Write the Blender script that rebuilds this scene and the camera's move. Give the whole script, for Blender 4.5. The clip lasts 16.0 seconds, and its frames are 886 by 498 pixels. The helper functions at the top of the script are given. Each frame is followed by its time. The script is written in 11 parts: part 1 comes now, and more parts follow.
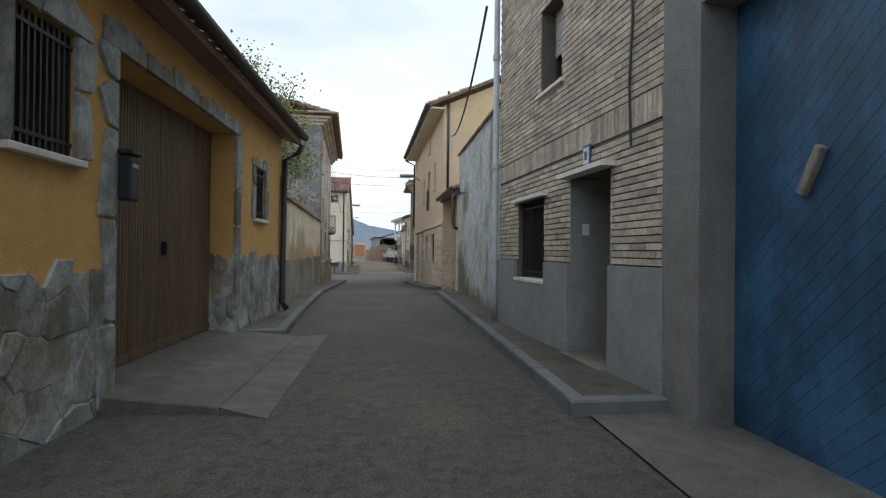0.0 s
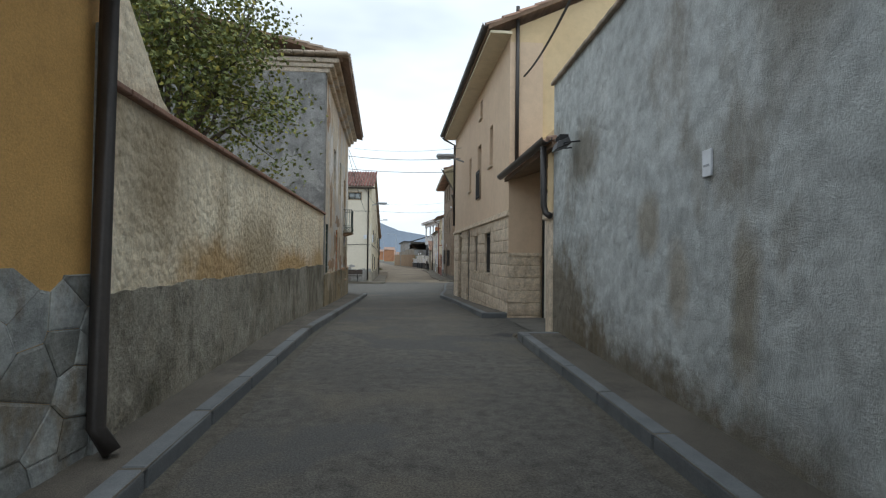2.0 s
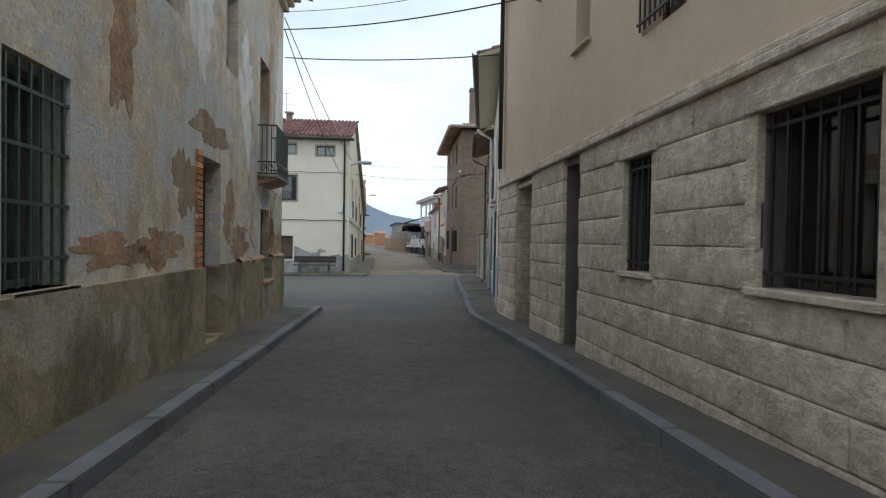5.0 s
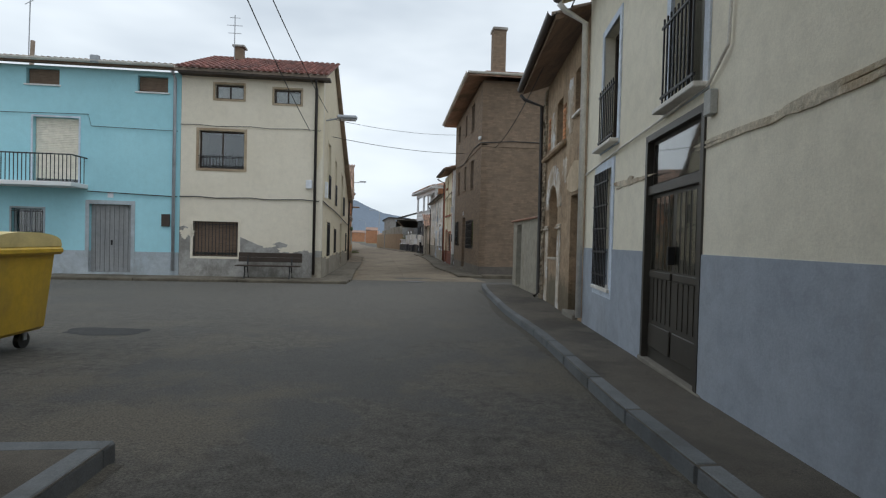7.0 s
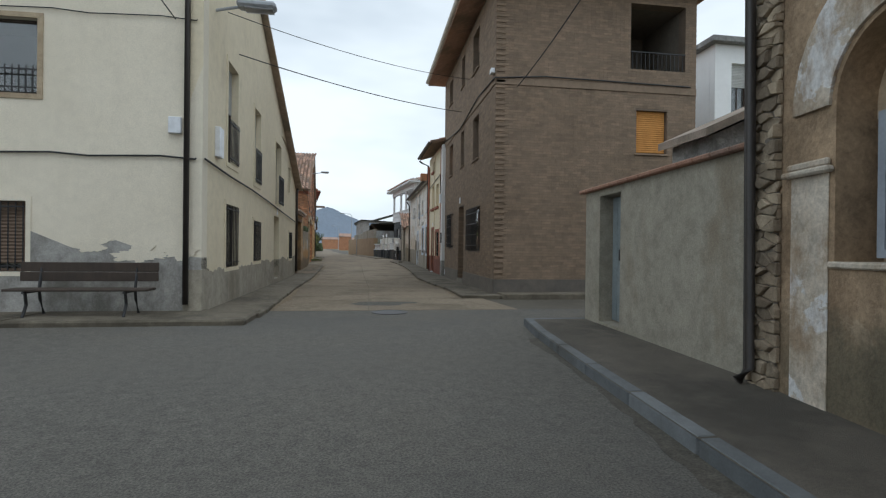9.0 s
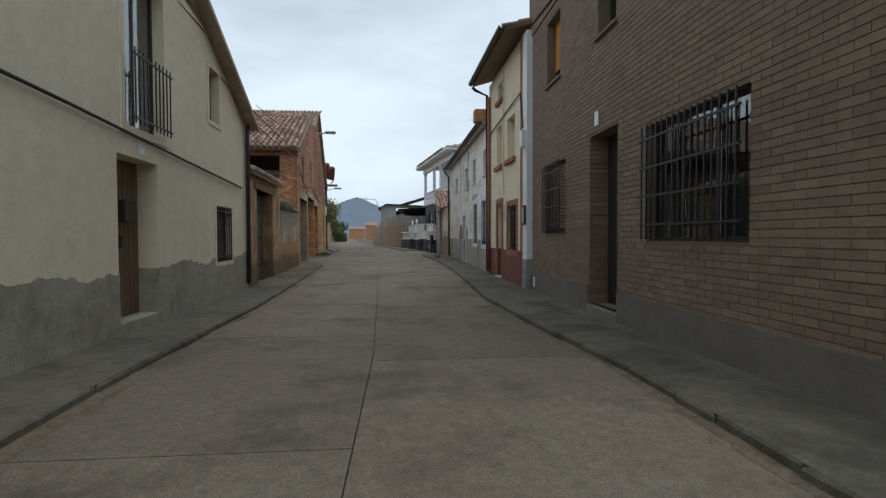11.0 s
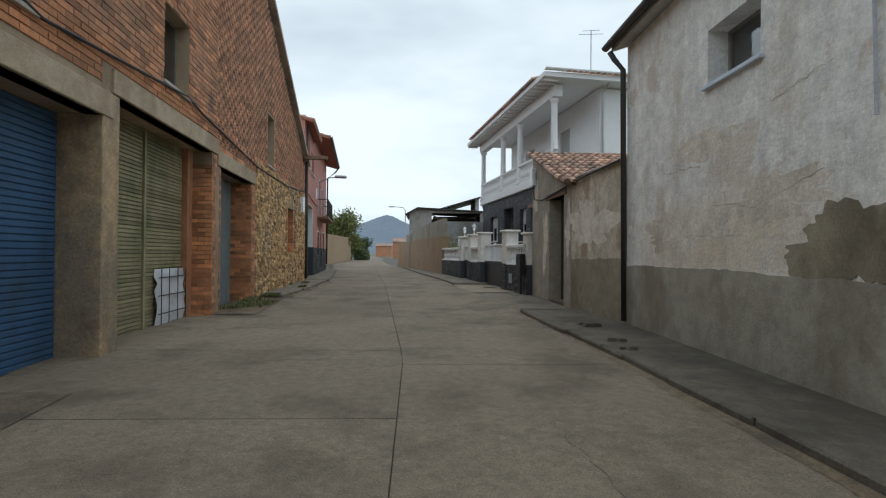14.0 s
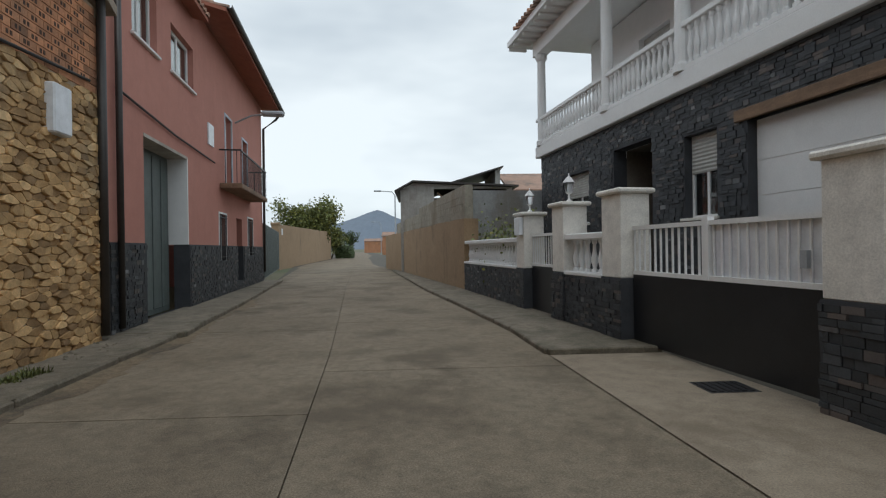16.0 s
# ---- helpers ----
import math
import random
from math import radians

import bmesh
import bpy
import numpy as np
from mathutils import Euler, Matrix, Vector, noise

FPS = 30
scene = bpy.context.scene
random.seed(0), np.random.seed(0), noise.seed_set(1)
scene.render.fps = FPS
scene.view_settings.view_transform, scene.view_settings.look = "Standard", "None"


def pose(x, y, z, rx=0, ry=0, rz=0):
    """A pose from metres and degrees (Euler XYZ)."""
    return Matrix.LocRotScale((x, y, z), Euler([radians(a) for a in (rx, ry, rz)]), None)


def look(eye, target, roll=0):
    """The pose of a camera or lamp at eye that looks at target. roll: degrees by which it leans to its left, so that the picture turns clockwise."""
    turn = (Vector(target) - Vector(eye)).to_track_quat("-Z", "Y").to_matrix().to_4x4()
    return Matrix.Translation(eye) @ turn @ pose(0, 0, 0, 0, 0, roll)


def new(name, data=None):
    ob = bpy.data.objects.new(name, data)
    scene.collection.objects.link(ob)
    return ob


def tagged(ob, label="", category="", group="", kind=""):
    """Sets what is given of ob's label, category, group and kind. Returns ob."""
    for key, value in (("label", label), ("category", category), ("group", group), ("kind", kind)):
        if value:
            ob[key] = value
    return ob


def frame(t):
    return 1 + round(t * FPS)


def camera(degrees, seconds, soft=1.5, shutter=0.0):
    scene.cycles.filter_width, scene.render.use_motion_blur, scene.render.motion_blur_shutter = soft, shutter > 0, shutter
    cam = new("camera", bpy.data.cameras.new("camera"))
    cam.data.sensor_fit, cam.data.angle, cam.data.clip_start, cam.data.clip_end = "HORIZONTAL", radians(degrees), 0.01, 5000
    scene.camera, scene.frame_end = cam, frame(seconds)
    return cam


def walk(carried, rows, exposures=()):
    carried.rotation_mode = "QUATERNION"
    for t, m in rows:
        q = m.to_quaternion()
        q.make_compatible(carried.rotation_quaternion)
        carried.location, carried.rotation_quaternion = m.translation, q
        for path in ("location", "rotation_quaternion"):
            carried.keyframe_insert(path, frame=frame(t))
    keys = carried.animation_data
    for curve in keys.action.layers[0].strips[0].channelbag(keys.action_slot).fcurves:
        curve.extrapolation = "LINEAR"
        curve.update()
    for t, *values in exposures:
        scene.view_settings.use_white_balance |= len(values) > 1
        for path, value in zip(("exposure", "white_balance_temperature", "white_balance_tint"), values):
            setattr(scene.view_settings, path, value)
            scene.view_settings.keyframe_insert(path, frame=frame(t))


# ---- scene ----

# ---- camera ----
cam = camera(83.0, 16.0, soft=1.2, shutter=0.0)
PATH = [
    (0, (-0.111, -0.604, 1.244), (0.148, 1.379, 1.256), 0.66),
    (0.5, (-0.093, 0.956, 1.253), (0.123, 2.944, 1.269), 0.94),
    (1, (-0.091, 2.689, 1.260), (0.094, 4.680, 1.281), 0.71),
    (1.5, (-0.078, 4.195, 1.269), (0.092, 6.188, 1.289), 0.72),
    (2, (-0.107, 5.921, 1.277), (0.035, 7.916, 1.307), 0.62),
    (2.5, (-0.111, 7.486, 1.275), (0.051, 9.479, 1.315), 0.51),
    (3, (-0.081, 9.268, 1.288), (0.095, 11.259, 1.327), 0.09),
    (3.5, (-0.070, 10.947, 1.303), (0.118, 12.938, 1.302), -0.15),
    (4, (-0.036, 12.938, 1.258), (0.145, 14.930, 1.236), 0.10),
    (4.2, (-0.033, 13.719, 1.233), (0.147, 15.710, 1.210), 0.31),
    (6.3, (-0.483, 22.835, 0.878), (-0.297, 24.826, 0.829), 1.60),
    (6.5, (-0.487, 23.631, 0.856), (-0.285, 25.620, 0.806), 1.72),
    (7, (-0.318, 25.712, 0.803), (-0.112, 27.701, 0.769), 1.46),
    (7.5, (-0.214, 27.576, 0.754), (0.016, 29.562, 0.712), 1.16),
    (8, (-0.119, 29.749, 0.690), (0.151, 31.730, 0.663), 0.92),
    (8.5, (-0.027, 31.860, 0.593), (0.279, 33.836, 0.579), 0.66),
    (9, (0.177, 34.468, 0.538), (0.473, 36.447, 0.532), 0.67),
    (9.2, (0.200, 35.486, 0.522), (0.498, 37.464, 0.521), 0.69),
    (11.3, (0.505, 47.296, 0.487), (0.668, 49.288, 0.432), 0.03),
    (11.5, (0.485, 48.545, 0.445), (0.643, 50.539, 0.457), 0.32),
    (12, (0.406, 51.734, 0.413), (0.565, 53.728, 0.432), 1.33),
    (12.5, (0.383, 54.596, 0.438), (0.536, 56.590, 0.431), 0.37),
    (13, (0.260, 57.789, 0.480), (0.338, 59.788, 0.475), 0.93),
    (13.5, (0.137, 60.708, 0.499), (0.188, 62.707, 0.519), 0.78),
    (14, (-0.032, 64.133, 0.535), (0.032, 66.132, 0.555), 0.44),
    (14.5, (-0.176, 67.083, 0.578), (-0.097, 69.082, 0.580), 0.08),
    (15, (-0.356, 70.526, 0.546), (-0.272, 72.524, 0.557), 0.02),
    (15.5, (-0.457, 73.756, 0.605), (-0.369, 75.754, 0.584), -0.08),
    (16, (-0.557, 77.483, 0.661), (-0.458, 79.481, 0.657), -0.83),
]
walk(cam, [(t, look(eye, target, roll)) for t, eye, target, roll in PATH],
     exposures=[(0, 0.24, 6000, 5), (2.5, 0.26, 5950, 4), (4.2, 0.25, 5700, 3), (6.4, 0.14, 5950, 4), (7.0, -0.08, 6050, 6), (7.6, -0.04, 6000, 5), (8.3, 0.05, 5950, 4), (9.2, 0.05, 5950, 4), (11.5, -0.2, 5750, 3), (12.5, -0.18, 5750, 3), (13.2, -0.04, 5800, 2), (14.0, 0.0, 5900, 2), (14.6, -0.12, 5950, 3), (15.4, -0.05, 6000, 4), (16, -0.12, 6100, 4)])

# ---- light: bright overcast sky, very soft sun ----
world = bpy.data.worlds.new("overcast")
scene.world = world
world.use_nodes = True
wn, wl = world.node_tree.nodes, world.node_tree.links
wbg = wn["Background"]
sky = wn.new("ShaderNodeTexSky")
sky.sky_type, sky.sun_disc, sky.sun_elevation, sky.sun_rotation = "NISHITA", False, radians(68), radians(158)
skyscale = wn.new("ShaderNodeVectorMath")
skyscale.operation = "SCALE"
skyscale.inputs["Scale"].default_value = 0.12
wl.new(sky.outputs["Color"], skyscale.inputs[0])
wtc = wn.new("ShaderNodeTexCoord")
wmap = wn.new("ShaderNodeMapping")
wmap.inputs["Scale"].default_value = (1.2, 1.2, 3.6)
wl.new(wtc.outputs["Generated"], wmap.inputs["Vector"])
wno = wn.new("ShaderNodeTexNoise")
wno.inputs["Scale"].default_value, wno.inputs["Detail"].default_value, wno.inputs["Roughness"].default_value = 1.5, 4, 0.5
wl.new(wmap.outputs["Vector"], wno.inputs["Vector"])
wramp = wn.new("ShaderNodeValToRGB")
wramp.color_ramp.elements[0].position, wramp.color_ramp.elements[0].color = 0.36, (0.66, 0.69, 0.73, 1)
wramp.color_ramp.elements[1].position, wramp.color_ramp.elements[1].color = 0.62, (0.97, 0.98, 0.99, 1)
wl.new(wno.outputs["Fac"], wramp.inputs["Fac"])
wmix = wn.new("ShaderNodeMix")
wmix.data_type = "RGBA"
wmix.inputs["Factor"].default_value = 0.92
wl.new(skyscale.outputs["Vector"], wmix.inputs[6])
wl.new(wramp.outputs["Color"], wmix.inputs[7])
wl.new(wmix.outputs[2], wbg.inputs["Color"])
wbg.inputs["Strength"].default_value = 1.1
sun = new("sun", bpy.data.lights.new("sun", "SUN"))
sun.data.energy, sun.data.angle, sun.data.color = 0.6, radians(25), (1.0, 0.98, 0.95)
sun.matrix_world = look((0, 0, 60), (-9, 22, 0))


# ---- materials ----
def ramp(nt, fac, stops):
    n = nt.nodes.new("ShaderNodeValToRGB")
    while len(n.color_ramp.elements) < len(stops):
        n.color_ramp.elements.new(0.5)
    for e, (p, c) in zip(n.color_ramp.elements, stops):
        e.position, e.color = p, (*c, 1) if len(c) == 3 else c
    nt.links.new(fac, n.inputs["Fac"])
    return n.outputs["Color"]


def noise_tex(nt, vec, scale, detail=4, rough=0.55, stretch=None, dist=0.0):
    if stretch:
        m = nt.nodes.new("ShaderNodeMapping")
        m.inputs["Scale"].default_value = stretch
        nt.links.new(vec, m.inputs["Vector"])
        vec = m.outputs["Vector"]
    n = nt.nodes.new("ShaderNodeTexNoise")
    n.inputs["Scale"].default_value, n.inputs["Detail"].default_value = scale, detail
    n.inputs["Roughness"].default_value, n.inputs["Distortion"].default_value = rough, dist
    nt.links.new(vec, n.inputs["Vector"])
    return n.outputs["Fac"]


def mixc(nt, fac, a, b, mode="MIX"):
    n = nt.nodes.new("ShaderNodeMix")
    n.data_type, n.blend_type = "RGBA", mode
    for sock, v in ((n.inputs["Factor"], fac), (n.inputs[6], a), (n.inputs[7], b)):
        if isinstance(v, (int, float)):
            sock.default_value = v
        elif isinstance(v, tuple):
            sock.default_value = (*v, 1) if len(v) == 3 else v
        else:
            nt.links.new(v, sock)
    return n.outputs[2]


def gray(v):
    return (v, v, v)


def surf(name, c1, c2, scale=1.2, stain=None, stain_at=0.56, stain_scale=0.7, streak=0.0, rough=0.88, bump=0.25, bscale=45.0,
         coarse=0.0, metal=0.0, spread=None, grain=0.25, wood=0.0, wood_axis=(12, 12, 0.6), patch=None, patch_at=0.6, patch_scale=0.5, mid=0.22, mid_scale=5.0, spots=(), bdist=0.02, lines=0.0, pebble=0.0):
    """A worn surface: two tones in blotches, fine grain, optional stains with a shape of their own, rain streaks, patches, pieces that differ."""
    m = bpy.data.materials.new(name)
    m.use_nodes = True
    nt = m.node_tree
    b = nt.nodes["Principled BSDF"]
    tc = nt.nodes.new("ShaderNodeTexCoord")
    v = tc.outputs["Object"]
    big = noise_tex(nt, v, scale, 5, 0.6)
    col = mixc(nt, ramp(nt, big, [(0.32, gray(0)), (0.68, gray(1))]), c1, c2)
    md = noise_tex(nt, v, mid_scale, 6, 0.68, None, 0.3)
    mottle = ramp(nt, md, [(0.36, gray(0.5)), (0.5, gray(1.0)), (0.66, gray(1.42))])
    col = mixc(nt, mid, col, mottle, "MULTIPLY")
    if wood:
        g = noise_tex(nt, v, 1.0, 5, 0.65, wood_axis, 0.6)
        col = mixc(nt, wood, col, ramp(nt, g, [(0.3, gray(0.45)), (0.7, gray(1.25))]), "MULTIPLY")
    if patch:
        pn = noise_tex(nt, v, patch_scale, 7, 0.62, None, 0.4)
        col = mixc(nt, ramp(nt, pn, [(patch_at - 0.05, gray(0)), (patch_at - 0.03, gray(1))]), col, patch)
    if stain:
        sn = noise_tex(nt, v, stain_scale, 8, 0.68, (1, 1, 0.55))
        col = mixc(nt, ramp(nt, sn, [(stain_at - 0.07, gray(0)), (stain_at + 0.06, gray(0.9))]), col, stain)
    for centre, radii, tone, soft in spots:
        # a damp or dirty patch with a place and a frayed outline of its own
        off = nt.nodes.new("ShaderNodeVectorMath")
        off.operation = "SUBTRACT"
        off.inputs[1].default_value = centre
        nt.links.new(v, off.inputs[0])
        dv = nt.nodes.new("ShaderNodeVectorMath")
        dv.operation = "DIVIDE"
        dv.inputs[1].default_value = radii
        nt.links.new(off.outputs["Vector"], dv.inputs[0])
        ln = nt.nodes.new("ShaderNodeVectorMath")
        ln.operation = "LENGTH"
        nt.links.new(dv.outputs["Vector"], ln.inputs[0])
        ma = nt.nodes.new("ShaderNodeMath")
        ma.operation = "MULTIPLY_ADD"
        ma.inputs[1].default_value = 1.7
        nt.links.new(noise_tex(nt, v, 2.6, 9, 0.72), ma.inputs[0])
        nt.links.new(ln.outputs["Value"], ma.inputs[2])
        mr = nt.nodes.new("ShaderNodeMapRange")
        mr.inputs["From Min"].default_value, mr.inputs["From Max"].default_value = 1.85 + soft, 1.85 - soft
        nt.links.new(ma.outputs["Value"], mr.inputs["Value"])
        col = mixc(nt, mr.outputs["Result"], col, mixc(nt, 0.85, col, mixc(nt, mid * 0.4, tone, mottle, "MULTIPLY")))
    if lines:
        hl = noise_tex(nt, v, 1.0, 5, 0.6, (7.0, 7.0, 30.0), 0.8)
        col = mixc(nt, lines, col, ramp(nt, hl, [(0.34, gray(0.55)), (0.46, gray(1.0)), (0.7, gray(1.12))]), "MULTIPLY")
    if streak:
        st = noise_tex(nt, v, 1.0, 4, 0.6, (5.0, 5.0, 0.22))
        col = mixc(nt, streak, col, ramp(nt, st, [(0.42, gray(1.0)), (0.7, gray(0.6))]), "MULTIPLY")
    if spread:
        src = nt.nodes.new("ShaderNodeObjectInfo").outputs["Random"] if spread[0] == "object" else nt.nodes.new("ShaderNodeNewGeometry").outputs["Random Per Island"]
        col = mixc(nt, spread[1], col, ramp(nt, src, spread[2]), "MULTIPLY")
    fine = noise_tex(nt, v, bscale, 5, 0.7)
    col = mixc(nt, grain, col, ramp(nt, fine, [(0.36, gray(0.5)), (0.64, gray(1.45))]), "MULTIPLY")
    nt.links.new(col, b.inputs["Base Color"])
    b.inputs["Metallic"].default_value = metal
    rr = nt.nodes.new("ShaderNodeMapRange")
    rr.inputs["To Min"].default_value, rr.inputs["To Max"].default_value = max(0.05, rough - 0.1), min(1.0, rough + 0.08)
    nt.links.new(big, rr.inputs["Value"])
    nt.links.new(rr.outputs["Result"], b.inputs["Roughness"])
    h = fine
    if coarse:
        cn = noise_tex(nt, v, bscale * 0.16, 3, 0.5)
        add = nt.nodes.new("ShaderNodeMath")
        add.operation = "MULTIPLY_ADD"
        add.inputs[1].default_value = coarse
        nt.links.new(cn, add.inputs[0])
        nt.links.new(fine, add.inputs[2])
        h = add.outputs["Value"]
    if pebble:
        # thrown lumps of mortar: rounded cells of uneven size
        vo_ = nt.nodes.new("ShaderNodeTexVoronoi")
        vo_.feature, vo_.inputs["Scale"].default_value, vo_.inputs["Randomness"].default_value = "SMOOTH_F1", pebble, 1.0
        vo_.inputs["Smoothness"].default_value = 0.25
        wob_ = nt.nodes.new("ShaderNodeVectorMath")
        wob_.operation = "MULTIPLY_ADD"
        wn_ = nt.nodes.new("ShaderNodeTexNoise")
        wn_.inputs["Scale"].default_value = pebble * 0.7
        nt.links.new(v, wn_.inputs["Vector"])
        nt.links.new(wn_.outputs["Color"], wob_.inputs[0])
        wob_.inputs[1].default_value = (0.08, 0.08, 0.08)
        nt.links.new(v, wob_.inputs[2])
        nt.links.new(wob_.outputs["Vector"], vo_.inputs["Vector"])
        pm = nt.nodes.new("ShaderNodeMath")
        pm.operation = "MULTIPLY_ADD"
        pm.inputs[1].default_value = -1.6
        nt.links.new(vo_.outputs["Distance"], pm.inputs[0])
        nt.links.new(h, pm.inputs[2])
        h = pm.outputs["Value"]
    bp = nt.nodes.new("ShaderNodeBump")
    bp.inputs["Strength"].default_value, bp.inputs["Distance"].default_value = bump, bdist
    nt.links.new(h, bp.inputs["Height"])
    nt.links.new(bp.outputs["Normal"], b.inputs["Normal"])
    return m


def glass_mat(name, tint=(0.8, 0.85, 0.85), rough=0.02):
    m = bpy.data.materials.new(name)
    m.use_nodes = True
    nt = m.node_tree
    b = nt.nodes["Principled BSDF"]
    b.inputs["Base Color"].default_value = (*tint, 1)
    b.inputs["Roughness"].default_value, b.inputs["Transmission Weight"].default_value, b.inputs["IOR"].default_value = rough, 1.0, 1.8
    n = noise_tex(nt, nt.nodes.new("ShaderNodeTexCoord").outputs["Object"], 1.3, 2)
    bp = nt.nodes.new("ShaderNodeBump")
    bp.inputs["Strength"].default_value, bp.inputs["Distance"].default_value = 0.05, 0.02
    nt.links.new(n, bp.inputs["Height"])
    nt.links.new(bp.outputs["Normal"], b.inputs["Normal"])
    return m


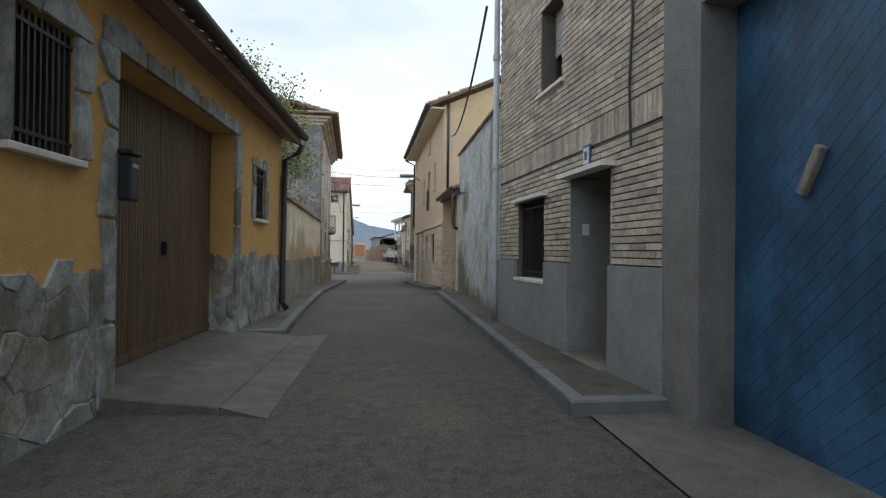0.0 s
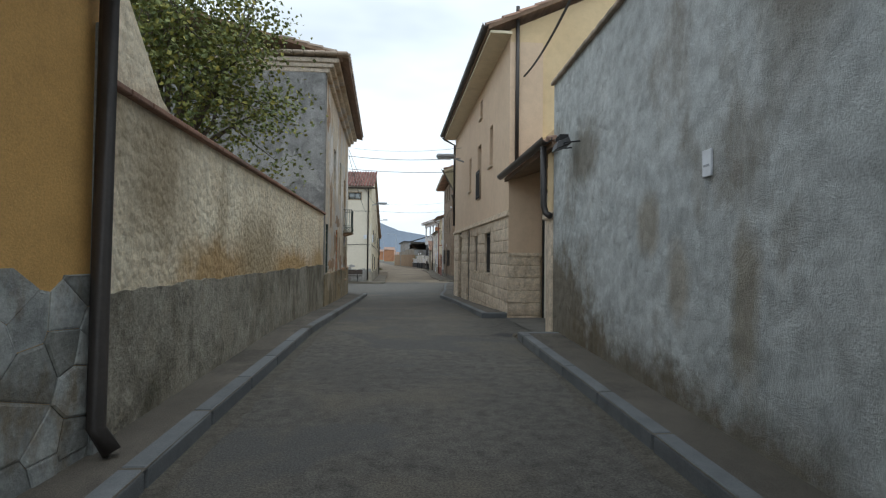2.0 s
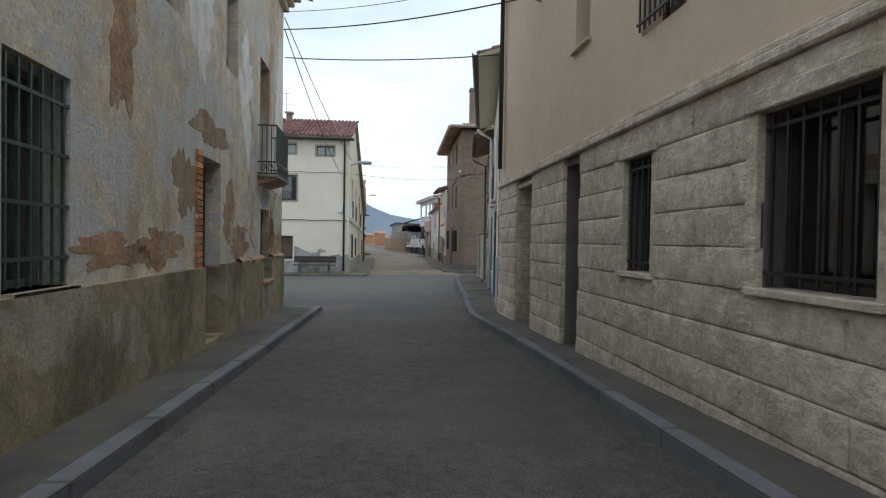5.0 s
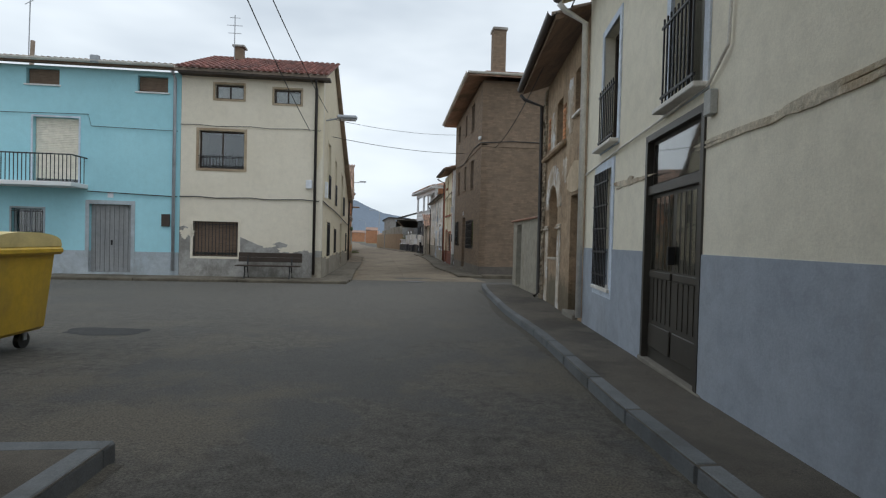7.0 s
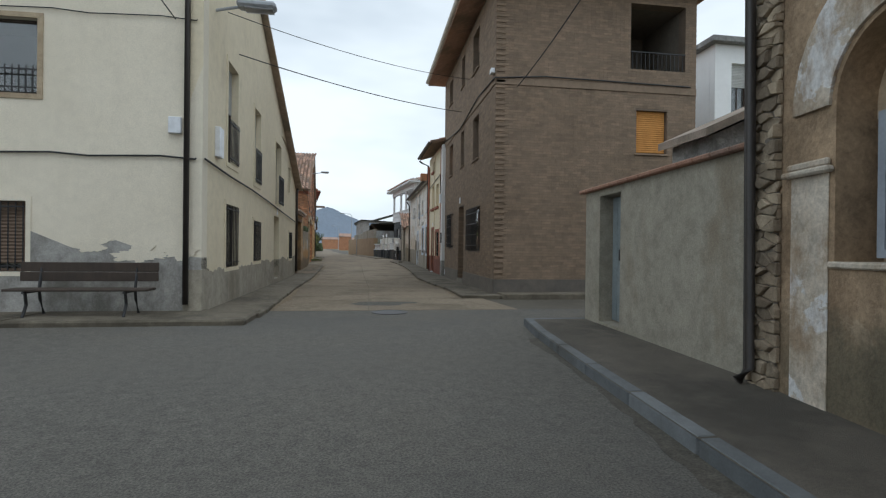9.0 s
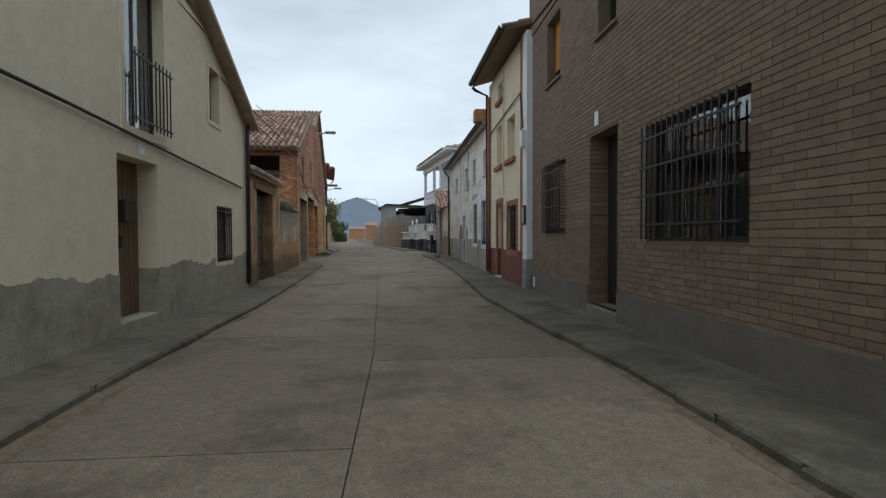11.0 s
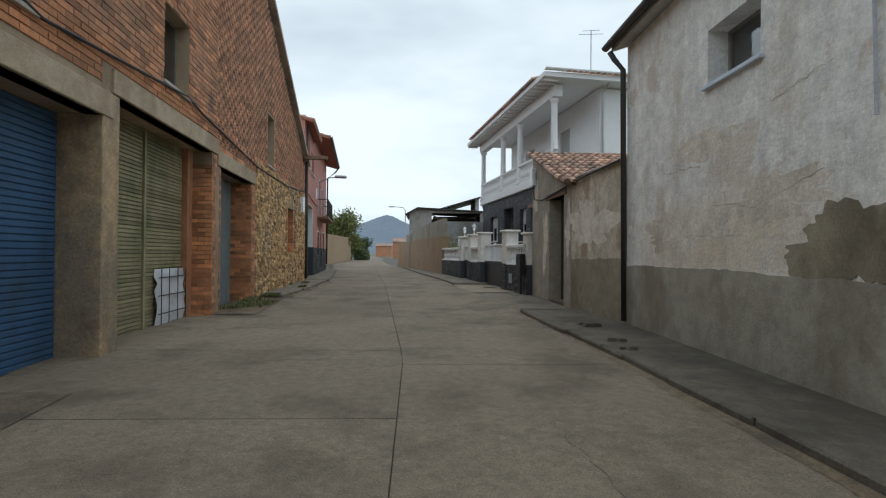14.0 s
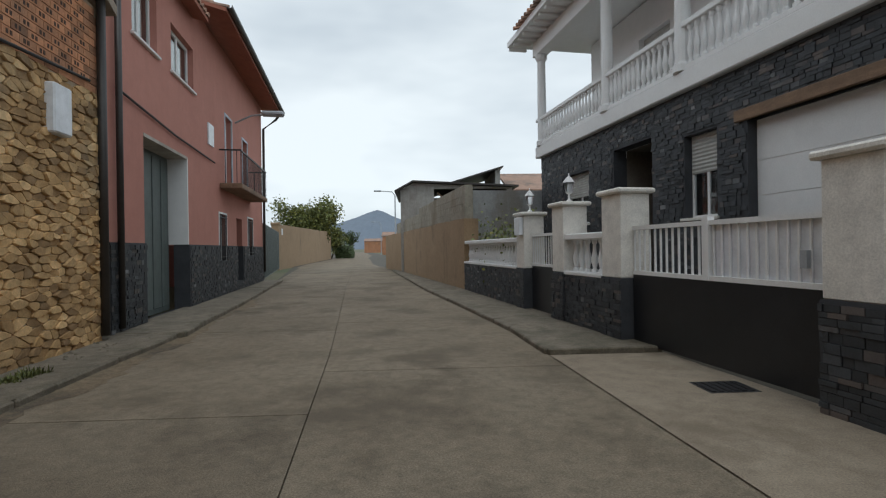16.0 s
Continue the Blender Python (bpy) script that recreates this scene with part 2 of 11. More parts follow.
BRICKVAR = [(0.0, (0.42, 0.4, 0.4)), (0.3, (0.85, 0.83, 0.82)), (0.7, (1.1, 1.05, 1.0)), (1.0, (1.6, 1.5, 1.4))]
M = dict(
    asphalt=surf("asphalt", (0.075, 0.07, 0.062), (0.112, 0.104, 0.091), 0.5, stain=(0.125, 0.11, 0.087), stain_at=0.57, stain_scale=0.45, patch=(0.082, 0.08, 0.076), patch_at=0.58, patch_scale=0.22, mid=0.65, mid_scale=9, bscale=70, bump=0.8, grain=0.95, rough=0.92, spots=[((-1.0, 39.5, 0), (12, 5.5, 9), (0.128, 0.12, 0.106), 0.6)]),
    concrete_road=surf("worn road concrete", (0.178, 0.14, 0.096), (0.232, 0.19, 0.137), 0.6, stain=(0.12, 0.094, 0.064), stain_at=0.57, stain_scale=0.9, mid=0.38, mid_scale=10, bscale=80, bump=0.6, grain=0.65, spread=("object", 0.8, [(0, gray(0.88)), (1, gray(1.1))])),
    joint=surf("dark joint filling", (0.075, 0.066, 0.052), (0.1, 0.088, 0.07), 2, bscale=60),
    tandrive=surf("sandy concrete drive", (0.25, 0.2, 0.145), (0.31, 0.255, 0.19), 0.7, stain=(0.19, 0.15, 0.105), stain_at=0.6, bscale=80, bump=0.5, grain=0.5, mid=0.3),
    paving=surf("gritty brown pavement", (0.098, 0.085, 0.068), (0.135, 0.118, 0.097), 0.9, stain=(0.062, 0.055, 0.045), stain_at=0.55, bscale=120, bump=0.6, grain=0.65),
    kerb=surf("grey kerb stone", (0.125, 0.135, 0.142), (0.165, 0.175, 0.182), 2.0, stain=(0.095, 0.093, 0.088), stain_at=0.6, bscale=80, bump=0.3, spread=("object", 1.0, [(0, gray(0.85)), (1, gray(1.1))])),
    oldpave=surf("weathered concrete pavement", (0.118, 0.1, 0.073), (0.16, 0.139, 0.105), 0.9, stain=(0.068, 0.057, 0.04), stain_at=0.55, bscale=60, bump=0.6, coarse=0.8, grain=0.45, mid=0.45),
    ramp=surf("pale screed", (0.18, 0.165, 0.14), (0.235, 0.215, 0.18), 0.9, stain=(0.125, 0.112, 0.094), bscale=80),
    earth=surf("dry earth and fields", (0.16, 0.13, 0.085), (0.13, 0.14, 0.07), 0.02, stain=(0.09, 0.11, 0.05), stain_scale=0.06, bscale=6, bump=0.5),
    dirt=surf("trodden dirt", (0.15, 0.11, 0.068), (0.205, 0.155, 0.1), 1.5, stain=(0.075, 0.06, 0.043), bscale=40, bump=0.6, coarse=1.0, mid=0.5, mid_scale=9, grain=0.5),
    ochre=surf("ochre render", (0.62, 0.365, 0.115), (0.69, 0.42, 0.145), 0.8, bscale=70, bump=0.35, streak=0.15, grain=0.2, mid=0.16),
    yellow=surf("pale yellow render", (0.66, 0.50, 0.29), (0.72, 0.56, 0.34), 0.8, bscale=80, bump=0.25, streak=0.05, grain=0.15, mid=0.1),
    salmon=surf("sandy salmon render", (0.63, 0.475, 0.335), (0.69, 0.53, 0.38), 0.7, bscale=90, bump=0.25, streak=0.05, grain=0.15, mid=0.1),
    roughcast_grey=surf("grey roughcast", (0.25, 0.258, 0.262), (0.30, 0.308, 0.31), 1.0, bscale=75, bump=0.5, grain=0.4, coarse=0.4, streak=0.15),
    greywall=surf("streaked grey cement render", (0.5, 0.525, 0.52), (0.635, 0.655, 0.645), 0.9, stain=(0.3, 0.275, 0.23), stain_at=0.64, stain_scale=0.8, streak=0.12, bscale=60, bump=0.8, bdist=0.045, pebble=6, coarse=0.4, grain=0.25, mid=0.4, mid_scale=5,
                  spots=[((2.2, 13.2, 0.25), (9, 1.5, 1.15), (0.155, 0.118, 0.065), 0.25), ((2.1, 11.2, -0.25), (9, 1.9, 0.8), (0.16, 0.125, 0.075), 0.28), ((2.1, 9.2, -0.2), (9, 1.6, 0.55), (0.18, 0.148, 0.1), 0.3), ((2.05, 10.3, 1.6), (9, 0.22, 0.3), (0.4, 0.36, 0.29), 0.3),
                         ((2.05, 9.75, 1.1), (9, 0.16, 0.35), (0.42, 0.38, 0.31), 0.35), ((2.05, 12.2, 2.6), (9, 0.5, 0.4), (0.25, 0.225, 0.18), 0.35), ((2.0, 8.4, 3.1), (9, 0.35, 0.8), (0.26, 0.24, 0.2), 0.4), ((2.0, 8.9, 1.0), (9, 0.14, 0.5), (0.34, 0.3, 0.23), 0.35)]),
    oldgrey=surf("trowelled grey cement gable", (0.205, 0.203, 0.2), (0.29, 0.285, 0.275), 0.9, stain=(0.15, 0.14, 0.122), stain_at=0.58, streak=0.35, patch=(0.34, 0.335, 0.32), patch_at=0.62, patch_scale=0.8, bscale=30, bump=0.6, coarse=1.4, grain=0.35, mid=0.6, mid_scale=4, lines=0.2),
    cream_rough=surf("cream pebble-dashed wall", (0.77, 0.65, 0.46), (0.88, 0.79, 0.61), 1.5, stain=(0.42, 0.33, 0.2), stain_at=0.62, stain_scale=0.9, streak=0.15, bscale=40, bump=0.5, bdist=0.03, pebble=13, grain=0.25, mid=0.35, mid_scale=7,
                     spots=[((-2.2, 15.2, 1.0), (9, 1.9, 0.36), (0.5, 0.3, 0.1), 0.4), ((-2.1, 11.4, 1.05), (9, 1.3, 0.34), (0.46, 0.28, 0.1), 0.4), ((-2.3, 18.4, 1.1), (9, 0.9, 0.3), (0.52, 0.34, 0.14), 0.4), ((-2.1, 12.9, 1.3), (9, 0.9, 0.5), (0.4, 0.31, 0.18), 0.45), ((-2.1, 9.9, 1.9), (9, 0.5, 0.5), (0.38, 0.3, 0.19), 0.5)]),
    palecement=surf("pale cement render", (0.30, 0.275, 0.22), (0.37, 0.34, 0.28), 0.8, stain=(0.24, 0.2, 0.145), stain_at=0.58, streak=0.2, bscale=40, bump=0.3, mid=0.35),
    cementband=surf("weathered cement band", (0.27, 0.245, 0.19), (0.39, 0.36, 0.295), 1.6, stain=(0.12, 0.105, 0.07), stain_at=0.56, stain_scale=1.0, streak=0.3, patch=(0.35, 0.315, 0.245), patch_at=0.6, patch_scale=2.2, bscale=30, bump=0.8, bdist=0.03, coarse=1.2, grain=0.4, mid=0.7, mid_scale=5),
    oldplaster=surf("flaking old plaster", (0.61, 0.52, 0.39), (0.71, 0.625, 0.49), 1.2, stain=(0.43, 0.285, 0.155), stain_at=0.6, stain_scale=1.0, patch=(0.60, 0.575, 0.53), patch_at=0.55, patch_scale=0.7, streak=0.3, bscale=30, bump=0.7, coarse=0.8, grain=0.35, mid=0.35),
    brownplaster=surf("brown earthy plaster", (0.33, 0.235, 0.148), (0.42, 0.305, 0.198), 1.1, stain=(0.22, 0.15, 0.09), stain_at=0.58, patch=(0.45, 0.345, 0.235), patch_at=0.66, patch_scale=1.1, streak=0.35, bscale=26, bump=0.7, coarse=1.2, grain=0.35, mid=0.5, spots=[((3.3, 36.2, -0.45), (9, 1.5, 0.5), (0.12, 0.1, 0.065), 0.3), ((3.4, 37.5, -0.35), (9, 0.8, 0.4), (0.14, 0.12, 0.08), 0.35)]),
    whiteold=surf("peeling whitewash", (0.79, 0.755, 0.7), (0.87, 0.845, 0.8), 0.8, stain=(0.62, 0.53, 0.41), stain_at=0.62, stain_scale=0.8, patch=(0.71, 0.63, 0.545), patch_at=0.63, patch_scale=1.1, streak=0.35, lines=0.22, bscale=30, bump=0.6, coarse=1.4, grain=0.2, mid=0.3, spots=[((3.35, 70.0, 0.7), (9, 1.6, 0.5), (0.72, 0.61, 0.47), 0.5), ((3.35, 64.6, 1.1), (9, 1.2, 0.4), (0.66, 0.55, 0.42), 0.45)]),
    cream=surf("cream painted render", (0.71, 0.625, 0.455), (0.77, 0.685, 0.515), 0.7, stain=(0.56, 0.48, 0.35), stain_at=0.68, stain_scale=0.6, bscale=60, bump=0.25, streak=0.05, grain=0.16, mid=0.12),
    whitecream=surf("off-white render", (0.73, 0.665, 0.54), (0.79, 0.725, 0.6), 0.6, bscale=60, bump=0.25, streak=0.05, grain=0.15, mid=0.08),
    paleyellow=surf("cream yellow wall paint", (0.74, 0.69, 0.565), (0.81, 0.76, 0.635), 0.7, stain=(0.6, 0.55, 0.43), stain_at=0.66, stain_scale=0.5, bscale=45, bump=0.15, streak=0.08, coarse=0.5, grain=0.1, mid=0.12),
    bluegrey=surf("blue-grey painted plinth", (0.31, 0.345, 0.4), (0.37, 0.405, 0.46), 0.8, stain=(0.27, 0.285, 0.31), stain_at=0.58, bscale=45, bump=0.15, coarse=0.5, grain=0.1, mid=0.2),
    cyan=surf("turquoise paint", (0.37, 0.67, 0.75), (0.42, 0.73, 0.81), 0.5, bscale=60, bump=0.2, streak=0.05, grain=0.12, mid=0.06),
    cyanplinth=surf("grey-blue cement plinth", (0.38, 0.43, 0.47), (0.46, 0.5, 0.53), 1.0, stain=(0.32, 0.33, 0.33), bscale=40, bump=0.4),
    plinthgrey=surf("bare grey cement base", (0.33, 0.32, 0.30), (0.42, 0.405, 0.38), 1.2, stain=(0.2, 0.19, 0.17), stain_at=0.55, stain_scale=1.4, bscale=35, bump=0.6, coarse=0.6, mid=0.35),
    redpaint=surf("brick-red paint", (0.29, 0.115, 0.075), (0.35, 0.14, 0.09), 1.0, bscale=50, bump=0.3, streak=0.1),
    redhouse=surf("terracotta red render", (0.47, 0.205, 0.16), (0.53, 0.245, 0.195), 0.7, bscale=70, bump=0.2, streak=0.1, grain=0.12, mid=0.08),
    adobe=surf("adobe and mud render", (0.42, 0.295, 0.165), (0.50, 0.365, 0.22), 0.9, stain=(0.25, 0.205, 0.15), stain_at=0.53, stain_scale=1.1, streak=0.3, bscale=28, bump=0.5, coarse=1.0, grain=0.4, mid=0.45, spots=[((-3.3, 63.5, -0.4), (9, 5.0, 0.55), (0.13, 0.085, 0.045), 0.35), ((-3.3, 64.2, 0.1), (9, 2.4, 0.25), (0.42, 0.22, 0.07), 0.4), ((-3.3, 63.6, 1.2), (9, 2.4, 0.42), (0.25, 0.225, 0.185), 0.35), ((-3.2, 62.1, 1.1), (9, 0.25, 0.6), (0.16, 0.14, 0.11), 0.3)]),
    orangemud=surf("orange mud plaster over adobe", (0.4, 0.245, 0.115), (0.52, 0.33, 0.165), 1.6, stain=(0.22, 0.15, 0.09), stain_at=0.56, stain_scale=1.6, patch=(0.5, 0.4, 0.27), patch_at=0.64, patch_scale=2.5, streak=0.4, bscale=26, bump=0.9, coarse=1.4, grain=0.45, mid=0.6, mid_scale=6, spots=[((-3.1, 60, -0.6), (9, 4, 0.5), (0.13, 0.09, 0.05), 0.35)]),
    earthwall=surf("rammed earth wall", (0.31, 0.21, 0.122), (0.37, 0.26, 0.16), 0.7, stain=(0.22, 0.155, 0.095), stain_at=0.62, bscale=20, bump=0.3, coarse=0.5, mid=0.16),
    beigecement=surf("smooth beige-grey cement base", (0.33, 0.295, 0.235), (0.39, 0.355, 0.29), 0.8, stain=(0.23, 0.2, 0.15), stain_at=0.58, stain_scale=0.7, streak=0.25, bscale=40, bump=0.35, coarse=0.8, grain=0.2, mid=0.35),
    whitepeel=surf("older yellowed whitewash", (0.66, 0.585, 0.485), (0.74, 0.67, 0.575), 1.5, stain=(0.48, 0.4, 0.3), bscale=26, bump=0.5, coarse=1.0, grain=0.3, mid=0.35),
    bronze=surf("dark bronze door metal", (0.05, 0.045, 0.038), (0.068, 0.062, 0.052), 2.0, streak=0.2, bscale=60, bump=0.05, rough=0.4),
    tanlintel=surf("tan cement lintel", (0.40, 0.315, 0.21), (0.47, 0.38, 0.265), 1.5, stain=(0.3, 0.22, 0.14), bscale=50, bump=0.4, mid=0.35),
    blackpatch=surf("dark tar patch", (0.032, 0.032, 0.032), (0.045, 0.044, 0.042), 1.0, bscale=90, bump=0.5, grain=0.6),
    roughcast_dark=surf("dirty grey roughcast", (0.185, 0.185, 0.18), (0.23, 0.228, 0.22), 1.0, stain=(0.13, 0.115, 0.095), bscale=75, bump=0.5, grain=0.4, coarse=0.4, streak=0.25),
    grit=surf("brown road grit", (0.07, 0.063, 0.05), (0.092, 0.082, 0.066), 3.0, bscale=70, bump=0.6, grain=0.8, mid=0.5, mid_scale=12),
    quoinstone=surf("pale brown rubble", (0.33, 0.265, 0.185), (0.42, 0.35, 0.26), 4.0, stain=(0.22, 0.17, 0.12), bscale=30, bump=0.6, coarse=1.0, mid=0.5, spread=("object", 0.9, [(0, gray(0.6)), (0.5, gray(0.95)), (1, gray(1.3))])),
    dirtyplaster=surf("dirty remaining plaster", (0.5, 0.43, 0.33), (0.6, 0.53, 0.42), 1.5, stain=(0.33, 0.25, 0.17), stain_at=0.56, stain_scale=1.5, bscale=24, bump=0.6, coarse=1.0, grain=0.25, mid=0.5),
    doororange=surf("varnished orange-brown wood", (0.26, 0.125, 0.045), (0.33, 0.165, 0.065), 1.5, wood=0.5, bscale=80, bump=0.15, rough=0.5),
    redbase=surf("dark red base paint", (0.18, 0.066, 0.045), (0.225, 0.085, 0.058), 1.0, stain=(0.15, 0.07, 0.055), bscale=50, bump=0.3, streak=0.2, mid=0.25),
    woodold=surf("dark weathered gate plank", (0.12, 0.105, 0.082), (0.17, 0.15, 0.12), 1.5, wood=0.8, stain=(0.09, 0.07, 0.05), bscale=60, bump=0.5, spread=("object", 0.6, [(0, gray(0.75)), (1, gray(1.2))])),
    mortar_brown=surf("brown brick mortar", (0.16, 0.122, 0.09), (0.2, 0.155, 0.118), 1.5, bscale=60, bump=0.4),
    cementplinth=surf("olive brown cement plinth", (0.27, 0.225, 0.155), (0.34, 0.29, 0.21), 1.0, stain=(0.16, 0.13, 0.085), stain_at=0.58, streak=0.3, bscale=40, bump=0.4, grain=0.25, mid=0.4),
    redearth=surf("bare red-brown earth core", (0.38, 0.235, 0.13), (0.47, 0.3, 0.175), 2.0, stain=(0.25, 0.165, 0.105), stain_at=0.56, stain_scale=2.0, patch=(0.44, 0.37, 0.28), patch_at=0.62, patch_scale=2.2, bscale=22, bump=0.8, coarse=1.0, grain=0.5, mid=0.5),
    mossplinth=surf("mossy yellow-brown cement", (0.3, 0.235, 0.14), (0.4, 0.32, 0.2), 1.0, stain=(0.15, 0.125, 0.07), stain_at=0.55, stain_scale=1.1, streak=0.45, bscale=34, bump=0.6, coarse=1.0, grain=0.35, mid=0.5, patch=(0.42, 0.36, 0.26), patch_at=0.62, patch_scale=0.9),
    creamflake=surf("thick old cream plaster", (0.55, 0.48, 0.36), (0.64, 0.57, 0.45), 1.6, stain=(0.42, 0.33, 0.22), stain_at=0.6, stain_scale=1.8, streak=0.2, bscale=26, bump=0.8, coarse=1.2, grain=0.35, mid=0.45),
    bluefleck=surf("blue-flecked limewash", (0.45, 0.44, 0.42), (0.52, 0.5, 0.46), 2.0, stain=(0.2, 0.25, 0.36), stain_at=0.54, stain_scale=6.0, bscale=30, bump=0.4, grain=0.3, mid=0.4),
    limewash=surf("worn pale limewash on brown plaster", (0.5, 0.43, 0.34), (0.62, 0.56, 0.48), 2.2, stain=(0.34, 0.25, 0.165), stain_at=0.54, stain_scale=2.4, patch=(0.7, 0.69, 0.68), patch_at=0.6, patch_scale=2.0, streak=0.35, bscale=26, bump=0.5, coarse=1.0, grain=0.3, mid=0.5),
    sandplaster=surf("smooth sand-coloured plaster", (0.5, 0.39, 0.265), (0.57, 0.455, 0.32), 1.3, stain=(0.42, 0.32, 0.21), stain_at=0.62, streak=0.15, bscale=40, bump=0.3, coarse=0.6, grain=0.2, mid=0.25),
    # near-black tone painted for the shade inside brick holes
    brick_shadow=surf("shade-dark brick hole", (0.05, 0.03, 0.022), (0.09, 0.05, 0.035), 3.0, bscale=60, bump=0.4),
    cementpatch=surf("grey cement repair", (0.34, 0.35, 0.355), (0.41, 0.415, 0.41), 1.5, stain=(0.27, 0.25, 0.22), bscale=45, bump=0.5, grain=0.3, mid=0.3),
    moss=surf("mossy rubble top", (0.1, 0.105, 0.06), (0.19, 0.18, 0.13), 5.0, bscale=40, bump=1.0, coarse=1.0, grain=0.6, mid=0.5),
    tanpipe=surf("tan painted pipe", (0.42, 0.33, 0.255), (0.47, 0.375, 0.295), 2.0, bscale=60, bump=0.1, rough=0.6),
    mortar=surf("grey brown mortar", (0.155, 0.135, 0.115), (0.2, 0.178, 0.15), 1.5, bscale=60, bump=0.4),
    mortar_light=surf("sandy mortar", (0.33, 0.25, 0.165), (0.4, 0.31, 0.21), 1.5, stain=(0.22, 0.165, 0.11), bscale=60, bump=0.4),
    mortar_dark=surf("dark recessed mortar", (0.10, 0.09, 0.08), (0.15, 0.13, 0.11), 1.5, bscale=60, bump=0.4),
    brick_tan=surf("tan brick", (0.44, 0.385, 0.315), (0.53, 0.465, 0.385), 1.6, stain=(0.33, 0.28, 0.225), stain_at=0.6, stain_scale=2.0, bscale=60, bump=0.6, grain=0.4, mid=0.45, mid_scale=9, spread=("object", 0.45, BRICKVAR)),
    brick_tan_run=surf("tan brick courses", (0.44, 0.385, 0.315), (0.53, 0.465, 0.385), 1.6, stain=(0.33, 0.28, 0.225), stain_at=0.6, stain_scale=2.0, bscale=60, bump=0.6, grain=0.4, mid=0.45, mid_scale=9, spread=("island", 0.45, BRICKVAR)),
    brick_brown=surf("brown brick", (0.212, 0.155, 0.107), (0.25, 0.185, 0.132), 0.8, bscale=90, bump=0.35, mid=0.25, grain=0.2, spread=("object", 0.28, BRICKVAR)),
    brick_brown_run=surf("brown brick courses", (0.212, 0.155, 0.107), (0.25, 0.185, 0.132), 0.8, bscale=90, bump=0.35, mid=0.25, grain=0.2, spread=("island", 0.28, BRICKVAR)),
    brick_red=surf("orange red brick", (0.46, 0.205, 0.095), (0.56, 0.275, 0.135), 0.8, stain=(0.3, 0.19, 0.125), stain_at=0.6, stain_scale=1.2, bscale=80, bump=0.5, mid=0.4, spread=("object", 0.75, BRICKVAR)),
    brick_red_run=surf("orange red brick courses", (0.42, 0.2, 0.105), (0.51, 0.26, 0.145), 0.8, stain=(0.3, 0.19, 0.125), stain_at=0.6, stain_scale=1.2, bscale=80, bump=0.5, mid=0.4, spread=("island", 0.75, BRICKVAR)),
    ashlar=surf("pale pitted limestone", (0.63, 0.52, 0.395), (0.73, 0.62, 0.485), 2.2, stain=(0.5, 0.395, 0.275), stain_at=0.59, stain_scale=2.6, bscale=26, bump=0.85, bdist=0.035, coarse=1.8, grain=0.22, lines=0.3, mid=0.45, mid_scale=8, spread=("object", 0.6, [(0, (0.9, 0.88, 0.86)), (1, (1.08, 1.07, 1.06))])),
    rampdark=surf("grey screed ramp", (0.105, 0.1, 0.09), (0.15, 0.142, 0.125), 0.9, stain=(0.08, 0.073, 0.062), stain_at=0.57, bscale=80, bump=0.4, grain=0.5, mid=0.4),
    stonypave=surf("rough pale concrete pavement", (0.155, 0.13, 0.096), (0.215, 0.182, 0.138), 1.0, stain=(0.1, 0.088, 0.06), stain_at=0.57, stain_scale=1.2, bscale=50, bump=0.7, coarse=1.0, grain=0.45, mid=0.5),
    flag=surf("pale blue-grey flagstone", (0.29, 0.305, 0.31), (0.4, 0.415, 0.41), 3.0, stain=(0.22, 0.185, 0.135), stain_at=0.57, stain_scale=2.6, bscale=30, bump=0.5, coarse=1.0, grain=0.3, mid=0.5, mid_scale=6, lines=0.2, spread=("object", 0.9, [(0, (0.62, 0.6, 0.55)), (0.4, (0.95, 0.95, 0.93)), (1, (1.25, 1.25, 1.22))])),
    rubble=surf("ochre field stone", (0.45, 0.29, 0.135), (0.57, 0.4, 0.22), 4.0, stain=(0.36, 0.28, 0.18), bscale=30, bump=0.6, coarse=1.0, grain=0.2, mid=0.4, spread=("object", 0.95, [(0, (0.5, 0.46, 0.44)), (0.22, (0.82, 0.74, 0.64)), (0.5, (1.0, 0.95, 0.86)), (0.8, (1.22, 1.14, 1.02)), (1, (1.55, 1.55, 1.5))])),
    rubble_run=surf("ochre field stone mass", (0.45, 0.29, 0.135), (0.57, 0.4, 0.22), 4.0, stain=(0.36, 0.28, 0.18), bscale=30, bump=0.6, coarse=1.0, grain=0.2, mid=0.4, spread=("island", 0.95, [(0, (0.5, 0.46, 0.44)), (0.22, (0.82, 0.74, 0.64)), (0.5, (1.0, 0.95, 0.86)), (0.8, (1.22, 1.14, 1.02)), (1, (1.55, 1.55, 1.5))])),
    slate=surf("dark slate cladding", (0.036, 0.04, 0.046), (0.055, 0.06, 0.067), 3.0, bscale=50, bump=0.6, rough=0.6, spread=("island", 1.0, [(0, gray(0.55)), (0.86, gray(1.2)), (0.93, (2.6, 1.9, 1.5)), (0.98, (2.2, 2.1, 2.0)), (1, (5, 4.6, 4.2))])),
    slate_back=surf("dark slate bed", (0.035, 0.038, 0.045), (0.055, 0.058, 0.066), 3.0, bscale=50, bump=0.4, rough=0.7),
    concrete=surf("grey concrete", (0.33, 0.32, 0.30), (0.40, 0.385, 0.36), 1.0, stain=(0.24, 0.22, 0.2), streak=0.25, bscale=60),
    lintel=surf("pale concrete lintel", (0.43, 0.40, 0.35), (0.5, 0.47, 0.42), 1.5, stain=(0.3, 0.26, 0.21), bscale=50),
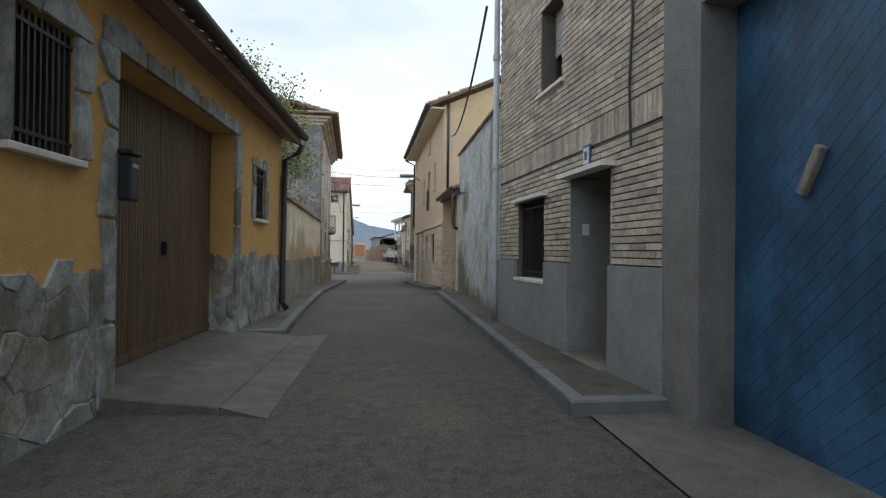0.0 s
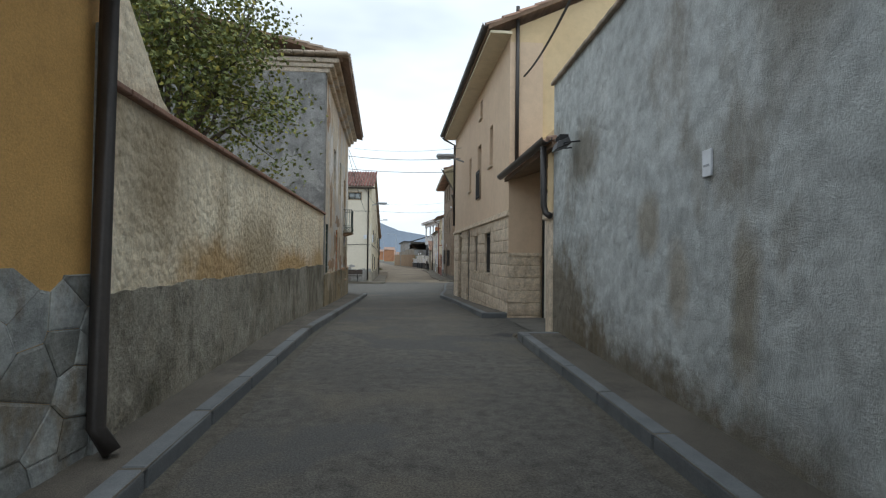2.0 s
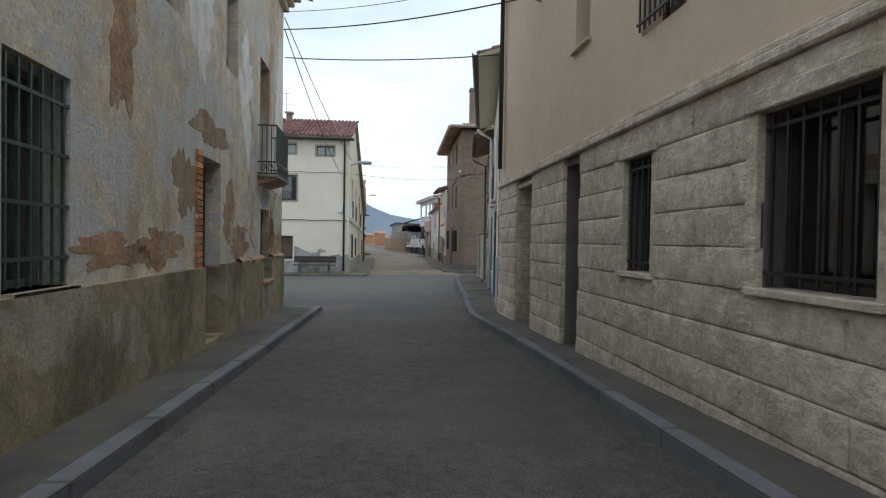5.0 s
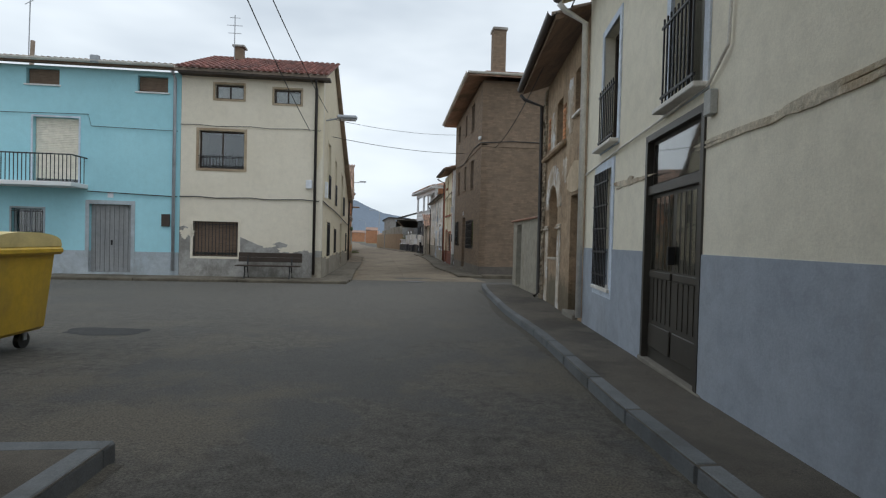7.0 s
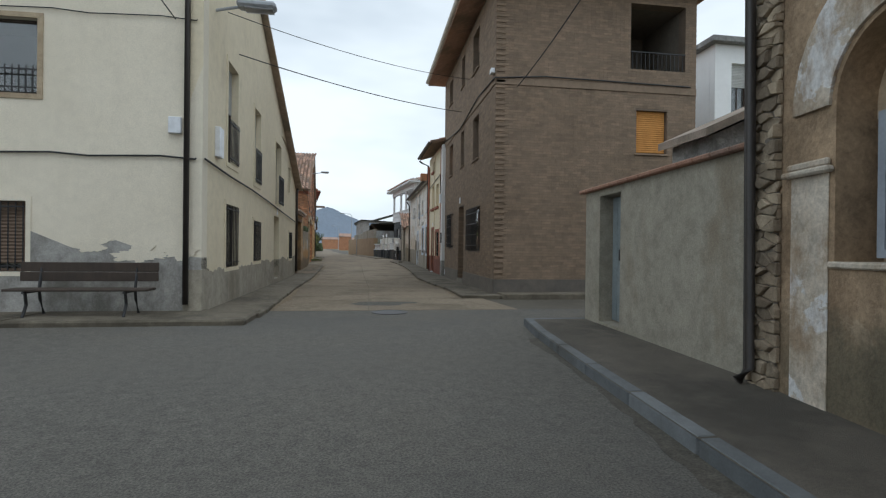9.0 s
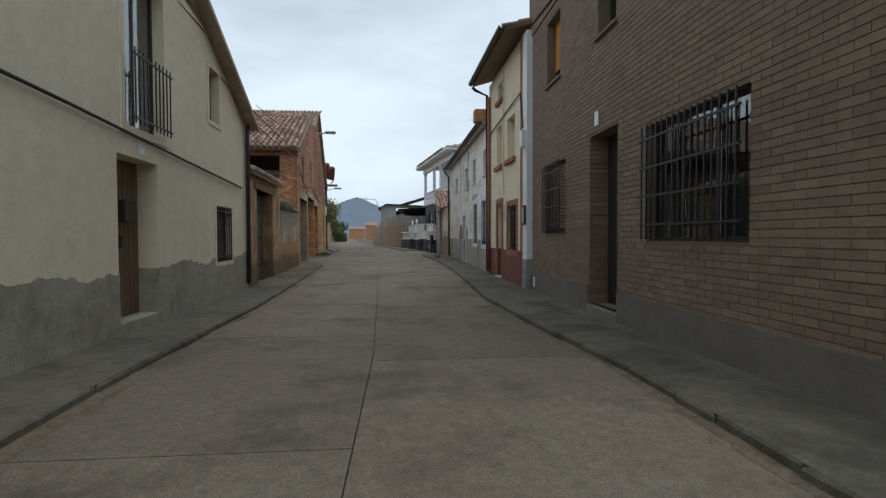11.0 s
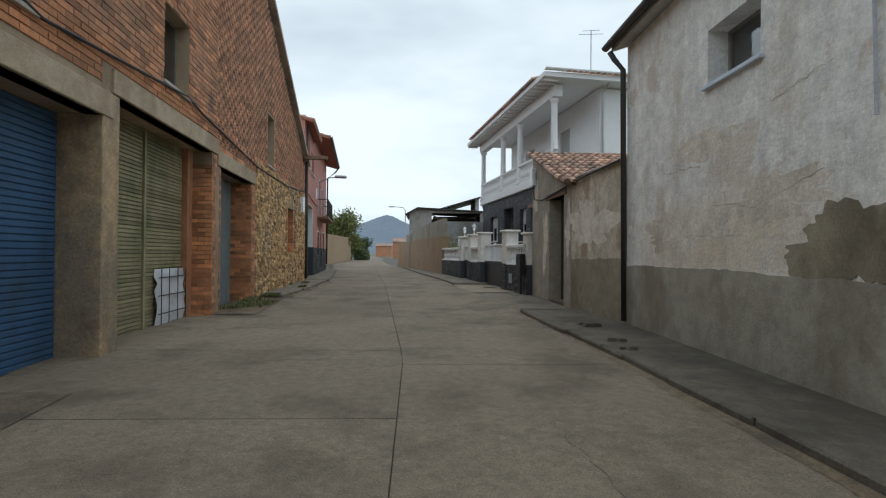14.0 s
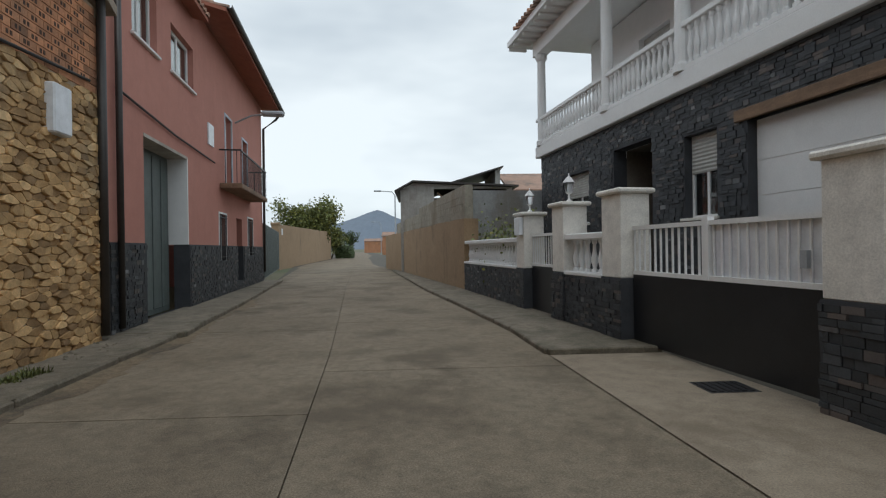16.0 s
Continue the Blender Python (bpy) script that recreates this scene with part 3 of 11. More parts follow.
    white=surf("white paint", (0.76, 0.76, 0.76), (0.81, 0.81, 0.81), 0.8, bscale=60, bump=0.12, grain=0.08, rough=0.6, mid=0.05),
    offwhite=surf("dusty white stone", (0.7, 0.67, 0.62), (0.77, 0.74, 0.69), 2, bscale=60, bump=0.2),
    bluewhite=surf("pale blue-white lime wash", (0.6, 0.67, 0.78), (0.68, 0.74, 0.83), 2, stain=(0.52, 0.54, 0.56), bscale=60, bump=0.3),
    tile=surf("clay roof tile", (0.36, 0.23, 0.17), (0.44, 0.29, 0.22), 2.0, stain=(0.2, 0.16, 0.13), bscale=40, bump=0.4, spread=("island", 0.8, BRICKVAR)),
    tile_red=surf("dark red roof tile", (0.22, 0.1, 0.085), (0.27, 0.125, 0.105), 2.0, stain=(0.15, 0.085, 0.075), bscale=40, bump=0.3, spread=("island", 0.6, BRICKVAR)),
    tile_old=surf("lichen-grey roof tile", (0.30, 0.24, 0.19), (0.38, 0.32, 0.27), 2.0, stain=(0.17, 0.16, 0.13), bscale=40, bump=0.5, spread=("island", 0.8, BRICKVAR)),
    coping=surf("thin clay coping", (0.28, 0.15, 0.10), (0.34, 0.19, 0.13), 2.0, stain=(0.2, 0.13, 0.1), bscale=40, bump=0.4),
    woodbrown=surf("brown ribbed garage wood", (0.135, 0.09, 0.05), (0.185, 0.126, 0.072), 1.5, wood=0.75, bscale=80, bump=0.2, rough=0.6),
    wooddark=surf("dark brown painted wood", (0.038, 0.026, 0.018), (0.058, 0.039, 0.028), 1.5, wood=0.5, bscale=80, bump=0.2, rough=0.6),
    woodgrey=surf("weathered grey plank", (0.2, 0.18, 0.155), (0.28, 0.25, 0.22), 1.5, wood=0.8, bscale=60, bump=0.5, spread=("object", 0.6, [(0, gray(0.75)), (1, gray(1.2))])),
    woodbeam=surf("old roof timber", (0.2, 0.13, 0.085), (0.26, 0.17, 0.11), 1.5, wood=0.6, wood_axis=(8, 0.8, 8), bscale=60, bump=0.4),
    greydoor=surf("grey painted door", (0.24, 0.245, 0.25), (0.29, 0.29, 0.29), 1.0, streak=0.15, wood=0.3, bscale=60, bump=0.15, rough=0.6),
    sheetblue=surf("weathered blue-grey sheet metal", (0.2, 0.235, 0.25), (0.26, 0.295, 0.305), 1.0, stain=(0.24, 0.235, 0.2), stain_at=0.58, streak=0.3, bscale=60, bump=0.1, rough=0.6),
    greendoor=surf("green-grey metal door", (0.11, 0.135, 0.13), (0.15, 0.175, 0.17), 1.2, streak=0.3, bscale=60, bump=0.15, rough=0.55),
    bluedoor=surf("blue painted sheet steel", (0.035, 0.105, 0.21), (0.055, 0.15, 0.275), 0.8, stain=(0.022, 0.06, 0.115), stain_at=0.52, stain_scale=1.5, streak=0.5, bscale=60, bump=0.1, rough=0.55, mid=0.35),
    blueshutter=surf("blue roller shutter", (0.05, 0.12, 0.24), (0.07, 0.16, 0.3), 0.8, stain=(0.05, 0.085, 0.14), streak=0.3, bscale=60, bump=0.1, rough=0.5),
    oliveshutter=surf("dusty olive shutter slat", (0.25, 0.225, 0.125), (0.34, 0.3, 0.175), 1.0, stain=(0.16, 0.17, 0.08), stain_scale=1.4, streak=0.25, bscale=60, bump=0.15, rough=0.65, spread=("object", 0.6, [(0, gray(0.6)), (0.5, gray(1.0)), (1, gray(1.35))])),
    gatebeige=surf("beige sectional door", (0.74, 0.69, 0.58), (0.79, 0.74, 0.63), 0.5, bscale=80, bump=0.06, grain=0.06, rough=0.5),
    steelgrey=surf("light grey metal", (0.33, 0.35, 0.38), (0.39, 0.41, 0.44), 1.5, bscale=60, bump=0.05, grain=0.08, rough=0.5),
    zinc=surf("dull zinc pipe", (0.42, 0.44, 0.48), (0.5, 0.52, 0.56), 2.0, stain=(0.26, 0.26, 0.27), bscale=40, bump=0.1, rough=0.5),
    iron=surf("black iron", (0.014, 0.014, 0.016), (0.024, 0.023, 0.024), 3.0, bscale=60, bump=0.15, rough=0.5),
    gutterdark=surf("dark brown gutter", (0.028, 0.024, 0.022), (0.045, 0.038, 0.034), 2.0, bscale=40, bump=0.1, rough=0.45),
    greeniron=surf("dark green iron", (0.03, 0.055, 0.045), (0.045, 0.075, 0.06), 3.0, bscale=60, bump=0.15, rough=0.5),
    cable=surf("black cable", (0.02, 0.02, 0.022), (0.03, 0.03, 0.032), 3.0, bscale=60, bump=0.05, rough=0.6),
    plastic_yellow=surf("yellow plastic", (0.62, 0.40, 0.03), (0.68, 0.45, 0.045), 1.2, stain=(0.42, 0.28, 0.05), bscale=60, bump=0.1, rough=0.45, grain=0.08),
    lid_yellow=surf("sun-faded yellow lid", (0.72, 0.58, 0.22), (0.78, 0.64, 0.3), 1.2, bscale=60, bump=0.1, rough=0.5, grain=0.08),
    rubber=surf("black rubber", (0.018, 0.018, 0.018), (0.03, 0.03, 0.03), 3.0, bscale=60, rough=0.7),
    blackpanel=surf("black sheet panel", (0.012, 0.013, 0.015), (0.02, 0.021, 0.024), 1.0, bscale=60, bump=0.05, rough=0.35),
    orange=surf("orange roller blind", (0.52, 0.24, 0.06), (0.57, 0.28, 0.08), 1.0, streak=0.15, bscale=60, bump=0.1),
    blindgrey=surf("grey roller blind", (0.42, 0.42, 0.40), (0.48, 0.48, 0.46), 1.0, bscale=60, bump=0.1),
    blindbrown=surf("brown roller blind", (0.17, 0.12, 0.085), (0.21, 0.15, 0.11), 1.0, bscale=60, bump=0.1),
    curtain=surf("pale curtain", (0.55, 0.53, 0.49), (0.62, 0.6, 0.56), 1.5, wood=0.25, bscale=50, bump=0.2),
    # room lining coloured dark in place of indoor shade
    room=surf("shade-dark room wall", (0.09, 0.085, 0.08), (0.12, 0.11, 0.1), 1.0, bscale=40),
    # dark tone carries the shade inside sheds and deep openings
    dark=surf("shade-dark inner wall", (0.13, 0.112, 0.09), (0.19, 0.165, 0.135), 1.0, bscale=30),
    plaque=surf("white enamel", (0.7, 0.72, 0.76), (0.76, 0.78, 0.82), 3.0, bscale=60, bump=0.03, grain=0.05, rough=0.35),
    barblue=surf("blue lettering enamel", (0.06, 0.09, 0.2), (0.08, 0.11, 0.24), 3.0, bscale=60, bump=0.02, grain=0.05, rough=0.4),
    bark=surf("grey-brown bark", (0.1, 0.08, 0.06), (0.14, 0.115, 0.09), 6.0, bscale=40, bump=0.8),
    leaf=surf("olive green leaf", (0.145, 0.175, 0.055), (0.215, 0.23, 0.08), 2.0, bscale=40, bump=0.1, rough=0.6, spread=("island", 1.0, [(0, (0.5, 0.6, 0.5)), (0.6, (1.05, 1.05, 0.9)), (0.85, (1.4, 1.25, 0.8)), (1, (1.8, 1.4, 0.7))])),
    leafmid=surf("dull green foliage", (0.13, 0.16, 0.05), (0.2, 0.215, 0.08), 2.0, bscale=40, bump=0.1, rough=0.6, spread=("island", 1.0, [(0, gray(0.5)), (0.7, (1.1, 1.1, 0.9)), (1, (1.7, 1.4, 0.8))])),
    leafdark=surf("dark green leaf", (0.05, 0.075, 0.025), (0.075, 0.1, 0.035), 2.0, bscale=40, bump=0.1, rough=0.6, spread=("island", 1.0, [(0, gray(0.6)), (1, gray(1.5))])),
    grass=surf("weedy grass", (0.085, 0.12, 0.035), (0.15, 0.165, 0.065), 3.0, bscale=60, bump=0.1, rough=0.7, spread=("island", 1.0, [(0, gray(0.5)), (1, (1.4, 1.25, 0.9))])),
    hill=surf("hazy blue mountain", (0.15, 0.185, 0.235), (0.175, 0.21, 0.26), 0.004, bscale=0.05, bump=0.0, rough=1.0, grain=0.15),
    glass=glass_mat("window glass"),
    frostglass=glass_mat("frosted lamp glass", (0.9, 0.9, 0.9), 0.3),
)


# ---- building helpers ----
def zr(y):
    """Height of the street along its length."""
    return float(np.interp(y, [-30, 0, 14, 23.5, 30, 36, 48, 55, 65, 78, 400], [0, 0, 0.02, -0.38, -0.58, -0.74, -0.79, -0.83, -0.72, -0.65, -0.65]))


def part(name, bm, material, parent=None, label="", smooth=False):
    """Links a bmesh as one mesh object under a thing or under a part."""
    me = bpy.data.meshes.new(name)
    bmesh.ops.recalc_face_normals(bm, faces=bm.faces)
    bm.to_mesh(me)
    bm.free()
    for mt in (material if isinstance(material, (list, tuple)) else [material]):
        me.materials.append(mt)
    if smooth:
        for p in me.polygons:
            p.use_smooth = True
    ob = new(name, me)
    if parent:
        hang(ob, parent)
    return tagged(ob, label)


def world_of(ob):
    m = ob.matrix_basis.copy()
    return world_of(ob.parent) @ ob.matrix_parent_inverse @ m if ob.parent else m


def hang(ob, parent):
    ob.parent = parent
    ob.matrix_parent_inverse = world_of(parent).inverted()
    return ob


def thing(name, at, label, category, group="", kind=""):
    ob = new(name)
    ob.location, ob.empty_display_size = at, 0.2
    return tagged(ob, label, category, group, kind)


def poly(bm, pts, mi=0):
    f = bm.faces.new([bm.verts.new(p) for p in pts])
    f.material_index = mi
    return f


def hexa(bm, c, bev=0.0, mi=0):
    """A six-sided block from 8 corners: four of one side, then the four opposite."""
    v = [bm.verts.new(p) for p in c]
    fs = [bm.faces.new([v[i] for i in q]) for q in ((0, 1, 2, 3), (7, 6, 5, 4), (0, 4, 5, 1), (1, 5, 6, 2), (2, 6, 7, 3), (3, 7, 4, 0))]
    for f in fs:
        f.material_index = mi
    if bev:
        es = list({e for f in fs for e in f.edges})
        bmesh.ops.bevel(bm, geom=es, offset=bev, segments=1, affect="EDGES", profile=0.5)
    return bm


def box(bm, x0, x1, y0, y1, z0, z1, bev=0.0, mi=0):
    return hexa(bm, [(x0, y0, z0), (x1, y0, z0), (x1, y1, z0), (x0, y1, z0), (x0, y0, z1), (x1, y0, z1), (x1, y1, z1), (x0, y1, z1)], bev, mi)


def tube(pts, r, seg=8, bm=None):
    """A round bar or pipe along points."""
    bm = bm or bmesh.new()
    pts = [Vector(p) for p in pts]
    rings = []
    for i, p in enumerate(pts):
        d = (pts[min(i + 1, len(pts) - 1)] - pts[max(i - 1, 0)]).normalized()
        a = d.orthogonal() if abs(d.z) > 0.95 else d.cross(Vector((0, 0, 1)))
        a.normalize()
        b = d.cross(a)
        rr = r[i] if isinstance(r, (list, tuple)) else r
        rings.append([bm.verts.new(p + (a * math.cos(k * 2 * math.pi / seg) + b * math.sin(k * 2 * math.pi / seg)) * rr) for k in range(seg)])
    for q, s in zip(rings, rings[1:]):
        for k in range(seg):
            bm.faces.new((q[k], q[(k + 1) % seg], s[(k + 1) % seg], s[k]))
    bm.faces.new(rings[0][::-1])
    bm.faces.new(rings[-1])
    return bm


def lathe(bm, at, prof, seg=12):
    """A turned shape: (radius, height) pairs round a vertical axis."""
    rings = [[bm.verts.new((at[0] + r * math.cos(k * 2 * math.pi / seg), at[1] + r * math.sin(k * 2 * math.pi / seg), at[2] + h)) for k in range(seg)] for r, h in prof]
    for q, s in zip(rings, rings[1:]):
        for k in range(seg):
            bm.faces.new((q[k], q[(k + 1) % seg], s[(k + 1) % seg], s[k]))
    bm.faces.new(rings[0][::-1])
    bm.faces.new(rings[-1])
    return bm


class Facade:
    """A vertical wall plane. s runs along the wall and is the world's y (or x) there, w goes outwards to the street, z is up."""

    def __init__(self, a, b, street):
        self.a, self.b = Vector(a), Vector(b)
        d = self.b - self.a
        self.ax = 1 if abs(d.y) > abs(d.x) else 0
        self.n = Vector((-d.y, d.x)).normalized()
        if (Vector(street) - self.a).dot(self.n) < 0:
            self.n = -self.n
        self.k = d.length / abs(d[self.ax])

    def P(self, s, w, z):
        t = (s - self.a[self.ax]) / (self.b[self.ax] - self.a[self.ax])
        p = self.a + (self.b - self.a) * t + self.n * w
        return Vector((p.x, p.y, z))

    def box(self, bm, s0, s1, w0, w1, z0, z1, bev=0.0, mi=0):
        P = self.P
        return hexa(bm, [P(s0, w0, z0), P(s1, w0, z0), P(s1, w1, z0), P(s0, w1, z0), P(s0, w0, z1), P(s1, w0, z1), P(s1, w1, z1), P(s0, w1, z1)], bev, mi)

    def block(self, *a, **k):
        return self.box(bmesh.new(), *a, **k)

    def turn(self):
        d = (self.b - self.a).normalized()
        return math.atan2(d.y, d.x)

    def wall(self, s0, s1, z0, top, ops=(), thick=0.3, w=0.0, uneven=0.0):
        """A wall with real openings. top: a height, or (s, z) points of a sloping top."""
        bm = bmesh.new()
        prof = [(s0, top), (s1, top)] if isinstance(top, (int, float)) else top
        tz = lambda s: float(np.interp(s, [p[0] for p in prof], [p[1] for p in prof]))
        ss = sorted({s0, s1, *(p[0] for p in prof if s0 < p[0] < s1), *(v for o in ops for v in o[:2] if s0 < v < s1)})
        lows = [o[3] for o in ops] + [z0]
        zs = sorted({z0, *(v for o in ops for v in o[2:4] if v > z0)})
        hole = lambda a, b: any(o[0] - 1e-6 <= a and b <= o[1] + 1e-6 for o in ops)
        for i in range(len(ss) - 1):
            sa, sb = ss[i], ss[i + 1]
            for j in range(len(zs)):
                za, zb = zs[j], zs[j + 1] if j + 1 < len(zs) else None
                sm, zm = (sa + sb) / 2, (za + zb) / 2 if zb is not None else za + 0.01
                if any(o[0] < sm < o[1] and o[2] < zm < o[3] for o in ops):
                    continue
                ta, tb = (tz(sa), tz(sb)) if zb is None else (min(zb, tz(sa)), min(zb, tz(sb)))
                if ta <= za and tb <= za:
                    continue
                for ww in (w, w - thick):
                    poly(bm, [self.P(sa, ww, za), self.P(sb, ww, za), self.P(sb, ww, max(tb, za)), self.P(sa, ww, max(ta, za))])
        for o in ops:
            a, b, c, d = max(o[0], s0), min(o[1], s1), max(o[2], z0), o[3]
            open_top = d >= min(tz(a), tz(b)) - 1e-6
            d = min(d, tz(a), tz(b))
            q = [(a, c), (b, c), (b, d), (a, d)]
            for k in range(4):
                if k == 2 and open_top:
                    continue
                (p1, z1), (p2, z2) = q[k], q[(k + 1) % 4]
                if k == 0 and c <= z0:
                    continue
                poly(bm, [self.P(p1, w, z1), self.P(p2, w, z2), self.P(p2, w - thick, z2), self.P(p1, w - thick, z1)])
        outer = [(s0, z0), *[(p[0], p[1]) for p in prof], (s1, z0)]
        cuts = [(o[0], o[1]) for o in ops if o[3] >= min(tz(max(o[0], s0)), tz(min(o[1], s1))) - 1e-6]
        edges = []
        for (p1, z1), (p2, z2) in zip(outer, outer[1:]):
            segs = [(p1, p2)] if p2 > p1 else []
            for c0, c1 in cuts:
                segs = [q for a, b in segs for q in ([(a, b)] if b <= c0 or a >= c1 else [(a, min(b, c0)), (max(a, c1), b)]) if q[1] - q[0] > 1e-6]
            edges += [((a, tz(a)), (b, tz(b))) for a, b in segs] if p2 > p1 else [((p1, z1), (p2, z2))]
        for (p1, z1), (p2, z2) in edges:
            if p1 != p2 or z1 != z2:
                poly(bm, [self.P(p1, w, z1), self.P(p2, w, z2), self.P(p2, w - thick, z2), self.P(p1, w - thick, z1)])
        bmesh.ops.remove_doubles(bm, verts=bm.verts, dist=0.0005)
        return bm


def shell(F, s0, s1, depth, z0, z1, t=0.25, w=0.0):
    """The two ends and the back of a house behind its facade."""
    bm = bmesh.new()
    F.box(bm, s0, s0 + t, w - depth, w - 0.31, z0, z1)
    F.box(bm, s1 - t, s1, w - depth, w - 0.31, z0, z1)
    F.box(bm, s0 + t, s1 - t, w - depth, w - depth + t, z0, z1)
    return bm


def roof_tiles(P, s0, s1, r0, r1, pitch=0.21, course=0.36, rad=0.085, jitter=0.01):
    """Barrel tiles on a roof plane; P(s, r) is its surface and r runs down the slope from r0 to r1."""
    bm = bmesh.new()
    n = max(1, int((s1 - s0) / pitch))
    m = max(1, int(round(abs(r1 - r0) / course)))
    up = (P(s0 + 0.1, r0) - P(s0, r0)).cross(P(s0, r1) - P(s0, r0)).normalized()
    if up.z < 0:
        up = -up
    rnd = random.Random(int(s0 * 100) + m)
    for i in range(n):
        sc = s0 + (i + 0.5) * (s1 - s0) / n
        for j in range(m):
            ra, rb = r0 + (r1 - r0) * j / m, r0 + (r1 - r0) * (j + 1.12) / m
            js = rnd.uniform(-jitter, jitter)
            k0, k1 = [], []
            for a in range(5):
                t = math.pi * a / 4
                ds, dh = -math.cos(t) * rad, math.sin(t) * rad
                k0.append(bm.verts.new(P(sc + ds * 0.85 + js, ra) + up * (dh * 0.85)))
                k1.append(bm.verts.new(P(sc + ds + js, rb) + up * (dh + 0.025)))
            for a in range(4):
                bm.faces.new((k0[a], k0[a + 1], k1[a + 1], k1[a]))
            bm.faces.new(k1)
    return bm


def roof(parent, F, s0, s1, zeave, over, depth, slope, mat, tiles=True, under="woodbeam", th=0.09, zin=None, tile_rows=None, ends=0.0):
    """A roof slope over a street facade: board, rows of tiles, falling to the street."""
    s0, s1 = s0 - ends, s1 + ends
    zi = zeave + (over + depth) * slope
    bm = bmesh.new()
    P = F.P
    hexa(bm, [P(s0, over, zeave), P(s1, over, zeave), P(s1, -depth, zi), P(s0, -depth, zi), P(s0, over, zeave + th), P(s1, over, zeave + th), P(s1, -depth, zi + th), P(s0, -depth, zi + th)])
    r = part("roof", bm, M[under], parent)
    if tiles:
        d = tile_rows or depth
        S = lambda s, q: P(s, q, zeave + th + (over - q) * slope + 0.005)
        t = part("tiling", roof_tiles(S, s0, s1, -d, over - 0.02), M[mat], r)
        tagged(t, kind="stuff")
    return r


def gutter(parent, F, s0, s1, w, z, mat="gutterdark", r=0.085):
    bm = bmesh.new()
    z += 0.13
    prev = None
    for s in (s0, s1):
        ring = [(math.cos(math.pi + math.pi * k / 8) * r, math.sin(math.pi + math.pi * k / 8) * r) for k in range(9)]
        ring += [(x * 0.88, y * 0.88 + 0.0) for x, y in ring[::-1]]
        cur = [bm.verts.new(F.P(s, w + x, z + y)) for x, y in ring]
        if prev:
            for k in range(len(cur)):
                bm.faces.new((prev[k], prev[(k + 1) % len(cur)], cur[(k + 1) % len(cur)], cur[k]))
        prev = cur
        bm.faces.new(cur)
    return part("gutter", bm, M[mat], parent, smooth=False)


def downpipe(parent, pts, r=0.045, mat="gutterdark", clamps=()):
    o = part("downpipe", tube(pts, r, 10), M[mat], parent, smooth=True)
    for z in clamps:
        p = Vector(pts[-1]) * 1.0
        bm = bmesh.new()
        lathe(bm, (p.x, p.y, z), [(r + 0.012, 0), (r + 0.012, 0.04)], 10)
        part("pipe_clamp", bm, M[mat], o)
    return o


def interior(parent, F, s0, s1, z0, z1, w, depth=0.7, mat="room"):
    """A shallow added box behind an opening; its dark colour stands in for an unlit room."""
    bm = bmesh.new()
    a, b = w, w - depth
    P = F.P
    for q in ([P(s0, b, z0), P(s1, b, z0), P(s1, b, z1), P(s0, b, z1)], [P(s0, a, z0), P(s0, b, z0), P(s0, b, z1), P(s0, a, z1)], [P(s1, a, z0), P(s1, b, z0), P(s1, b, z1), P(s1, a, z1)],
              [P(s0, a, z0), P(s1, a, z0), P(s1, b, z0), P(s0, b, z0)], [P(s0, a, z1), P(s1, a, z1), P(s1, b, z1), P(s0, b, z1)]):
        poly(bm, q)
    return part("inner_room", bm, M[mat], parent)


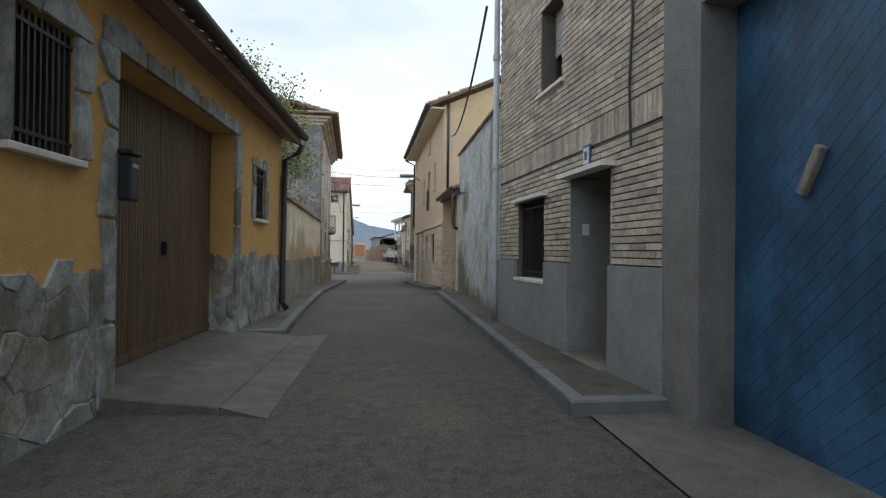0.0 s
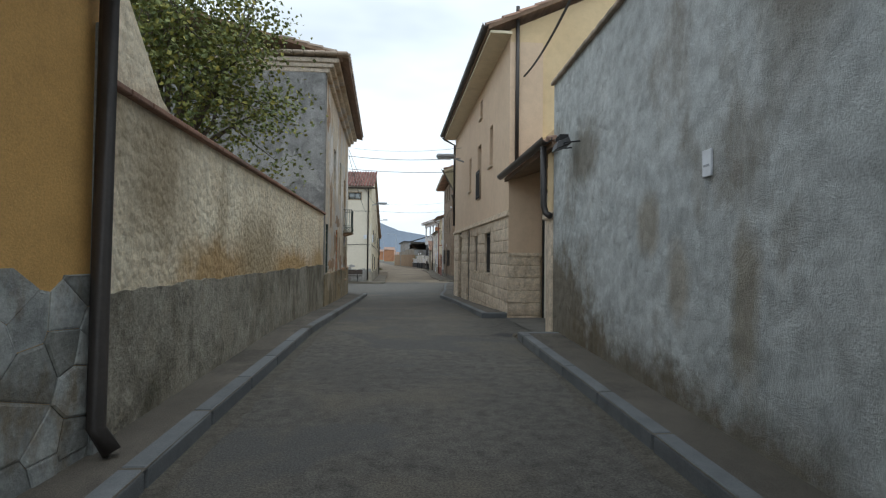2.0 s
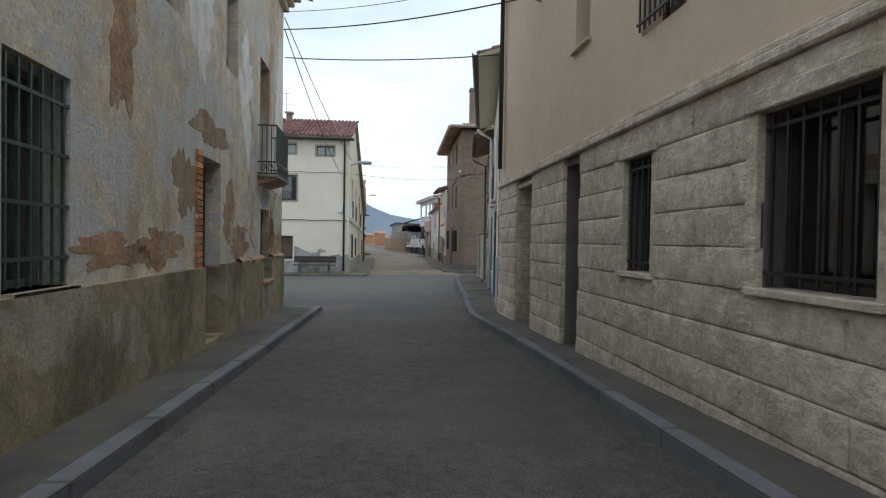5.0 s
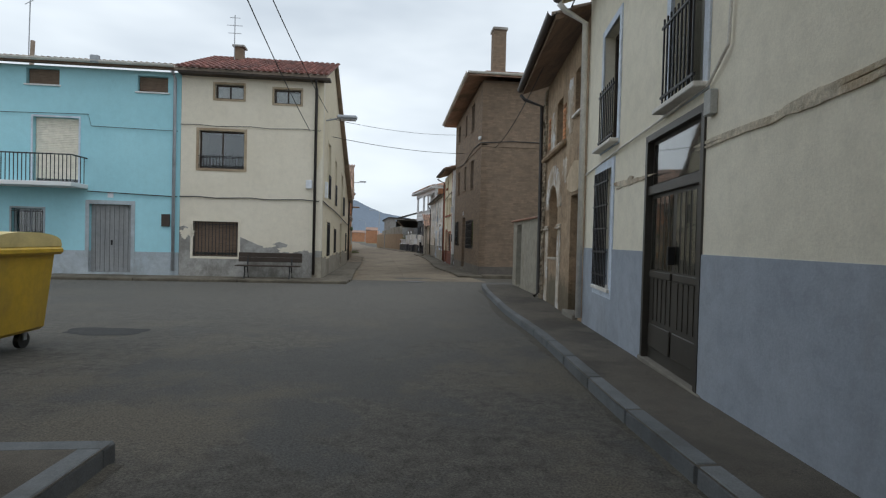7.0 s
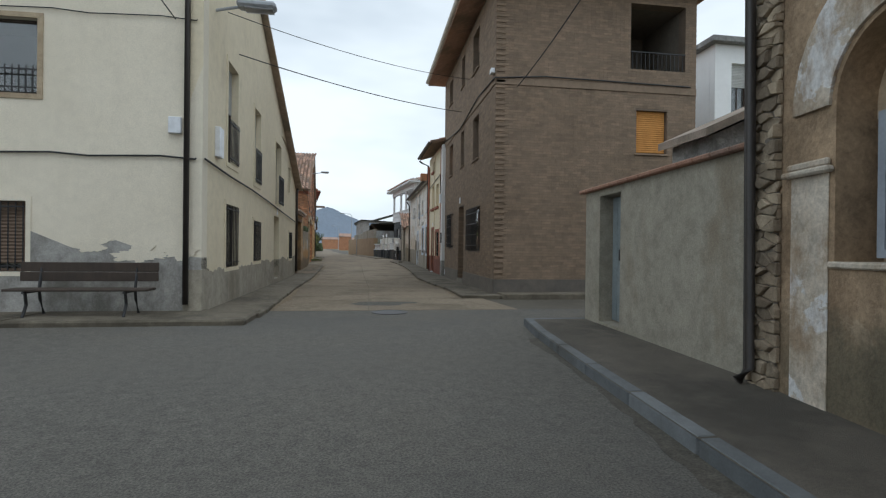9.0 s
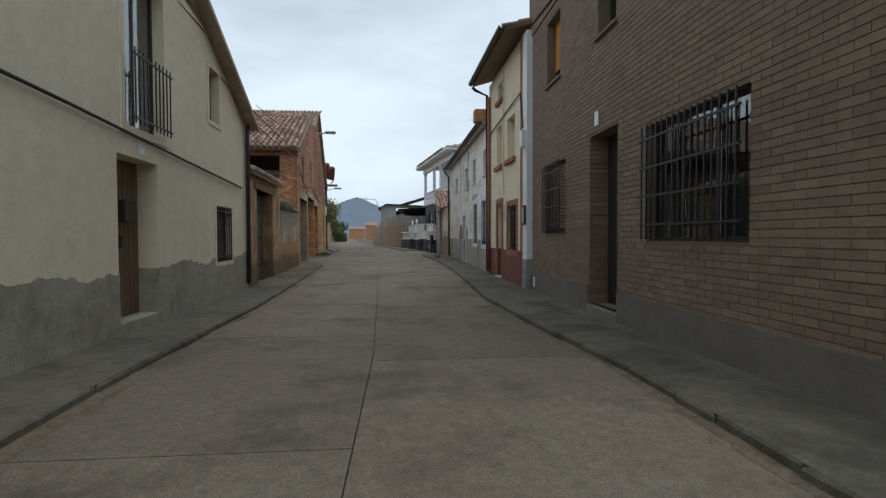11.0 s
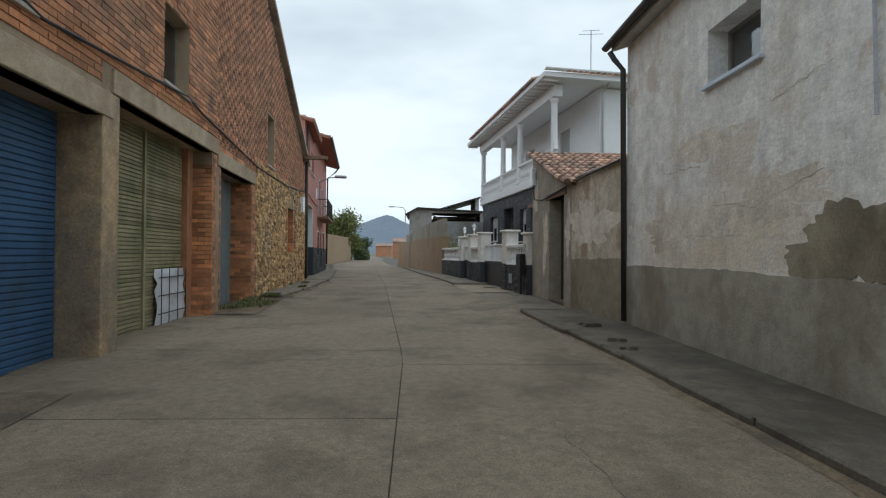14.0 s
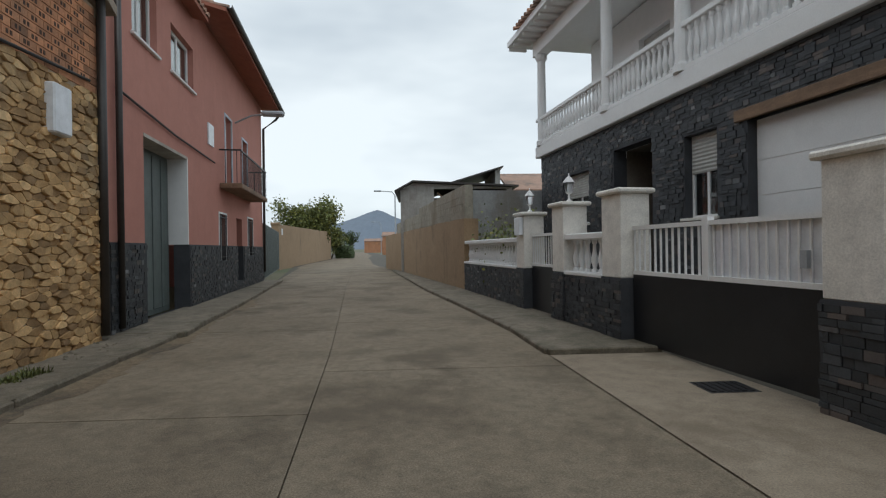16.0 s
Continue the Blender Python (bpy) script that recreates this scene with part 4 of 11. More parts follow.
def window(parent, F, o, depth=0.16, casing="wooddark", mull=1, cross=0, sill=None, bars=0, barmat="iron", barw=0.03, rails=2, blind=None, blind_h=0.0, glass="glass", curtain=None,
           fw=0.05, label="", overh=0.0, w0=0.0, barz=None, trim=None, trim_w=0.1, barx=0.008):
    """A window in the opening o: frame, panes, and where it has them sill, bars, blind and surround."""
    s0, s1, z0, z1 = o[:4]
    w = w0 - depth
    bm = bmesh.new()
    loops = []
    for ww in (w - 0.05, w):
        for e in (0.0, fw):
            loops.append([bm.verts.new(F.P(a, ww, b)) for a, b in ((s0 + e, z0 + e), (s1 - e, z0 + e), (s1 - e, z1 - e), (s0 + e, z1 - e))])
    for la, lb in ((0, 1), (2, 3), (0, 2), (1, 3)):
        for k in range(4):
            bm.faces.new((loops[la][k], loops[la][(k + 1) % 4], loops[lb][(k + 1) % 4], loops[lb][k]))
    win = part("window", bm, M[casing], parent, label)
    for i in range(mull):
        c = s0 + (s1 - s0) * (i + 1) / (mull + 1)
        part("mullion", F.block(c - fw * 0.5, c + fw * 0.5, w - 0.045, w - 0.004, z0 + fw, z1 - fw), M[casing], win)
    for i in range(cross):
        c = z0 + (z1 - z0) * (i + 1) / (cross + 1)
        part("glazing_bar", F.block(s0 + fw, s1 - fw, w - 0.04, w - 0.008, c - fw * 0.35, c + fw * 0.35), M[casing], win)
    for i in range(mull + 1):
        a, b = s0 + (s1 - s0) * i / (mull + 1), s0 + (s1 - s0) * (i + 1) / (mull + 1)
        p = part("pane", F.block(a + fw * 0.6, b - fw * 0.6, w - 0.03, w - 0.02, z0 + fw, z1 - fw), M[glass], win)
        p.visible_shadow = False
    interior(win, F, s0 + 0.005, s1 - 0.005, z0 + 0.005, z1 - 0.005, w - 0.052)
    if curtain:
        part("curtain", F.block(s0 + fw, s1 - fw, w - 0.14, w - 0.12, z0 + fw, z1 - fw), M[curtain], win)
    if blind:
        bb = bmesh.new()
        n = max(2, int(blind_h / 0.06))
        prev = None
        for i in range(2 * n + 1):
            zz = z1 - blind_h * i / (2 * n)
            cur = [bb.verts.new(F.P(s_, w + (0.022 if i % 2 else 0.008), zz)) for s_ in (s0 + 0.02, s1 - 0.02)]
            if prev:
                bb.faces.new((prev[0], prev[1], cur[1], cur[0]))
            prev = cur
        part("roller_blind", bb, M[blind], win)
    if sill:
        part("sill", F.block(s0 - 0.06, s1 + 0.06, w0 - depth, w0 + 0.06, z0 - 0.045, z0 + 0.004, bev=0.006), M[sill], win)
    if trim:
        for q in ((s0 - trim_w, s1 + trim_w, z1, z1 + trim_w), (s0 - trim_w, s0, z0, z1), (s1, s1 + trim_w, z0, z1), (s0 - trim_w, s1 + trim_w, z0 - trim_w, z0)):
            part("surround", F.block(q[0], q[1], w0 - 0.02, w0 + 0.018, q[2], q[3]), M[trim], win)
    if bars:
        bz0, bz1 = barz or (z0 + 0.02, z1 - 0.02)
        me = None
        for i in range(bars):
            c = s0 + (s1 - s0) * (i + 0.5) / bars
            ob = None
            bmm = F.block(c - barx, c + barx, w0 + barw - 0.008, w0 + barw + 0.008, bz0, bz1)
            part("bar", bmm, M[barmat], win)
        for i in range(rails):
            zz = bz0 + (bz1 - bz0) * (i + 0.5) / rails if rails > 2 else (bz0 + 0.08 if i == 0 else bz1 - 0.08)
            part("rail", F.block(s0, s1, w0 + barw - 0.012, w0 + barw + 0.012, zz - 0.012, zz + 0.012), M[barmat], win)
    return win


def plank_door(parent, F, o, depth, mat, planks=8, leaf=2, label="", name="door", w0=0.0, ribs=0.0, handle=True, gap=0.006):
    """A door of upright boards in the opening o, with its threshold, lock rail and handle."""
    s0, s1, z0, z1 = o[:4]
    w = w0 - depth
    d = part(name, F.block(s0, s1, w - 0.05, w - 0.02, z0, z1), M[mat], parent, label)
    pw = (s1 - s0) / planks
    for i in range(planks):
        part("plank", F.block(s0 + i * pw + gap, s0 + (i + 1) * pw - gap, w - 0.02, w + ribs, z0 + 0.01, z1 - 0.01, bev=0.004), M[mat], d)
    if handle:
        c = (s0 + s1) / 2
        part("handle", F.block(c - 0.02, c + 0.02, w, w + 0.045, z0 + 0.95, z0 + 1.12, bev=0.005), M["iron"], d)
    return d


def bricks(wall_part, F, s0, s1, z0, z1, ops, mat, mat_run, length=0.25, h=0.068, joint=0.012, proud=0.012, near=None, w0=0.0, vjoint=0.008, limit=300, top=None, wob=0.0):
    """Brick courses over a facade. near: the stretch (s0, s1, z0, z1) whose bricks are pieces of their own; the rest is one run."""
    rnd = random.Random(int(s0 * 37 + z0 * 11))
    run = bmesh.new()
    verts, faces = [], []
    cz, row, count = z0, 0, 0
    base = None
    tz = (lambda s: float(np.interp(s, [p[0] for p in top], [p[1] for p in top]))) if top else (lambda s: z1)
    while cz + h <= z1 + 1e-6:
        off = -length / 2 if row % 2 else 0.0
        s = s0 + off
        while s < s1:
            a, b = max(s, s0), min(s + length - vjoint, s1)
            za, zb = cz, cz + h - joint
            s += length
            if b - a < 0.04 or zb > min(tz(a), tz(b)):
                continue
            segs = [(a, b)]
            for o in ops:
                if za < o[3] - 0.005 and zb > o[2] + 0.005:
                    nxt = []
                    for p, q in segs:
                        if q <= o[0] or p >= o[1]:
                            nxt.append((p, q))
                        else:
                            if o[0] - p > 0.03:
                                nxt.append((p, o[0]))
                            if q - o[1] > 0.03:
                                nxt.append((o[1], q))
                    segs = nxt
            for p, q in segs:
                pr = proud + rnd.uniform(-wob, wob)
                c = [F.P(p, w0, za), F.P(q, w0, za), F.P(q, w0 + pr, za), F.P(p, w0 + pr, za), F.P(p, w0, zb), F.P(q, w0, zb), F.P(q, w0 + pr, zb), F.P(p, w0 + pr, zb)]
                full = abs((q - p) - (length - vjoint)) < 1e-4
                if near and full and count < limit and near[0] < p < near[1] and near[2] < za < near[3]:
                    if base is None:
                        bb = bmesh.new()
                        l = (length - vjoint) * F.k
                        box(bb, 0, l, -proud, 0.0, 0, h - joint, bev=0.003)
                        base = bpy.data.meshes.new("brick")
                        bmesh.ops.recalc_face_normals(bb, faces=bb.faces)
                        bb.to_mesh(base)
                        bb.free()
                        base.materials.append(M[mat])
                    ob = new("brick", base)
                    d = F.P(q, 0, 0) - F.P(p, 0, 0)
                    left = Vector((-d.y, d.x)).dot(F.n) < 0
                    start, dv = (F.P(p, w0 + pr, za), d) if not left else (F.P(q, w0 + pr, za), -d)
                    # local y must point along the outward normal
                    ob.matrix_basis = Matrix.Translation(start) @ Matrix.Rotation(math.atan2(dv.y, dv.x), 4, "Z")
                    hang(ob, wall_part)
                    count += 1
                else:
                    i = len(verts)
                    verts += c
                    faces += [tuple(i + k for k in f) for f in ((3, 2, 6, 7), (0, 3, 7, 4), (2, 1, 5, 6), (7, 6, 5, 4), (0, 1, 2, 3))]
        cz += h
        row += 1
    run.free()
    if verts:
        me = bpy.data.meshes.new("brickwork")
        me.from_pydata(verts, [], faces)
        me.materials.append(M[mat_run])
        ob = new("brickwork", me)
        hang(ob, wall_part)
        tagged(ob, kind="stuff")


def clip_poly(q, nx_, ny_, c):
    """Keeps the part of a polygon where nx*x + ny*y <= c."""
    out = []
    for p, r in zip(q, q[1:] + q[:1]):
        dp, dr = nx_ * p[0] + ny_ * p[1] - c, nx_ * r[0] + ny_ * r[1] - c
        if dp <= 0:
            out.append(p)
        if dp * dr < 0:
            t = dp / (dp - dr)
            out.append((p[0] + (r[0] - p[0]) * t, p[1] + (r[1] - p[1]) * t))
    return out


def stone_mesh(F, q, w0, depth, rnd, rough=0.012, chamfer=0.09, inset=0.1):
    """Corners and faces of one rough slab from its outline on the facade."""
    o = []
    n = len(q)
    for k in range(n):
        a, b, c = q[k - 1], q[k], q[(k + 1) % n]
        o += [(b[0] + (a[0] - b[0]) * chamfer, b[1] + (a[1] - b[1]) * chamfer), (b[0] + (c[0] - b[0]) * chamfer, b[1] + (c[1] - b[1]) * chamfer)]
    cs, cz = sum(p[0] for p in o) / len(o), sum(p[1] for p in o) / len(o)
    d = depth + rnd.uniform(-rough, rough)
    tilt = rnd.uniform(-0.4, 0.4) * rough
    m = len(o)
    inn = [(p[0] + (cs - p[0]) * inset, p[1] + (cz - p[1]) * inset) for p in o]
    c = [F.P(p[0], w0 - 0.012, p[1]) for p in o] + [F.P(p[0], w0 + d * 0.7, p[1]) for p in o]
    c += [F.P(p[0], w0 + d + tilt * math.sin(k * 6.28 / m) + rnd.uniform(-0.15, 0.15) * rough, p[1]) for k, p in enumerate(inn)]
    f = []
    for r in (0, m):
        f += [(r + k, r + (k + 1) % m, r + m + (k + 1) % m, r + m + k) for k in range(m)]
    return c, f + [tuple(range(2 * m, 3 * m))]


def face_out(me, F):
    bm = bmesh.new()
    bm.from_mesh(me)
    bmesh.ops.recalc_face_normals(bm, faces=bm.faces)
    bm.to_mesh(me)
    bm.free()


def stones(wall_part, F, s0, s1, z0, z1, ops, mat, mat_run, cw, ch, w0=0.0, depth=0.03, jit=0.38, gap=0.012, name="stone", limit=300, seed=3, rough=0.012, top=None, drop=0.0, chamfer=0.09):
    """Irregular stones laid over a facade as separate pieces, past the limit as one mass."""
    rnd = random.Random(seed)
    nx, nz = max(1, round((s1 - s0) / cw)), max(1, round((z1 - z0) / ch))
    cw, ch = (s1 - s0) / nx, (z1 - z0) / nz
    seeds = {(i, j): (i + 0.5 + (0.5 if j % 2 else 0) + rnd.uniform(-jit, jit), j + 0.5 + rnd.uniform(-jit, jit)) for j in range(-2, nz + 2) for i in range(-3, nx + 3)}
    for k in [k for k in seeds if rnd.random() < drop]:
        del seeds[k]
    verts, faces, count = [], [], 0
    for (i, j), (u, v) in seeds.items():
        if not (-1 <= i <= nx and 0 <= j < nz):
            continue
        hi = nz + (rnd.uniform(-0.45, 0.15) if top == "ragged" and j >= nz - 2 else 0)
        q = [(max(u - 1.6, 0), max(v - 1.6, 0)), (min(u + 1.6, nx), max(v - 1.6, 0)), (min(u + 1.6, nx), min(v + 1.6, hi)), (max(u - 1.6, 0), min(v + 1.6, hi))]
        if q[0][0] >= q[1][0] or q[0][1] >= q[2][1]:
            continue
        for dj in (-2, -1, 0, 1, 2):
            for di in (-2, -1, 0, 1, 2):
                o = seeds.get((i + di, j + dj))
                if o and (di or dj) and len(q) > 2:
                    ax_, ay_ = o[0] - u, o[1] - v
                    q = clip_poly(q, ax_, ay_, (ax_ * (o[0] + u) + ay_ * (o[1] + v)) / 2)
        if len(q) < 3:
            continue
        q = [(s0 + p[0] * cw, z0 + p[1] * ch) for p in q]
        cs, cz = sum(p[0] for p in q) / len(q), sum(p[1] for p in q) / len(q)
        if any(o[0] < cs < o[1] and o[2] < cz < o[3] for o in ops):
            continue
        for o in ops:
            sep = max((o[0] - cs, 0), (cs - o[1], 1), (o[2] - cz, 2), (cz - o[3], 3))[1]
            if any(o[0] < p[0] < o[1] and o[2] < p[1] < o[3] for p in q):
                q = clip_poly(q, *((1, 0, o[0]), (-1, 0, -o[1]), (0, 1, o[2]), (0, -1, -o[3]))[sep])
        if len(q) < 3:
            continue
        area = abs(sum(p[0] * r[1] - r[0] * p[1] for p, r in zip(q, q[1:] + q[:1]))) / 2
        if area < 0.12 * cw * ch:
            continue
        cs, cz = sum(p[0] for p in q) / len(q), sum(p[1] for p in q) / len(q)
        sh = []
        for ps, pz in q:
            ds, dz = cs - ps, cz - pz
            l = math.hypot(ds, dz) or 1
            sh.append((ps + ds / l * min(gap, l * 0.3), pz + dz / l * min(gap, l * 0.3)))
        c, f = stone_mesh(F, sh, w0, depth, rnd, rough, chamfer)
        if count < limit:
            me = bpy.data.meshes.new(name)
            me.from_pydata(c, [], f)
            face_out(me, F)
            me.materials.append(M[mat])
            hang(new(name, me), wall_part)
            count += 1
        else:
            k = len(verts)
            verts += c
            faces += [tuple(k + a for a in ff) for ff in f]
    if verts:
        me = bpy.data.meshes.new(name + "_mass")
        me.from_pydata(verts, [], faces)
        face_out(me, F)
        me.materials.append(M[mat_run])
        ob = new(name + "_mass", me)
        hang(ob, wall_part)
        tagged(ob, kind="stuff")


def rock_block(F, s0, s1, z0, z1, w0, w1, rnd, edge=0.005, amp=0.008):
    """A squared block with a hewn, pillowed face and rounded margins."""
    nx, nz = (5, 4)
    us, vs = [0.0, 0.03, 0.33, 0.66, 0.97, 1.0], [0.0, 0.07, 0.5, 0.93, 1.0]
    v, f = [], []
    for j, b in enumerate(vs):
        for i, a in enumerate(us):
            rim = i in (0, nx) or j in (0, nz)
            ja = 0 if rim else rnd.uniform(-0.02, 0.02)
            v.append(F.P(s0 + (s1 - s0) * (a + ja), w1 - edge if rim else w1 + rnd.uniform(-amp, amp), z0 + (z1 - z0) * (b + (0 if rim else rnd.uniform(-0.04, 0.04)))))
    for j in range(nz):
        for i in range(nx):
            k = j * (nx + 1) + i
            f.append((k, k + 1, k + nx + 2, k + nx + 1))
    ring = [i for i in range(nx + 1)] + [(j + 1) * (nx + 1) + nx for j in range(nz)] + [nz * (nx + 1) + nx - 1 - i for i in range(nx)] + [(nz - 1 - j) * (nx + 1) for j in range(nz - 1)]
    n0 = len(v)
    back = F.n * (w0 - (w1 - edge))
    v += [v[k] + Vector((back.x, back.y, 0)) for k in ring]
    m = len(ring)
    f += [(ring[k], ring[(k + 1) % m], n0 + (k + 1) % m, n0 + k) for k in range(m)]
    bm = bmesh.new()
    bv = [bm.verts.new(p) for p in v]
    for q in f:
        bm.faces.new([bv[k] for k in q])
    return bm


def wall_crack(parent, F, pts, width, seed, mat="cementplinth", w0=0.0, name="wall_crack"):
    """A thin uneven crack running over a wall."""
    r = random.Random(seed)
    bm = bmesh.new()
    prev = None
    for (sa, za), (sb, zb) in zip(pts, pts[1:]):
        n = max(3, int(math.hypot(sb - sa, zb - za) / 0.07))
        d = Vector((za - zb, sb - sa)).normalized()
        for i in range(n):
            t = i / n
            s, z, q = sa + (sb - sa) * t + r.uniform(-0.02, 0.02), za + (zb - za) * t + r.uniform(-0.02, 0.02), width * r.uniform(0.25, 1.0)
            cur = [bm.verts.new(F.P(s - d.x * q, w0 + 0.004, z - d.y * q)), bm.verts.new(F.P(s + d.x * q, w0 + 0.004, z + d.y * q))]
            if prev:
                bm.faces.new((prev[0], prev[1], cur[1], cur[0]))
            prev = cur
    return part(name, bm, M[mat], parent)


def ragged(s0, s1, z, amp, step, seed):
    """Points of an uneven edge along a wall."""
    r = random.Random(seed)
    n = max(2, int((s1 - s0) / step))
    zz = [0.0] * (n + 1)
    for o, a in ((9, 1.0), (4, 0.6), (1, 0.45)):
        k = [r.uniform(-1, 1) for _ in range(n // o + 3)]
        for i in range(n + 1):
            t = i / o
            zz[i] += a * (k[int(t)] * (1 - t % 1) + k[int(t) + 1] * (t % 1))
    return [(s0 + (s1 - s0) * i / n, z + amp * zz[i] / 1.5) for i in range(n + 1)]


def flake(parent, F, s, z, rs, rz, mat, seed, name="plaster_flake", th=0.006, w0=0.0, label="", fray=0.34, lim=(-1e9, 1e9, -1e9, 1e9)):
    """A thin patch with a frayed outline on a wall."""
    r = random.Random(seed)
    ks = [(k, r.uniform(0, 6.28), fray * r.uniform(0.5, 1.2) / k ** 0.7) for k in (2, 3, 4, 5, 7, 9, 12, 16, 21, 27, 34)]
    bm = bmesh.new()
    n = 110
    rad = [1 + sum(a * math.cos(k * t + p) for k, p, a in ks) for t in [i * 6.2832 / n for i in range(n)]]
    ring = [(s + rs * max(0.25, q) * math.cos(i * 6.2832 / n), z + rz * max(0.25, q) * math.sin(i * 6.2832 / n)) for i, q in enumerate(rad)]
    ring = [(min(max(a, lim[0]), lim[1]), min(max(b, lim[2]), lim[3])) for a, b in ring]
    top = [bm.verts.new(F.P(a, w0 + th, b)) for a, b in ring]
    low = [bm.verts.new(F.P(s + (a - s) * 1.01, w0 - 0.004, z + (b - z) * 1.01)) for a, b in ring]
    mid = bm.verts.new(F.P(s, w0 + th, z))
    for k in range(n):
        bm.faces.new((top[k], top[(k + 1) % n], mid))
        bm.faces.new((low[k], low[(k + 1) % n], top[(k + 1) % n], top[k]))
    return part(name, bm, M[mat], parent, label)


def cable(a, b, sag, r=0.012, n=14, label="thin black overhead cable between houses"):
    a, b = Vector(a), Vector(b)
    pts = [a.lerp(b, i / n) - Vector((0, 0, sag * 4 * (i / n) * (1 - i / n))) for i in range(n + 1)]
    return tagged(part("overhead_cable", tube(pts, r, 6), M["cable"]), label, "cable", "overhead cables")


Z0 = -1.3

# ---- ground, roads, pavements ----
def strip(pl, pr, dz=0.0, step=2.0):
    """A sheet between two polylines given as (x, y) at the same rising y values, lying on the street."""
    bm = bmesh.new()
    y0, y1 = max(pl[0][1], pr[0][1]), min(pl[-1][1], pr[-1][1])
    ys = sorted({y0, y1, *[p[1] for p in pl + pr if y0 < p[1] < y1], *np.arange(math.ceil(y0 / step) * step, y1, step).tolist()})
    fx = lambda poly_, y: float(np.interp(y, [p[1] for p in poly_], [p[0] for p in poly_]))
    prev = None
    for y in ys:
        xl, xr = fx(pl, y), fx(pr, y)
        cur = [bm.verts.new((xl + (xr - xl) * k / 4, y, zr(y) + dz)) for k in range(5)]
        if prev:
            for k in range(4):
                bm.faces.new((prev[k], prev[k + 1], cur[k + 1], cur[k]))
        prev = cur
    return bm


bm = bmesh.new()
gx = [-2500, -600, -150, -40, -18, -8, 0, 8, 18, 40, 150, 600, 2500]
gy = [-400, -60, -20, -4, 4, 14, 23.5, 30, 36, 48, 55, 65, 78, 95, 120, 170, 300, 700, 4200]
gv = [[bm.verts.new((x, y, zr(y) - 0.06)) for x in gx] for y in gy]
for r0_, r1_ in zip(gv, gv[1:]):
    for k in range(len(gx) - 1):
        bm.faces.new((r0_[k], r0_[k + 1], r1_[k + 1], r1_[k]))
tagged(part("ground", bm, M["earth"]), "dry earth and grassy fields around the village", "ground", kind="structure")

road = part("road", strip([(-4, -25), (-3.2, 28.5), (-18.5, 29.0), (-18.5, 44.6), (-2.2, 44.9)], [(4.2, -25), (4.2, 28.5), (4.6, 29.0), (12, 43), (12, 44.9)]), M["asphalt"])
tagged(road, "worn dark grey asphalt street and small square", "road", kind="structure")
lane = part("road", strip([(-6, 44.9), (-6, 96), (-13, 130), (-40, 330)], [(9.5, 44.9), (5.4, 96), (-1, 130), (-26, 330)], dz=-0.025), M["joint"])
tagged(lane, "pale worn concrete slab street with dark joints", "road", kind="structure")

# far end of the concrete street
bm = bmesh.new()
fl = [(-9.6, 115), (-10.6, 122), (-12.0, 140), (-12.9, 152), (-13.5, 175), (-30, 300)]
fr_ = [(-3.4, 115), (-4.6, 122), (-6.5, 140), (-8.0, 152), (-9.5, 175), (-24, 300)]
vs = [(bm.verts.new((a[0], a[1], -0.668)), bm.verts.new((b[0], b[1], -0.668))) for a, b in zip(fl, fr_)]
for a, b in zip(vs, vs[1:]):
    bm.faces.new((a[0], a[1], b[1], b[0]))
tagged(part("road", bm, M["concrete_road"]), "pale concrete street running out of the village", "road", kind="structure")

# concrete slabs of the second street
rnd = random.Random(5)
SPL = [(0.2, 44.9), (0.22, 51), (0.12, 54), (-0.1, 61), (-0.2, 66), (-0.3, 70), (-1.0, 77), (-1.7, 84), (-3.2, 96), (-5.4, 116)]
SLF = [(-2.9, 44.9), (-2.25, 51), (-2.5, 58), (-2.95, 66), (-4.5, 70), (-4.6, 78), (-4.6, 85), (-6.4, 98), (-9.5, 116)]
SRT = [(3.4, 44.9), (2.9, 50), (2.6, 56), (2.65, 66), (3.3, 73.5), (3.0, 79), (2.4, 83), (1.1, 90), (-1.6, 104), (-3.4, 116)]
px = lambda pl, y: float(np.interp(y, [p[1] for p in pl], [p[0] for p in pl]))
for side in (0, 1):
    y = 44.92
    while y < 114:
        ln = rnd.choice([2.6, 3.2, 3.6, 4.2])
        y2 = min(y + ln, 115)
        bm = bmesh.new()
        n = 4
        cols = []
        for k in range(n + 1):
            yy = y + 0.006 + (y2 - y - 0.012) * k / n
            a, b = (px(SLF, yy), px(SPL, yy) - 0.005) if side == 0 else (px(SPL, yy) + 0.005, px(SRT, yy))
            cols.append([(a, yy), (b, yy)])
        top = [[bm.verts.new((c[0], c[1], zr(c[1]))) for c in q] for q in cols]
        low = [[bm.verts.new((c[0], c[1], zr(c[1]) - 0.03)) for c in q] for q in cols]
        for k in range(n):
            bm.faces.new((top[k][0], top[k][1], top[k + 1][1], top[k + 1][0]))
            for e in (0, 1):
                bm.faces.new((top[k][e], top[k + 1][e], low[k + 1][e], low[k][e]))
        for k in (0, n):
            bm.faces.new((top[k][0], top[k][1], low[k][1], low[k][0]))
        part("slab", bm, M["concrete_road"], lane)
        y = y2


